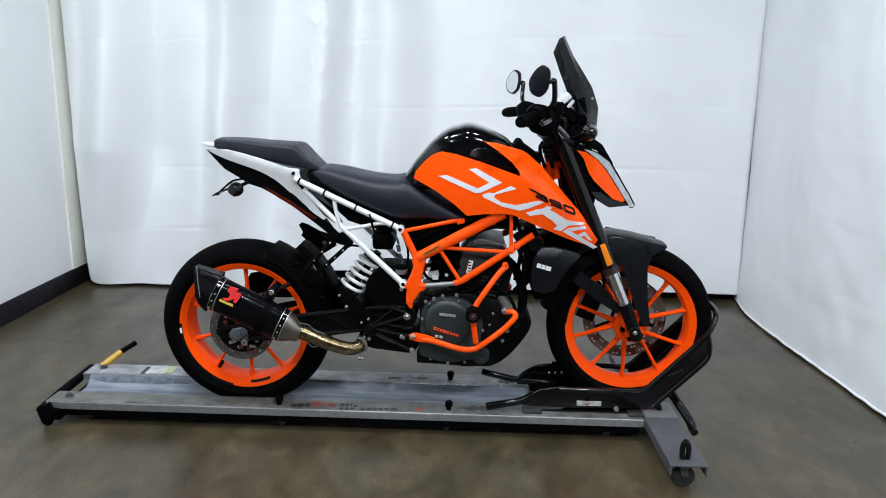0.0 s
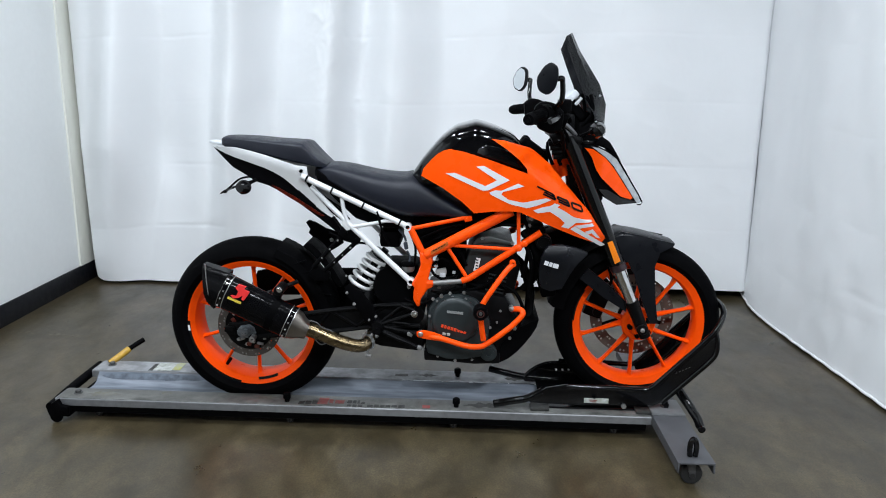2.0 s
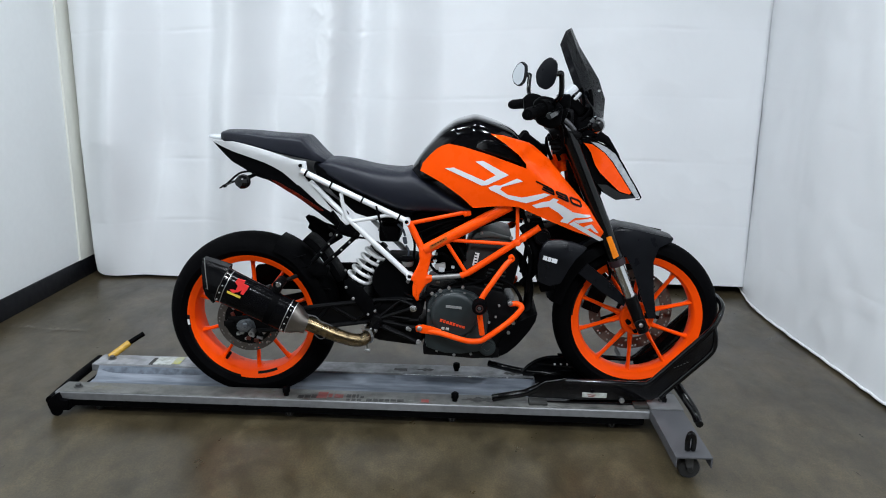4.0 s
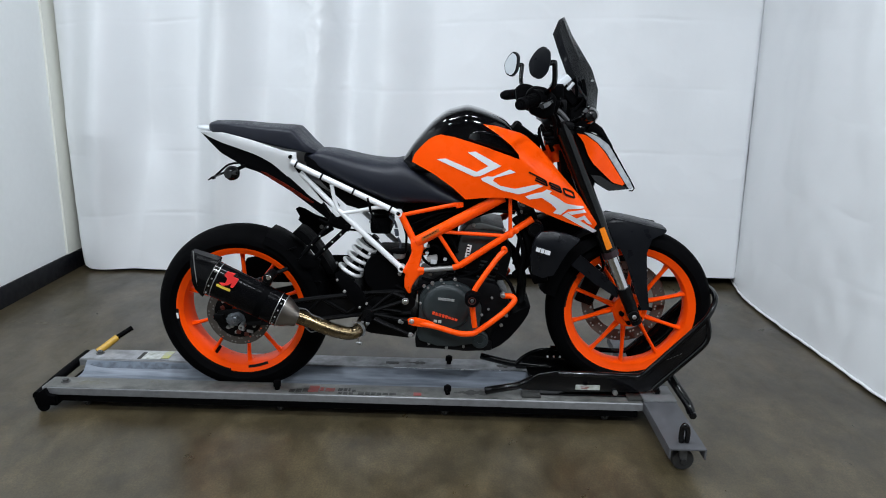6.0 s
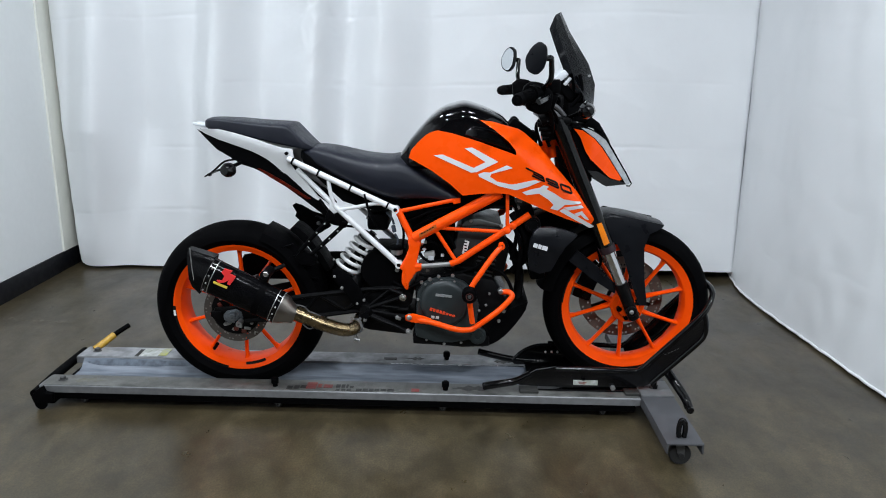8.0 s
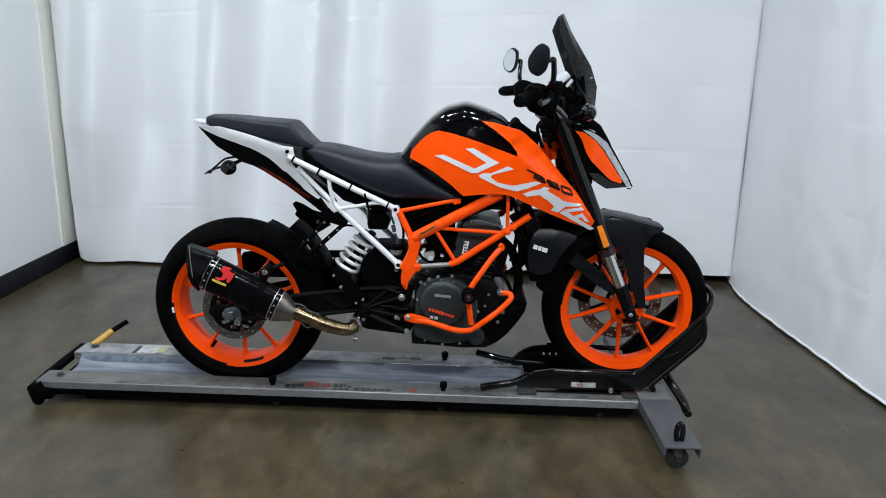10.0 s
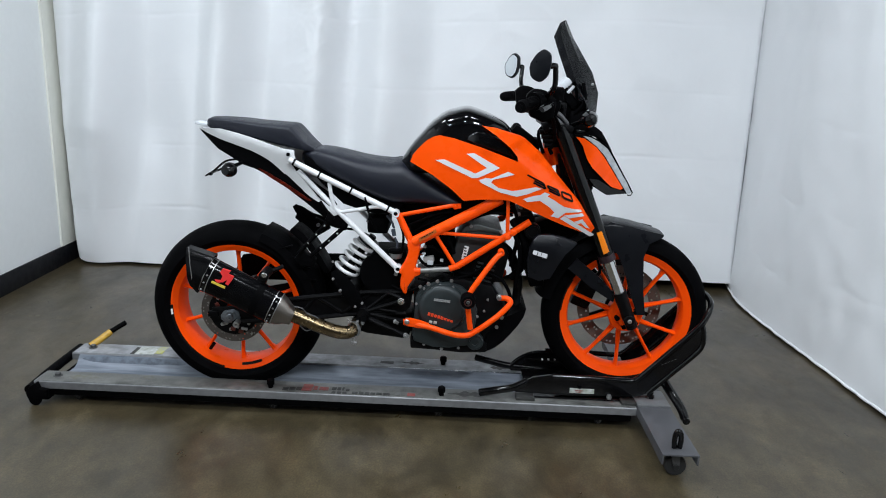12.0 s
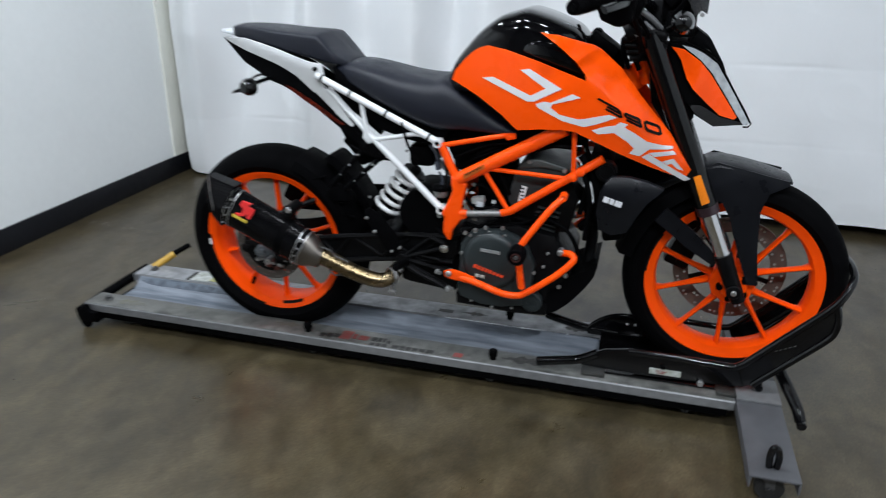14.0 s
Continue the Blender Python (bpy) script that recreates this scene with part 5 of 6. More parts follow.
part("head_cover", plate([(0.7773, 0.6655), (0.7881, 0.6830), (0.8065, 0.6928), (0.8362, 0.6953), (0.9113, 0.6778), (0.9118, 0.6644), (0.8406, 0.6725)], -0.112, 0.104, 0.006, 3), mat("grey_head_cover", (0.046, 0.052, 0.050), 0.42, metal=0.1, var=0.25, bump=0.2, bscale=500), head_block, "grey cam cover")
part("cylinder_barrel", plate([(0.8210, 0.5739), (0.8768, 0.6082), (0.9007, 0.5736), (0.8959, 0.4904), (0.8820, 0.4460), (0.8244, 0.4447)], -0.096, 0.09, 0.006), CAST, engine)
fin = part("cylinder_fin", box((0.8667, -0.1000, 0.5559), (0.062, 0.012, 0.0045), 0.001, (0, 12, 0)), HEAD_GREY, engine)
for k in range(1, 7):
    again(fin, Matrix.Translation((-0.003 * k, 0, -0.0135 * k)))
part("head_label", box((0.7938, -0.1080, 0.5955), (0.015, 0.004, 0.046), 0.001, (0, 12, 0)), DECAL_WHITE, engine)
for k in range(4):
    part("label_bar", box((0.7938, -0.1105, 0.5962 + 0.016 - 0.010 * k), (0.009, 0.001, 0.004), 0, (0, 12, 0)), DECAL_BLACK, engine)
part("side_cover", join(plate([(0.6352, 0.4477), (0.6573, 0.4815), (0.6944, 0.4979), (0.7502, 0.4992), (0.7915, 0.4846), (0.8220, 0.4561), (0.8440, 0.4074), (0.8382, 0.3476), (0.8260, 0.3131), (0.8173, 0.2825), (0.7548, 0.2708), (0.6976, 0.2714), (0.6345, 0.2901), (0.6267, 0.3162), (0.6320, 0.3725)], -0.150, -0.12, 0.008, 2), lathe([(0.0811, -0.145), (0.0811, -0.158), (0.0761, -0.1645), (0.0701, -0.1685), (0.0611, -0.1705), (0.001, -0.172)], (0.7259, 0, 0.4139), 72, False)), CRANK, engine, "dark grey clutch cover", sharp=40)
part("cover_print", box((0.7246, -0.1728, 0.4461), (0.0541, 0.002, 0.0085), 0, (0, 5, 0)), mat("dim_silver_print", (0.30, 0.31, 0.31), 0.4, metal=0.4, var=0.4, scale=200), engine)
ORANGE_PRINT = mat("orange_print", (0.6, 0.05, 0.01), 0.45, var=0.5, scale=150)
for k in range(8):
    part("cover_print", box((0.6835 + 0.01071 * k, -0.1728, 0.3982 - 0.00311 * k), (0.0085, 0.002, 0.010 if k < 5 else 0.007), 0, (0, 14, 0)), ORANGE_PRINT, engine)
for x, z in ((0.6895, 0.3707), (0.7045, 0.3691)):
    part("cover_print", box((x, -0.1732, z), (0.011, 0.002, 0.009), 0.0005, (0, 8, 0)), WORN_LABEL, engine)
part("oil_filter_cover", join(disc((0.8407, 0.2965), 0.0285, -0.150, -0.10, 32), lathe([(0.010, -0.154), (0.020, -0.154), (0.020, -0.149), (0.010, -0.149)], (0.8407, 0, 0.2965), 28)), CRANK, engine)
part("engine_sump", plate([(0.6202, 0.2961), (0.6224, 0.2593), (0.6973, 0.2571), (0.7934, 0.2504), (0.8815, 0.2557), (0.8803, 0.2925), (0.7540, 0.3015)], -0.135, 0.13, 0.005), CAST, engine, "black sump guard")
part("belly_pan", panel([(1.0083, 0.4118), (0.9729, 0.3970), (0.9375, 0.3801), (0.9062, 0.3491), (0.8841, 0.3263), (0.8720, 0.2811), (0.8556, 0.2518), (0.8823, 0.2587), (0.9089, 0.2717), (0.9369, 0.2949), (0.9607, 0.3220), (0.9843, 0.3530), (1.0020, 0.3836)], lambda x, z: -0.13 + 0.12 * max(0, x - 0.9), 0.20, 0.04), PLASTIC, bike, "black plastic belly pan")
part("exhaust_header", tube([(0.90, -0.02, 0.62), (0.9531, -0.0200, 0.5723), (0.9808, -0.0300, 0.4947), (0.9814, -0.0300, 0.4332), (0.9732, -0.0400, 0.3742), (0.9325, -0.0400, 0.2999)], 0.016), CAST, bike, "dark exhaust header")
TRIM[0] = True
TRIM[0] = False
# Filler plate, cut to cover pale gaps in the camera's view.
part("gap_filler", plate([(0.9945, 0.6768), (1.0604, 0.7070), (1.1367, 0.7216), (1.1831, 0.6718), (1.1684, 0.6112), (1.0597, 0.5707), (1.0088, 0.6012)], -0.045, 0.045, 0.006), PLASTIC, bike, "black filler plate behind the radiator shroud")
TRIM[0] = True
part("radiator", box((1.0, 0.0, 0.62), (0.05, 0.24, 0.24), 0.01, (0, -12, 0)), PLASTIC, bike, "black radiator")
for one in (tube([(0.93, -0.10, 0.72), (0.97, -0.12, 0.66), (0.98, -0.11, 0.58), (0.94, -0.09, 0.52)], 0.012), tube([(0.70, -0.09, 0.60), (0.72, -0.1, 0.57), (0.78, -0.1, 0.53), (0.86, -0.11, 0.54)], 0.008), tube([(0.64, -0.08, 0.68), (0.68, -0.1, 0.71), (0.74, -0.1, 0.74)], 0.007)):
    part("hose", one, PLASTIC, bike)
part("throttle_body", box((0.70, 0.0, 0.60), (0.10, 0.12, 0.14), 0.02), PLASTIC, bike)
TRIM[0] = False
# Filler plate, outlined to hide the curtain between tubes in the camera's view.
part("seat_filler", plate([(0.5747, 0.7394), (0.7448, 0.7583), (0.8759, 0.7608), (0.7466, 0.6596), (0.6297, 0.6172), (0.5982, 0.6487), (0.5747, 0.6960)], -0.07, 0.07, 0.006), PLASTIC, bike, "black filler plate under the seat")
for run, r in (([(0.6011, -0.1000, 0.6784), (0.6445, -0.1100, 0.7004), (0.7001, -0.1150, 0.7252), (0.7573, -0.1150, 0.7338)], 0.004), ([(0.6162, -0.1000, 0.6557), (0.6577, -0.1100, 0.6817), (0.7280, -0.1100, 0.7134)], 0.0032), ([(0.6382, -0.1000, 0.7286), (0.6647, -0.1050, 0.7074), (0.6723, -0.1000, 0.6760)], 0.0036), ([(0.6449, -0.1000, 0.5865), (0.6735, -0.1150, 0.6142), (0.7075, -0.1150, 0.5994), (0.7304, -0.1100, 0.5675)], 0.0045), ([(0.6513, -0.1100, 0.5580), (0.6857, -0.1200, 0.5498), (0.7307, -0.1200, 0.5585)], 0.004),
               ([(0.7599, -0.1100, 0.5053), (0.8068, -0.1150, 0.5196), (0.8550, -0.1150, 0.5519), (0.8839, -0.1100, 0.5940)], 0.005), ([(0.6409, -0.1200, 0.5018), (0.6904, -0.1300, 0.4979), (0.7505, -0.1250, 0.5056)], 0.0045), ([(0.9392, -0.1100, 0.7626), (0.9612, -0.1150, 0.7114), (0.9610, -0.1100, 0.6342), (0.9481, -0.1000, 0.5537)], 0.007), ([(0.9766, -0.1200, 0.7278), (0.9964, -0.1250, 0.6859), (0.9823, -0.1100, 0.6154)], 0.005)):
    part("cable", tube(run, r, 8), PLASTIC, bike)
for p, size, m in (((0.6798, -0.1150, 0.5600), (0.020, 0.016, 0.016), FRINGE), ((0.7172, -0.1100, 0.5672), (0.011, 0.012, 0.009), FRINGE), ((0.6569, -0.1150, 0.5887), (0.013, 0.01, 0.006), FRINGE), ((0.7213, -0.1180, 0.5558), (0.014, 0.01, 0.006), SLEEVE), ((0.6695, -0.1300, 0.5190), (0.012, 0.01, 0.007), COLLAR), ((0.9570, -0.1100, 0.7330), (0.022, 0.016, 0.010), SLEEVE), ((0.9680, -0.1000, 0.7538), (0.014, 0.012, 0.008), SLEEVE)):
    part("wiring_clip", box(p, size, 0.002, (0, random.uniform(-25, 25), 0)), m, bike, "pale wiring clip")
for p, r in (((0.6632, -0.1500, 0.4779), 0.0045), ((0.6915, -0.1550, 0.4801), 0.0065), ((0.7155, -0.1500, 0.4927), 0.005), ((0.7585, -0.1500, 0.4878), 0.005), ((0.6392, -0.1500, 0.4242), 0.005), ((0.8435, -0.1500, 0.3891), 0.0048), ((0.8761, -0.1400, 0.4460), 0.0045), ((0.8660, -0.1400, 0.4060), 0.0045), ((0.6684, -0.1400, 0.2782), 0.0048), ((0.7282, -0.1400, 0.2652), 0.0055), ((0.7857, -0.1400, 0.2707), 0.0048), ((0.6113, -0.1500, 0.3093), 0.0075), ((0.5770, -0.1500, 0.3550), 0.006), ((0.5670, -0.1200, 0.5159), 0.0075), ((0.4661, -0.1000, 0.6872), 0.004), ((0.3521, -0.1000, 0.5432), 0.004)):
    part("engine_bolt", hexbolt(p[0], p[1], p[2], r, 0.006), SLEEVE, bike, "small steel bolt")
TRIM[0] = True
part("fuel_tray", box((0.84, 0, 0.76), (0.2, 0.2, 0.06), 0.01, (0, -8, 0)), PLASTIC, bike)
part("fuel_line_clip", join(box((0.665, -0.105, 0.565), (0.03, 0.02, 0.02), 0.003), disc((0.632, 0.575), 0.007, -0.14, -0.12)), STEEL, bike)

# small fittings in the engine bay
for pts, r in (([(0.60, -0.10, 0.68), (0.63, -0.125, 0.60), (0.66, -0.12, 0.56), (0.74, -0.12, 0.535)], 0.005), ([(0.66, -0.10, 0.70), (0.72, -0.115, 0.66), (0.75, -0.11, 0.60)], 0.006), ([(0.86, -0.12, 0.545), (0.91, -0.125, 0.52), (0.94, -0.12, 0.46), (0.93, -0.11, 0.40)], 0.006), ([(0.93, -0.13, 0.70), (0.96, -0.135, 0.62), (0.955, -0.12, 0.50)], 0.007), ([(0.55, -0.11, 0.48), (0.60, -0.13, 0.47), (0.66, -0.13, 0.50), (0.72, -0.13, 0.53)], 0.005), ([(0.80, -0.11, 0.72), (0.86, -0.125, 0.745), (0.93, -0.12, 0.74)], 0.006)):
    part("cable", tube(pts, r, 8), PLASTIC, bike)
for x, y, z, r in [(0.645, -0.155, 0.498, 0.006), (0.672, -0.157, 0.509, 0.007), (0.70, -0.158, 0.520, 0.006), (0.745, -0.155, 0.523, 0.006), (0.925, -0.13, 0.43, 0.006), (0.915, -0.13, 0.395, 0.007), (0.90, -0.13, 0.36, 0.006), (0.655, -0.11, 0.62, 0.006), (0.80, -0.112, 0.695, 0.006), (0.895, -0.16, 0.695, 0.006)]:
    part("fitting", hexbolt(x, y, z, r, 0.007), STEEL, bike, "small steel fitting")
part("sensor_clip", box((0.668, -0.112, 0.578), (0.035, 0.02, 0.018), 0.003, (0, -12, 0)), mat("pale_grey_plastic", (0.35, 0.35, 0.34), 0.5, var=0.1), bike, "pale grey connector")
part("horn", join(disc((0.995, 0.695), 0.026, -0.150, -0.12, 28), lathe([(0.016, -0.154), (0.02, -0.154), (0.02, -0.149), (0.016, -0.149)], (0.995, 0, 0.695), 24)), CAST, bike, "round black horn")
part("caliper_detail", lathe([(0.004, -0.150), (0.010, -0.150), (0.010, -0.12), (0.004, -0.12)], (0.04, 0, 0.332), 16), STEEL, bike)

# foot controls
TRIM[0] = False
foot = part("footpeg_bracket", join(disc(((0.4601, 0.3829)), 0.0175, -0.152, -0.128, 28), *[tube([a, b], r, 8, 1) for a, b, r in (((0.4601, -0.1400, 0.3829), (0.5834, -0.1350, 0.4259), 0.0062), ((0.4601, -0.1400, 0.3829), (0.5433, -0.1320, 0.4519), 0.0045), ((0.4677, -0.1400, 0.3811), (0.5934, -0.1400, 0.3578), 0.0062), ((0.4676, -0.1400, 0.3730), (0.6030, -0.1400, 0.3073), 0.0068), ((0.5433, -0.1320, 0.4519), (0.5850, -0.1320, 0.4369), 0.007), ((0.4589, -0.1250, 0.4478), (0.5433, -0.1320, 0.4539), 0.0055), ((0.4485, -0.1400, 0.3726), (0.4403, -0.1400, 0.3361), 0.008), ((0.5018, -0.1380, 0.3972), (0.5720, -0.1350, 0.3877), 0.0045))]), CAST, bike, "black cast footpeg bracket with struts")
part("heel_plate", plate([(0.3544, 0.5201), (0.3715, 0.5301), (0.4140, 0.5019), (0.4509, 0.4556), (0.4599, 0.4183), (0.4443, 0.3900), (0.4255, 0.3976), (0.3868, 0.4562), (0.3575, 0.4909)], -0.156, -0.150, 0.002), PLASTIC, foot, "black heel guard plate")
part("footpeg", tube([(0.4764, -0.1500, 0.3768), (0.4751, -0.2000, 0.3866), (0.4741, -0.2350, 0.3932)], 0.011), PLASTIC, foot, "ribbed footpeg")
part("brake_pedal", tube([(0.4694, -0.1550, 0.3704), (0.5271, -0.1650, 0.3473), (0.5691, -0.1700, 0.3341), (0.5995, -0.1720, 0.3195)], 0.0055), CAST, foot)
for p, r in (((0.5883, -0.1500, 0.4290), 0.0118), ((0.6075, -0.1780, 0.3200), 0.0075), ((0.5698, -0.1550, 0.3586), 0.006), ((0.4441, -0.1520, 0.3507), 0.005), ((0.4611, -0.1520, 0.3470), 0.006), ((0.4590, -0.1580, 0.4189), 0.0042), ((0.4362, -0.1580, 0.4065), 0.0042), ((0.3863, -0.1580, 0.4607), 0.0052), ((0.3628, -0.1580, 0.4993), 0.0045)):
    part("pedal_bolt", join(disc((p[0], p[2]), r, p[1] - 0.003, p[1] + 0.010, 18, 0.001), hexbolt(p[0], p[1] - 0.003, p[2], r * 0.55, 0.004)), CHROME if r > 0.01 else SLEEVE, foot)
TRIM[0] = True
part("under_chamber", box((0.53, -0.01, 0.335), (0.18, 0.2, 0.085), 0.03, (0, 6, 0)), CAST, bike, "dark exhaust chamber")

# silencer
def silencer_rings(rows, yc):
    """Rounded six-sided sections along the silencer's axis."""
    bm = bmesh.new()
    rings = []
    u = Vector((0.42, 0, 0.905))
    for (x, z), h, w in rows:
        ring = []
        for j in range(24):
            a = 2 * math.pi * j / 24
            c, d = math.cos(a), math.sin(a)
            k = 1.0 / max(abs(c) * 0.95 + abs(d) * 0.38, abs(d), 0.72)
            k = 0.5 * k + 0.5
            ring.append(bm.verts.new(Vector((x, yc + c * w * k, z)) + u * (d * h * min(1.0, k))))
        rings.append(ring)
    for a, b in zip(rings, rings[1:]):
        for j in range(24):
            k = (j + 1) % 24
            bm.faces.new((a[j], a[k], b[k], b[j]))
    bm.faces.new(rings[0])
    bm.faces.new(rings[-1])
    return bm


SY = -0.200
TRIM[0] = False
CAN0, CAN1 = Vector((-0.0388, 0.5109)), Vector((0.1799, 0.4053))


def can(t):
    """A place on the silencer's axis, 0 at the end cap and 1 at the collar."""
    return tuple(CAN0.lerp(CAN1, t))


silencer = part("silencer", silencer_rings([(can(0.0), 0.0600, 0.043), (can(0.5), 0.0585, 0.042), (can(1.0), 0.0565, 0.040)], SY), CARBON, bike, "black carbon fibre exhaust silencer")
bm = bmesh.new()
cap_rows = []
for (x0, z0), (x1, z1), w in (((-0.0950, 0.6007), (-0.0913, 0.4751), 0.036), ((-0.0089, 0.5742), (-0.0670, 0.4505), 0.0435)):
    ring = []
    for a, t in ((-1, 0.25), (-1, 0.75), (-0.5, 1), (0.5, 1), (1, 0.75), (1, 0.25), (0.5, 0), (-0.5, 0)):
        ring.append(bm.verts.new((x1 + (x0 - x1) * t, SY + a * w, z1 + (z0 - z1) * t)))
    cap_rows.append(ring)
middle = sum((v.co for v in cap_rows[0]), Vector()) / 8
inner = [bm.verts.new(v.co.lerp(middle, 0.14)) for v in cap_rows[0]]
deep = [bm.verts.new(v.co + Vector((0.05, 0, -0.02))) for v in inner]
for p, q in ((cap_rows[0], cap_rows[1]), (inner, cap_rows[0]), (deep, inner)):
    for j in range(8):
        k = (j + 1) % 8
        bm.faces.new((p[j], p[k], q[k], q[j]))
bm.faces.new(deep)
bm.faces.new(cap_rows[1])
cap = part("end_cap", bm, CARBON, silencer, "slanted carbon end cap")
part("cap_rim", tube([(-0.0814, -0.2360, 0.6065), (-0.0797, -0.2370, 0.5510), (-0.0747, -0.2370, 0.4946)], 0.0018, 8, 2), STEEL, cap, "thin bright rim of the end cap")
for t0, t1, h in ((0.0, 0.075, 0.0608), (0.955, 1.03, 0.0572)):
    band = part("clamp_band", silencer_rings([(can(t0), h, 0.0438), (can(t1), h - 0.0005, 0.0434)], SY), GLOSS_BLACK, silencer, "slotted black clamp band")
    for t in (t0, t1):
        part("band_edge", silencer_rings([(can(t - 0.005), h + 0.0006, 0.0442), (can(t + 0.005), h + 0.0006, 0.0442)], SY), STEEL, band)
    for a in (-0.66, -0.22, 0.22, 0.66):
        c = Vector(can((t0 + t1) / 2)) + Vector((0.444, 0.896)) * a * h
        part("rivet", disc((c.x, c.y), 0.0028, SY - 0.0475 + 0.006 * abs(a), SY - 0.035, 8, 0.001), STEEL, band)
part("collar", silencer_rings([(can(1.02), 0.0545, 0.0405), (can(1.10), 0.050, 0.038), (can(1.18), 0.036, 0.033), (can(1.27), 0.029, 0.028)], SY), COLLAR, silencer, "satin titanium collar")
badge_y = SY - 0.0455
part("badge", plate([(0.0001, 0.5065), (0.0181, 0.5050), (0.0263, 0.5202), (0.0181, 0.5332), (0.0278, 0.5446), (0.0527, 0.5376), (0.0449, 0.5281), (0.0624, 0.5191), (0.0544, 0.5058), (0.0426, 0.4905), (0.0338, 0.4940), (0.0400, 0.5074), (0.0269, 0.4996), (0.0086, 0.4973)], badge_y - 0.002, badge_y + 0.004, 0), DECAL_RED, silencer, "red badge shape")
part("badge", plate([(-0.0092, 0.5025), (0.0332, 0.4846), (0.0314, 0.4780), (-0.0109, 0.4960)], badge_y - 0.002, badge_y + 0.004, 0), DECAL_YELLOW, silencer, "yellow badge bar")
part("strap", silencer_rings([(can(0.70), 0.0590, 0.0428), (can(0.79), 0.0585, 0.0425)], SY), PLASTIC, silencer, "black hanger strap")
part("hanger", join(disc(((0.1470, 0.5157)), 0.0165, -0.215, -0.150, 24), tube([(0.1387, -0.1600, 0.5067), (0.1622, -0.1400, 0.5150), (0.1868, -0.1150, 0.5222)], 0.0075), box((0.1347, -0.1900, 0.4904), (0.030, 0.03, 0.042), 0.006, (0, 26, 0))), CAST, silencer)
part("hanger_bolt", disc(((0.1511, 0.5202)), 0.0095, -0.222, -0.205, 16), CHROME, silencer, "steel mounting bolt")
pipe_run = part("mid_pipe", tube([(0.2258, -0.2000, 0.3887), (0.2515, -0.2000, 0.3795), (0.2843, -0.1980, 0.3657), (0.3278, -0.1940, 0.3455), (0.3749, -0.1860, 0.3276), (0.4090, -0.1760, 0.3206), (0.4296, -0.1600, 0.3251), (0.4351, -0.1300, 0.3323), (0.4336, -0.0900, 0.3340)], (0.0250, 0.0205), 24), TITAN, bike, "gold heat-tinted titanium exhaust pipe")
for run in ([(0.2451, -0.2150, 0.4178), (0.2707, -0.2150, 0.4126), (0.2884, -0.2140, 0.3951), (0.3100, -0.2120, 0.3871), (0.3243, -0.2100, 0.3789)], [(0.2643, -0.2120, 0.3507), (0.2820, -0.2100, 0.3346), (0.3004, -0.2080, 0.3382), (0.3188, -0.2060, 0.3418)]):
    part("pipe_spring", tube(run, 0.0022, 8), CASTER, pipe_run, "thin retaining spring")
part("pipe_clamp", join(moved(lathe([(0.0205, -0.006), (0.026, -0.006), (0.026, 0.006), (0.0205, 0.006)], (0, 0, 0), 28), pose(0.4320, -0.1500, 0.3254, 0, 0, -38)), tube([(0.4236, -0.1500, 0.2784), (0.4408, -0.1500, 0.2748)], 0.006), tube([(0.4296, -0.1500, 0.2949), (0.4292, -0.1500, 0.2704)], 0.004)), STEEL, bike)
TRIM[0] = True
DROP[0] = 0.0
# tank and shrouds
TRIM[0] = False
part("fuel_tank", loft([(0.5740, 0.8980, 0.850, 0.070), (0.5904, 0.9237, 0.850, 0.100), (0.6071, 0.9480, 0.850, 0.122), (0.6375, 0.9844, 0.850, 0.138), (0.6680, 1.0170, 0.850, 0.146), (0.7100, 1.0480, 0.850, 0.150), (0.7444, 1.0598, 0.850, 0.152), (0.7788, 1.0679, 0.850, 0.152), (0.8136, 1.0610, 0.850, 0.150), (0.8465, 1.0503, 0.850, 0.146), (0.8775, 1.0378, 0.850, 0.138), (0.9064, 1.0235, 0.850, 0.125), (0.9336, 0.9945, 0.850, 0.100), (0.9610, 0.9544, 0.850, 0.070)], 0.45, 44, 4), GLOSS_BLACK, bike, "gloss black fuel tank", sharp=60)
TRIM[0] = True
part("tank_ridge", loft([(0.775, 1.000, 0.955, 0.152), (0.80, 1.012, 0.950, 0.162), (0.85, 1.004, 0.935, 0.168), (0.89, 0.985, 0.925, 0.168), (0.925, 0.95, 0.915, 0.160)], 0.5, 24, 4), GLOSS_BLACK, bike, "gloss black tank side ridge")
TRIM[0] = False
part("fuel_cap", moved(lathe([(0.045, 0), (0.045, 0.004), (0.035, 0.007), (0.03, 0.004)], (0, 0, 0), 32, False), pose(0.80, 0, 1.046, 90)), STEEL, bike, "steel-rimmed fuel cap")
TRIM[0] = True


def shroud_y(x, z):
    t = min(1, max(0, (x - 0.60) / 0.32))
    t = t * t * (3 - 2 * t)
    y = 0.156 + 0.036 * t
    y -= 0.16 * max(0, x - 1.02) + 0.35 * max(0, x - 1.02) ** 2
    over = (z - 0.930) + 0.86 * (x - 0.945)
    if x > 0.80:
        y -= 1.15 * max(0, over)
    y -= 0.5 * (z - 0.90) ** 2 if z > 0.90 else 0.8 * (0.90 - z) ** 2
    return -y


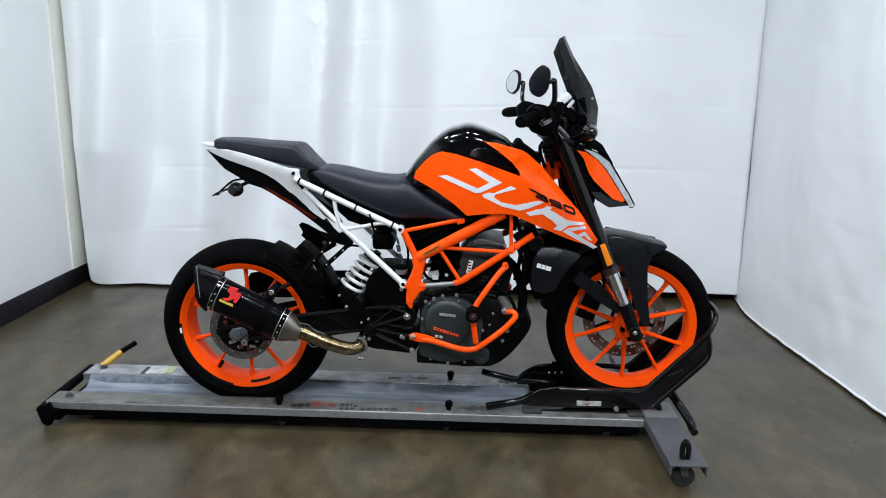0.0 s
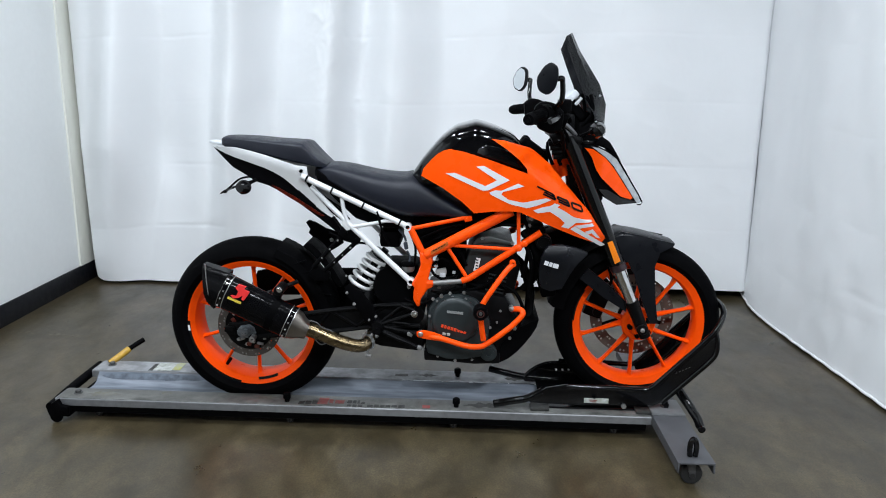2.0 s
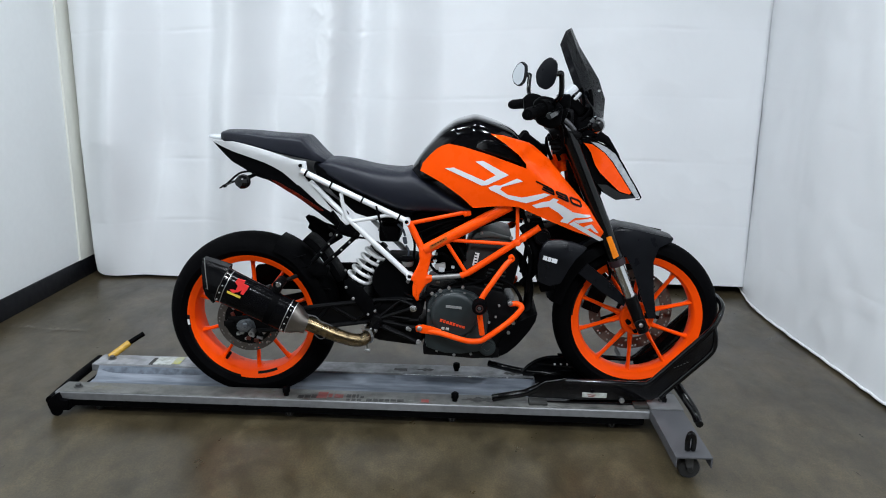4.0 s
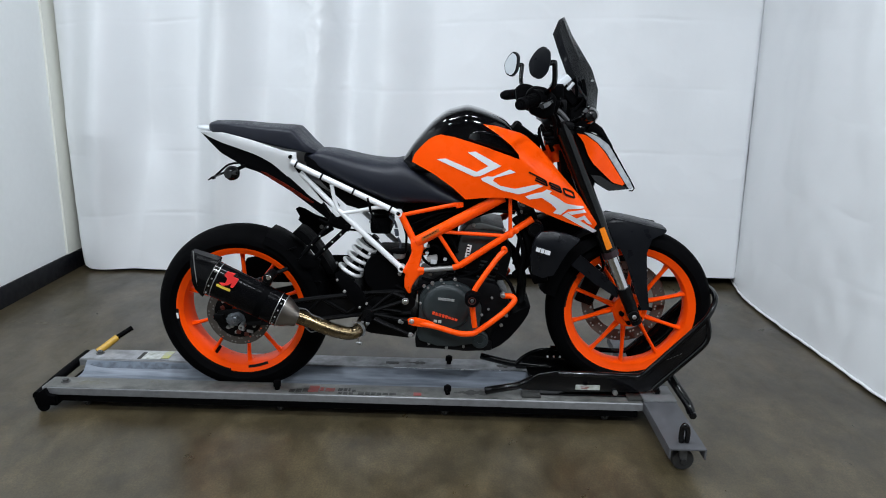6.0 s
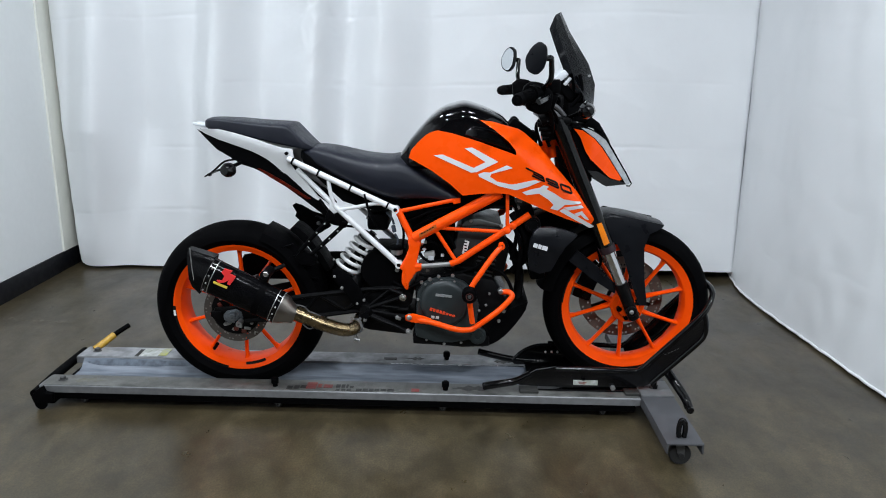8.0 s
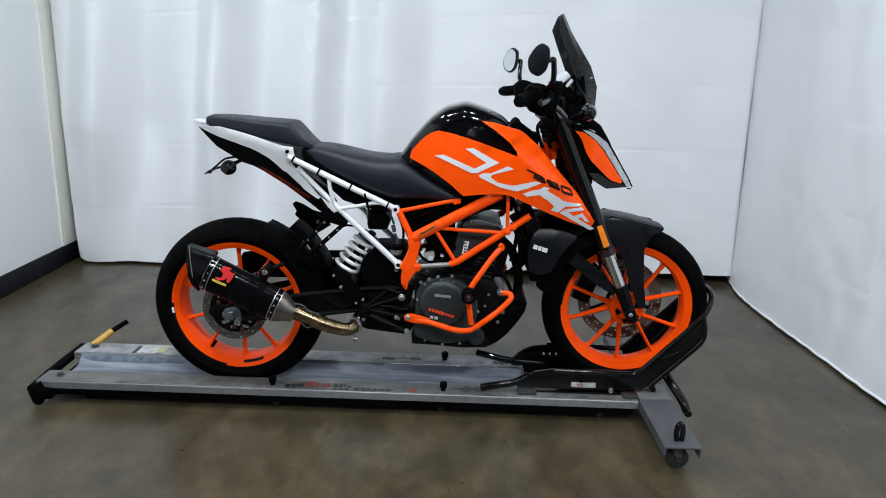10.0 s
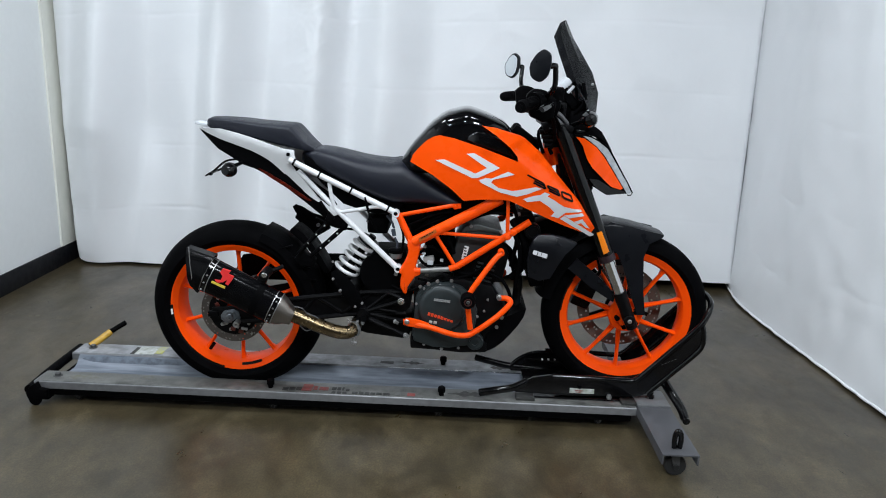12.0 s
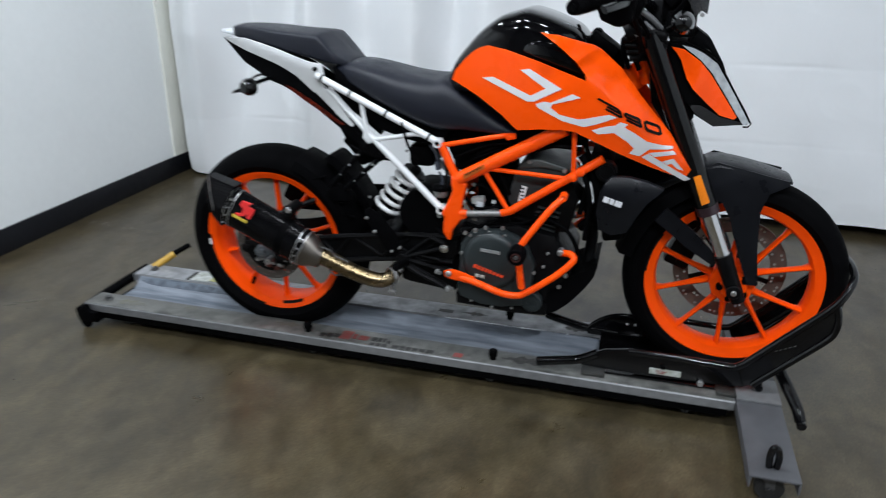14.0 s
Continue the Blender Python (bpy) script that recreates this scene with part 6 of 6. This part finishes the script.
SHROUD = [(0.602, 0.904), (0.609, 0.927), (0.633, 0.955), (0.653, 0.974), (0.670, 0.984), (0.690, 0.990), (0.736, 0.983), (0.819, 0.961), (0.893, 0.937), (0.931, 0.924), (0.929, 0.938), (0.905, 0.966), (0.863, 0.999), (0.818, 1.027), (0.857, 1.021), (0.940, 0.994), (0.957, 0.984), (1.005, 0.944), (1.062, 0.878), (1.136, 0.796), (1.192, 0.712), (1.183, 0.694), (1.152, 0.697), (1.092, 0.721), (1.006, 0.760), (0.913, 0.801), (0.878, 0.803), (0.826, 0.799), (0.771, 0.790), (0.732, 0.825), (0.672, 0.866)]
DECALS = [
    [(0.679, 0.914), (0.707, 0.918), (0.803, 0.881), (0.838, 0.901), (0.774, 0.940), (0.797, 0.944), (0.877, 0.903), (0.812, 0.868), (0.795, 0.866)],
    [(0.9031, 0.8933), (0.9223, 0.8851), (0.8578, 0.8653), (0.8530, 0.8562), (0.8759, 0.8410), (0.9193, 0.8333), (0.9331, 0.8354), (0.9740, 0.8454), (0.9910, 0.8493), (1.0085, 0.8442), (0.9665, 0.8252), (0.9341, 0.8154), (0.8817, 0.8267), (0.8204, 0.8545), (0.8166, 0.8616), (0.8353, 0.8696), (0.8525, 0.8686)],
    [(0.9535, 0.8085), (0.9841, 0.8202), (1.0063, 0.8243), (1.0178, 0.8336), (1.0357, 0.8280), (1.0274, 0.8208), (1.0513, 0.8075), (1.0833, 0.7862), (1.1411, 0.7732), (1.1449, 0.7678), (1.0904, 0.7670), (1.0686, 0.7485), (1.0447, 0.7549), (1.0544, 0.7681), (1.0370, 0.7854), (1.0057, 0.8059), (0.9679, 0.7995)],
    [(1.0742, 0.7463), (1.0878, 0.7555), (1.1955, 0.6865), (1.1810, 0.6811)],
    [(1.0876, 0.7575), (1.1444, 0.7635), (1.1524, 0.7542), (1.1031, 0.7473)],
    [(1.1226, 0.7347), (1.1475, 0.7435), (1.1754, 0.7102), (1.1599, 0.7152), (1.1452, 0.7298), (1.1346, 0.7264)],
]


def ribbon(pts, w=0.0052):
    """The outlines of short straight strokes along a line of points."""
    out = []
    for p, q in zip(pts, pts[1:]):
        p, q = Vector(p), Vector(q)
        d = (q - p).normalized() * w
        n = Vector((-d.y, d.x)) * 0.62
        out.append([tuple(v) for v in (p - d * 0.4 + n, q + d * 0.4 + n, q + d * 0.4 - n, p - d * 0.4 - n)])
    return out


NUM_AT, NUM_ALONG, NUM_UP = Vector((0.9826, 0.8625)), Vector((0.1290, -0.0619)), Vector((-0.0070, 0.0172))


def numeral(*pts):
    """Strokes of the slanted number, in widths and heights of it."""
    return ribbon([tuple(NUM_AT + NUM_ALONG * a + NUM_UP * b) for a, b in pts], 0.0039)


STROKES = numeral((-0.10, 1), (0.26, 1), (0.29, 0.8), (0.29, 0.1), (0.26, 0), (0.0, 0)) + numeral((0.05, 0.52), (0.28, 0.52)) + numeral((0.64, 0.48), (0.41, 0.48), (0.38, 0.6), (0.38, 0.9), (0.41, 1), (0.62, 1), (0.65, 0.85), (0.65, 0.1), (0.62, 0), (0.38, 0)) + numeral((0.77, 1), (0.98, 1), (1.01, 0.85), (1.01, 0.15), (0.98, 0), (0.77, 0), (0.74, 0.15), (0.74, 0.85), (0.77, 1))
for s in (1, -1):
    flip = (lambda b: b) if s == 1 else mirrored
    shroud = part("tank_shroud", flip(panel(SHROUD, shroud_y, 0.006, 0.014)), ORANGE, bike, "orange plastic tank shroud", sharp=50)
    for d in DECALS:
        part("decal", flip(panel(d, shroud_y, 0.001, 0.014, 0.0016)), SILVER, shroud, "silver angular decal stroke", sharp=50)
    for d in STROKES:
        part("decal", flip(panel(d, shroud_y, 0.001, 0.014, 0.0019)), DECAL_BLACK, shroud, "black angular decal stroke", sharp=50)
    TRIM[0] = False
    rad = part("radiator_shroud", flip(panel([(1.0024, 0.5398), (0.9937, 0.5916), (0.9983, 0.6380), (1.0102, 0.6666), (1.0247, 0.6802), (1.0663, 0.6826), (1.1106, 0.6735), (1.1518, 0.6571), (1.1429, 0.6465), (1.1161, 0.6213), (1.0947, 0.5848), (1.0723, 0.5373), (1.0363, 0.5264)], lambda x, z: -0.185 + 0.5 * max(0, z - 0.655) + 0.25 * max(0, x - 1.08) + 0.18 * max(0, 0.62 - z), 0.02, 0.02)), FENDER, bike, "dark grey radiator shroud", sharp=25)
    part("radiator_print", flip(join(*[plate([(1.0114 + a, 0.6303 + 0.004 - 0.28 * a), (1.0114 + a + w, 0.6303 + 0.004 - 0.28 * (a + w)), (1.0114 + a + w - 0.003, 0.6303 - 0.009 - 0.28 * (a + w)), (1.0114 + a - 0.003, 0.6303 - 0.009 - 0.28 * a)], -0.1895, -0.184, 0) for a, w in ((0.0, 0.013), (0.0155, 0.010), (0.028, 0.017))])), SILVER, rad, "white slanted print blocks")
    TRIM[0] = True
part("tank_panel", join(box((0.955, 0, 0.985), (0.08, 0.10, 0.03), 0.008, (0, 35, 0)), disc((0.935, 1.005), 0.014, -0.02, 0.02), box((0.985, 0, 0.95), (0.05, 0.08, 0.05), 0.01)), PLASTIC, bike, "black ignition surround")

# front end
DIR = Vector((1.353 - 1.065, 0, 0.369 - 1.017)).normalized()
for s in (1, -1):
    Y = -0.098 * s
    top = Vector((1.060, Y, 1.025))
    leg = part("fork_leg", tube([top, top + DIR * 0.455], 0.0265, 24, 1), TUBE_BLACK, bike, "black upside-down fork leg")
    part("fork_stanchion", tube([top + DIR * 0.45, top + DIR * 0.60], 0.0192, 24, 1), CHROME, leg, "polished fork stanchion")
    part("fork_foot", join(tube([top + DIR * 0.585, top + DIR * 0.63, top + DIR * 0.72], (0.0235, 0.019), 16, 2), disc((FX, FZ), 0.018, Y - 0.025 * s, Y + 0.02 * s)), CAST, leg)
    part("axle_cap", disc((FX, FZ), 0.007, Y - 0.031 * s, Y - 0.02 * s, 16), STEEL, leg)
    part("fork_seal", tube([top + DIR * 0.445, top + DIR * 0.468], 0.0275, 24, 1), mat("dark_red_seal", (0.018, 0.007, 0.010), 0.4), leg)
    e = 0.128 * s
    part("reflector", plate([(1.200, 0.695), (1.216, 0.702), (1.246, 0.636), (1.228, 0.625)], -e - 0.004, -e + 0.006, 0.002), AMBER, leg, "amber reflector")
# The flat plate is filler, shaped to close a gap in the camera's view.
part("triple_clamp", join(box((1.070, 0, 1.005), (0.07, 0.23, 0.028), 0.01, (0, 24, 0)), box((1.118, 0, 0.872), (0.05, 0.165, 0.03), 0.01, (0, 24, 0)), plate([(1.0682, 0.9313), (1.1210, 0.9331), (1.1491, 0.8619), (1.1645, 0.7618), (1.1366, 0.7745), (1.0814, 0.8499)], -0.05, 0.05, 0.006), tube([(1.05, 0, 1.02), (1.095, 0, 0.87)], 0.018)), CAST, bike, "black triple clamp with a filler plate")
part("fork_shield", join(plate([(1.075, 0.99), (1.12, 0.99), (1.17, 0.90), (1.185, 0.83), (1.17, 0.80), (1.125, 0.86)], -0.085, 0.085, 0.006)), PLASTIC, bike)


def fender_y(x, z):
    return -0.078 + 0.25 * max(0, z - 0.67) ** 1.0


FEND = [(1.205, 0.668), (1.236, 0.705), (1.255, 0.718), (1.425, 0.685), (1.427, 0.676), (1.385, 0.652), (1.371, 0.605), (1.380, 0.50), (1.396, 0.405), (1.370, 0.404), (1.335, 0.49), (1.305, 0.575), (1.281, 0.618), (1.224, 0.640)]
fend = part("front_fender", join(panel(FEND, fender_y, 0.005, 0.03), mirrored(panel(FEND, fender_y, 0.005, 0.03)), loft([(1.10, 0.635, 0.60, 0.058), (1.16, 0.672, 0.645, 0.066), (1.21, 0.696, 0.672, 0.07), (1.255, 0.716, 0.694, 0.07), (1.34, 0.706, 0.688, 0.068), (1.435, 0.680, 0.670, 0.055)], 0.5, 16)), FENDER, bike, "dark grey plastic front fender")
BRACE = [(1.125, 0.560), (1.152, 0.596), (1.23, 0.535), (1.288, 0.478), (1.283, 0.450), (1.21, 0.495)]
part("fender_brace", panel(BRACE, lambda x, z: -0.092, 0.006, 0.05), FENDER, fend)
part("fender_brace", mirrored(panel(BRACE, lambda x, z: -0.092, 0.006, 0.05)), FENDER, fend)
bm = bmesh.new()
arc = [math.radians(a) for a in range(104, 172, 6)]
vs = [[bm.verts.new((FX + r * math.cos(a), yy, FZ + r * math.sin(a))) for r, yy in ((0.262, -0.078), (0.296, -0.066), (0.308, -0.03), (0.308, 0.03), (0.296, 0.066), (0.262, 0.078), (0.272, 0.07), (0.300, 0.0), (0.272, -0.07))] for a in arc]
for p, q in zip(vs, vs[1:]):
    for j in range(9):
        k = (j + 1) % 9
        bm.faces.new((p[j], p[k], q[k], q[j]))
bm.faces.new(vs[0])
bm.faces.new(vs[-1])
part("fender_rear", bm, PLASTIC, fend)
part("front_caliper", join(box((1.215, 0.085, 0.43), (0.07, 0.06, 0.11), 0.012, (0, 20, 0)), disc((1.215, 0.40), 0.016, 0.03, 0.06)), CAST, bike)
part("brake_hose", tube([(1.22, -0.07, 0.60), (1.235, -0.06, 0.54), (1.22, 0.06, 0.47)], 0.005), PLASTIC, bike)

# headlight
TRIM[0] = False


def head_y(x, z):
    return -(0.098 - 0.30 * max(0, x - 1.19))


HEAD = [(1.1234, 1.0017), (1.1556, 1.0040), (1.2006, 0.9848), (1.2409, 0.9592), (1.3376, 0.8111), (1.2490, 0.8026), (1.2000, 0.8319), (1.1756, 0.8614), (1.1467, 0.9157), (1.1296, 0.9588)]
bm = bmesh.new()
L0 = [bm.verts.new((x, head_y(x, z) + 0.006, z)) for x, z in HEAD]
L1 = [bm.verts.new((v.co.x, -v.co.y, v.co.z)) for v in L0]
bm.faces.new(L0)
bm.faces.new(L1)
for j in range(len(HEAD)):
    k = (j + 1) % len(HEAD)
    bm.faces.new((L0[j], L0[k], L1[k], L1[j]))
bmesh.ops.bevel(bm, geom=bm.edges[:], offset=0.004, segments=2, affect="EDGES")
head = part("headlight", bm, PLASTIC, bike, "angular split headlight with orange cheeks")


for s in (1, -1):
    flip = (lambda b: b) if s == 1 else mirrored
    part("cheek", flip(panel([(1.1294, 0.9911), (1.1585, 0.9862), (1.1986, 0.9597), (1.2278, 0.9286), (1.2647, 0.8784), (1.3023, 0.8272), (1.2948, 0.8218), (1.2605, 0.8321), (1.2333, 0.8551), (1.2104, 0.8759), (1.1898, 0.8946), (1.1718, 0.9198), (1.1611, 0.9449), (1.1547, 0.9610), (1.1429, 0.9770)], head_y, 0.006, 0.02, 0.004)), ORANGE, head, "orange headlight cheek")
    lens = part("lens_edge", flip(panel([(1.1526, 0.9950), (1.1781, 0.9901), (1.2049, 0.9776), (1.2373, 0.9556), (1.2901, 0.8797), (1.3334, 0.8131), (1.3199, 0.8079), (1.3041, 0.8290), (1.2663, 0.8820), (1.2294, 0.9322), (1.2004, 0.9615), (1.1752, 0.9793)], head_y, 0.012, 0.02, 0.003)), LENS, head, "clear headlight lens edge")
    part("lens_trim", flip(tube([(x, head_y(x, z) - 0.003, z) for x, z in [(1.2088, 0.9776), (1.2412, 0.9556), (1.2919, 0.8815), (1.3376, 0.8111), (1.3202, 0.8041)]], 0.0022, 8, 2)), PLASTIC, head)
    part("chin_fin", flip(panel([(1.1831, 0.8579), (1.2138, 0.8556), (1.2607, 0.8284), (1.3031, 0.8178), (1.3297, 0.8095), (1.2488, 0.8044), (1.2079, 0.8299)], head_y, 0.01, 0.02, 0.002)), GLOSS_BLACK, head, "glossy black chin under the lamp")
    ind = part("front_indicator", flip(join(lathe([(0.003, -0.275), (0.017, -0.268), (0.0245, -0.246), (0.024, -0.222), (0.013, -0.198)], (1.1428, 0, 1.0564), 24, False), tube([(1.1428, -0.205, 1.0564), (1.118, -0.10, 1.03)], 0.009))), TUBE_BLACK, bike, "black front turn signal")
TRIM[0] = True
part("brow", plate([(1.15, 1.0), (1.20, 0.985), (1.245, 0.93), (1.235, 0.955), (1.20, 1.01), (1.17, 1.03)], -0.06, 0.06, 0.003), PLASTIC, head)

# windscreen
TRIM[0] = False
SIDE = [(1.0587, 0.0850, 1.3030), (1.0821, 0.0850, 1.2430), (1.1082, 0.0850, 1.1828), (1.128, 0.105, 1.134), (1.155, 0.100, 1.092), (1.175, 0.085, 1.058)]
KINK = [(1.0715, 0.0480, 1.3457), (1.0979, 0.0480, 1.2866), (1.1283, 0.0480, 1.2268), (1.1548, 0.0480, 1.1767), (1.1737, 0.0480, 1.1348), (1.1888, 0.0480, 1.0710)]
CREST = [(1.0830, 0.0000, 1.3526), (1.1127, 0.0000, 1.2941), (1.1456, 0.0000, 1.2455), (1.1821, 0.0000, 1.1912), (1.2066, 0.0000, 1.1270), (1.2056, 0.0000, 1.0597)]
bm = bmesh.new()
grid = []
for k in range(21):
    q = k / 4
    i = min(int(q), 4)
    side, kink, crest = [Vector(c[i]).lerp(Vector(c[i + 1]), q - i) for c in (SIDE, KINK, CREST)]
    far = [Vector((p.x, -p.y, p.z)) for p in (kink, side)]
    row = [side, side.lerp(kink, 0.5), kink, crest, far[0], far[0].lerp(far[1], 0.5), far[1]]
    grid.append([bm.verts.new((p.x, -p.y, p.z)) for p in row])
for p, q in zip(grid, grid[1:]):
    for j in range(6):
        bm.faces.new((p[j], p[j + 1], q[j + 1], q[j]))
bmesh.ops.solidify(bm, geom=bm.faces[:], thickness=0.004)
part("windscreen", bm, SMOKED, bike, "dark smoked flyscreen with creased sides", sharp=16)
part("dashboard", join(box((1.10, 0, 1.115), (0.03, 0.13, 0.085), 0.006, (0, -42, 0)), box((1.125, 0, 1.07), (0.08, 0.10, 0.06), 0.01)), PLASTIC, bike, "black instrument housing")
part("screen_face", join(box((1.086, -0.02, 1.152), (0.042, 0.11, 0.022), 0.004, (0, -42, 0)), box((1.106, -0.02, 1.137), (0.03, 0.11, 0.010), 0.003, (0, -50, 0))), FRINGE, bike, "pale instrument face")
part("windscreen_bracket", join(tube([(1.115, -0.06, 1.05), (1.15, -0.085, 1.10), (1.14, -0.09, 1.16)], 0.006), tube([(1.115, 0.06, 1.05), (1.15, 0.085, 1.10), (1.14, 0.09, 1.16)], 0.006), box((1.145, 0, 1.04), (0.07, 0.14, 0.06), 0.01)), PLASTIC, bike)
part("screen_bolt", join(disc((1.175, 1.155), 0.004, -0.066, -0.056, 10, 0.001), disc((1.19, 1.062), 0.005, -0.07, -0.05, 10, 0.001)), STEEL, bike)

# handlebar
bar = part("handlebar", tube([(0.930, -0.37, 1.092), (0.985, -0.24, 1.103), (1.055, -0.12, 1.090), (1.080, -0.05, 1.072), (1.080, 0.05, 1.072), (1.055, 0.12, 1.090), (0.985, 0.24, 1.103), (0.930, 0.37, 1.092)], 0.012, 12), TUBE_BLACK, bike, "black tapered handlebar")
HOUSING = [(0.952, 1.120), (0.968, 1.136), (0.985, 1.139), (1.013, 1.133), (1.042, 1.107), (1.036, 1.050), (1.005, 1.040), (0.966, 1.056), (0.955, 1.085)]
for s in (1, -1):
    flip = (lambda b: b) if s == 1 else mirrored
    grip = part("grip", flip(tube([(0.928, -0.380, 1.092), (0.938, -0.352, 1.094), (0.974, -0.262, 1.101)], (0.0178, 0.0165, 0.0178), 16, 1)), RUBBER, bar, "black rubber grip")
    part("grip_ribs", flip(join(*[tube([Vector((0.930, -0.376, 1.092)).lerp(Vector((0.972, -0.266, 1.101)), k / 12), Vector((0.930, -0.376, 1.092)).lerp(Vector((0.972, -0.266, 1.101)), (k + 0.45) / 12)], 0.0186, 14, 1) for k in range(12)])), RUBBER, grip)
    part("bar_end", flip(join(tube([(0.921, -0.400, 1.090), (0.929, -0.378, 1.092)], (0.0155, 0.0185), 18, 1), tube([(0.919, -0.404, 1.090), (0.922, -0.398, 1.090)], 0.008, 12, 1))), RUBBER, bar)
    housing = part("switch_gear", flip(join(moved(plate(HOUSING, -0.243, -0.197, 0.011, 3), pose(0, 0, 0)), tube([(0.970, -0.262, 1.101), (0.990, -0.235, 1.104)], 0.027, 18, 1), box((0.985, -0.252, 1.112), (0.030, 0.020, 0.030), 0.006, (0, 15, -25)))), PLASTIC, bar, "black switch and throttle housing")
    part("switch_button", flip(join(box((0.978, -0.251, 1.118), (0.012, 0.012, 0.008), 0.003), box((1.006, -0.249, 1.09), (0.016, 0.012, 0.010), 0.003))), FENDER, housing)
    part("lever", flip(tube([(1.03, -0.21, 1.11), (1.022, -0.27, 1.098), (0.998, -0.345, 1.090), (0.982, -0.385, 1.086)], 0.006, flat=1.6)), STEEL if s == -1 else TUBE_BLACK, bar, "slim hand lever")
    part("lever_perch", flip(join(box((1.035, -0.185, 1.085), (0.045, 0.06, 0.05), 0.012, (10, 20, 0)), tube([(1.03, -0.20, 1.07), (1.05, -0.16, 1.03), (1.06, -0.12, 0.98)], 0.006, 8))), PLASTIC, bar)
    part("bar_clamp", flip(box((1.080, -0.045, 1.062), (0.038, 0.03, 0.065), 0.006)), CAST, bar)
part("brake_reservoir", join(moved(lathe([(0.02, 0), (0.022, 0.004), (0.022, 0.035), (0.018, 0.04)], (0, 0, 0), 20, False), pose(1.045, -0.20, 1.105, 90))), PLASTIC, bar)
part("wiring", join(*[tube([(1.02 + 0.012 * k, -0.16 + 0.02 * k, 1.06), (1.04 + 0.008 * k, -0.12 + 0.01 * k, 1.035 - 0.006 * k), (1.075, -0.09 + 0.02 * k, 1.03), (1.11, -0.05, 1.02 + 0.01 * k)], 0.0045, 8) for k in range(4)]), PLASTIC, bar)
part("cable_sleeve", join(tube([(1.045, -0.13, 1.075), (1.075, -0.11, 1.055), (1.10, -0.09, 1.03)], 0.007, 8), tube([(1.06, -0.125, 1.045), (1.09, -0.105, 1.02)], 0.006, 8)), mat("grey_braided_sleeve", (0.16, 0.16, 0.165), 0.4, metal=0.5, var=0.5, scale=250), bar, "grey braided cable sleeve")
part("clamp_top", join(tube([(1.02, -0.098, 1.018), (1.035, -0.098, 1.026)], 0.024, 18, 1), box((1.07, 0, 1.022), (0.10, 0.24, 0.022), 0.008, (0, 10, 0)), *[tube([(1.015 + 0.006 * k, -0.085, 1.0 - 0.014 * k), (1.075 + 0.006 * k, -0.085, 1.005 - 0.014 * k)], 0.008, 10, 1) for k in range(4)]), CAST, bar, "ribbed steering head covers")
MIRR = [(0.010, 0.0446), (0.0306, 0.0313), (0.0322, 0.004), (0.0248, -0.0274), (0.004, -0.0454), (-0.0231, -0.0329), (-0.0298, 0.0), (-0.0107, 0.0313)]
MIRR = [(p[0] * (1 - k) + q[0] * k, p[1] * (1 - k) + q[1] * k) for p, q in zip(MIRR, MIRR[1:] + MIRR[:1]) for k in (0.2, 0.5, 0.8)]


def mirror(cx, cy, cz, yaw, glass_out, stalk, label):
    bm = plate([(x * 1.03, z * 1.06) for x, z in MIRR], -0.008, 0.008, 0.005, 2)
    m = part("mirror", moved(bm, pose(cx, cy, cz, 0, 0, yaw)), FENDER, bike, label)
    g = plate([(x * 0.86, z * 0.92) for x, z in MIRR], -0.0095 if glass_out else 0.007, -0.007 if glass_out else 0.0095, 0)
    part("mirror_glass", moved(g, pose(cx, cy, cz, 0, 0, yaw)), MIRROR, m, "silver mirror glass")
    part("stalk", tube(stalk, 0.008, 10), TUBE_BLACK, m)


mirror(0.975, -0.325, 1.204, -12, False, [(1.0039, -0.3220, 1.2035), (1.0178, -0.3180, 1.2053), (1.0213, -0.3120, 1.1977), (1.0245, -0.2900, 1.1443), (1.006, -0.24, 1.115)], "black angular rear-view mirror seen from behind")
mirror(0.943, 0.335, 1.206, -37, True, [(0.970, 0.335, 1.203), (0.981, 0.332, 1.203), (0.980, 0.325, 1.19), (0.977, 0.30, 1.145), (0.985, 0.25, 1.115)], "black angular rear-view mirror with silver glass")
for one in (tube([(1.05, -0.06, 1.04), (1.035, -0.08, 0.99), (1.06, -0.07, 0.93)], 0.006), tube([(1.075, -0.03, 1.04), (1.015, -0.06, 1.0), (1.035, -0.05, 0.93)], 0.006), tube([(1.045, -0.16, 1.06), (1.075, -0.12, 1.01), (1.055, -0.09, 0.95)], 0.005)):
    part("wire", one, PLASTIC, bike)
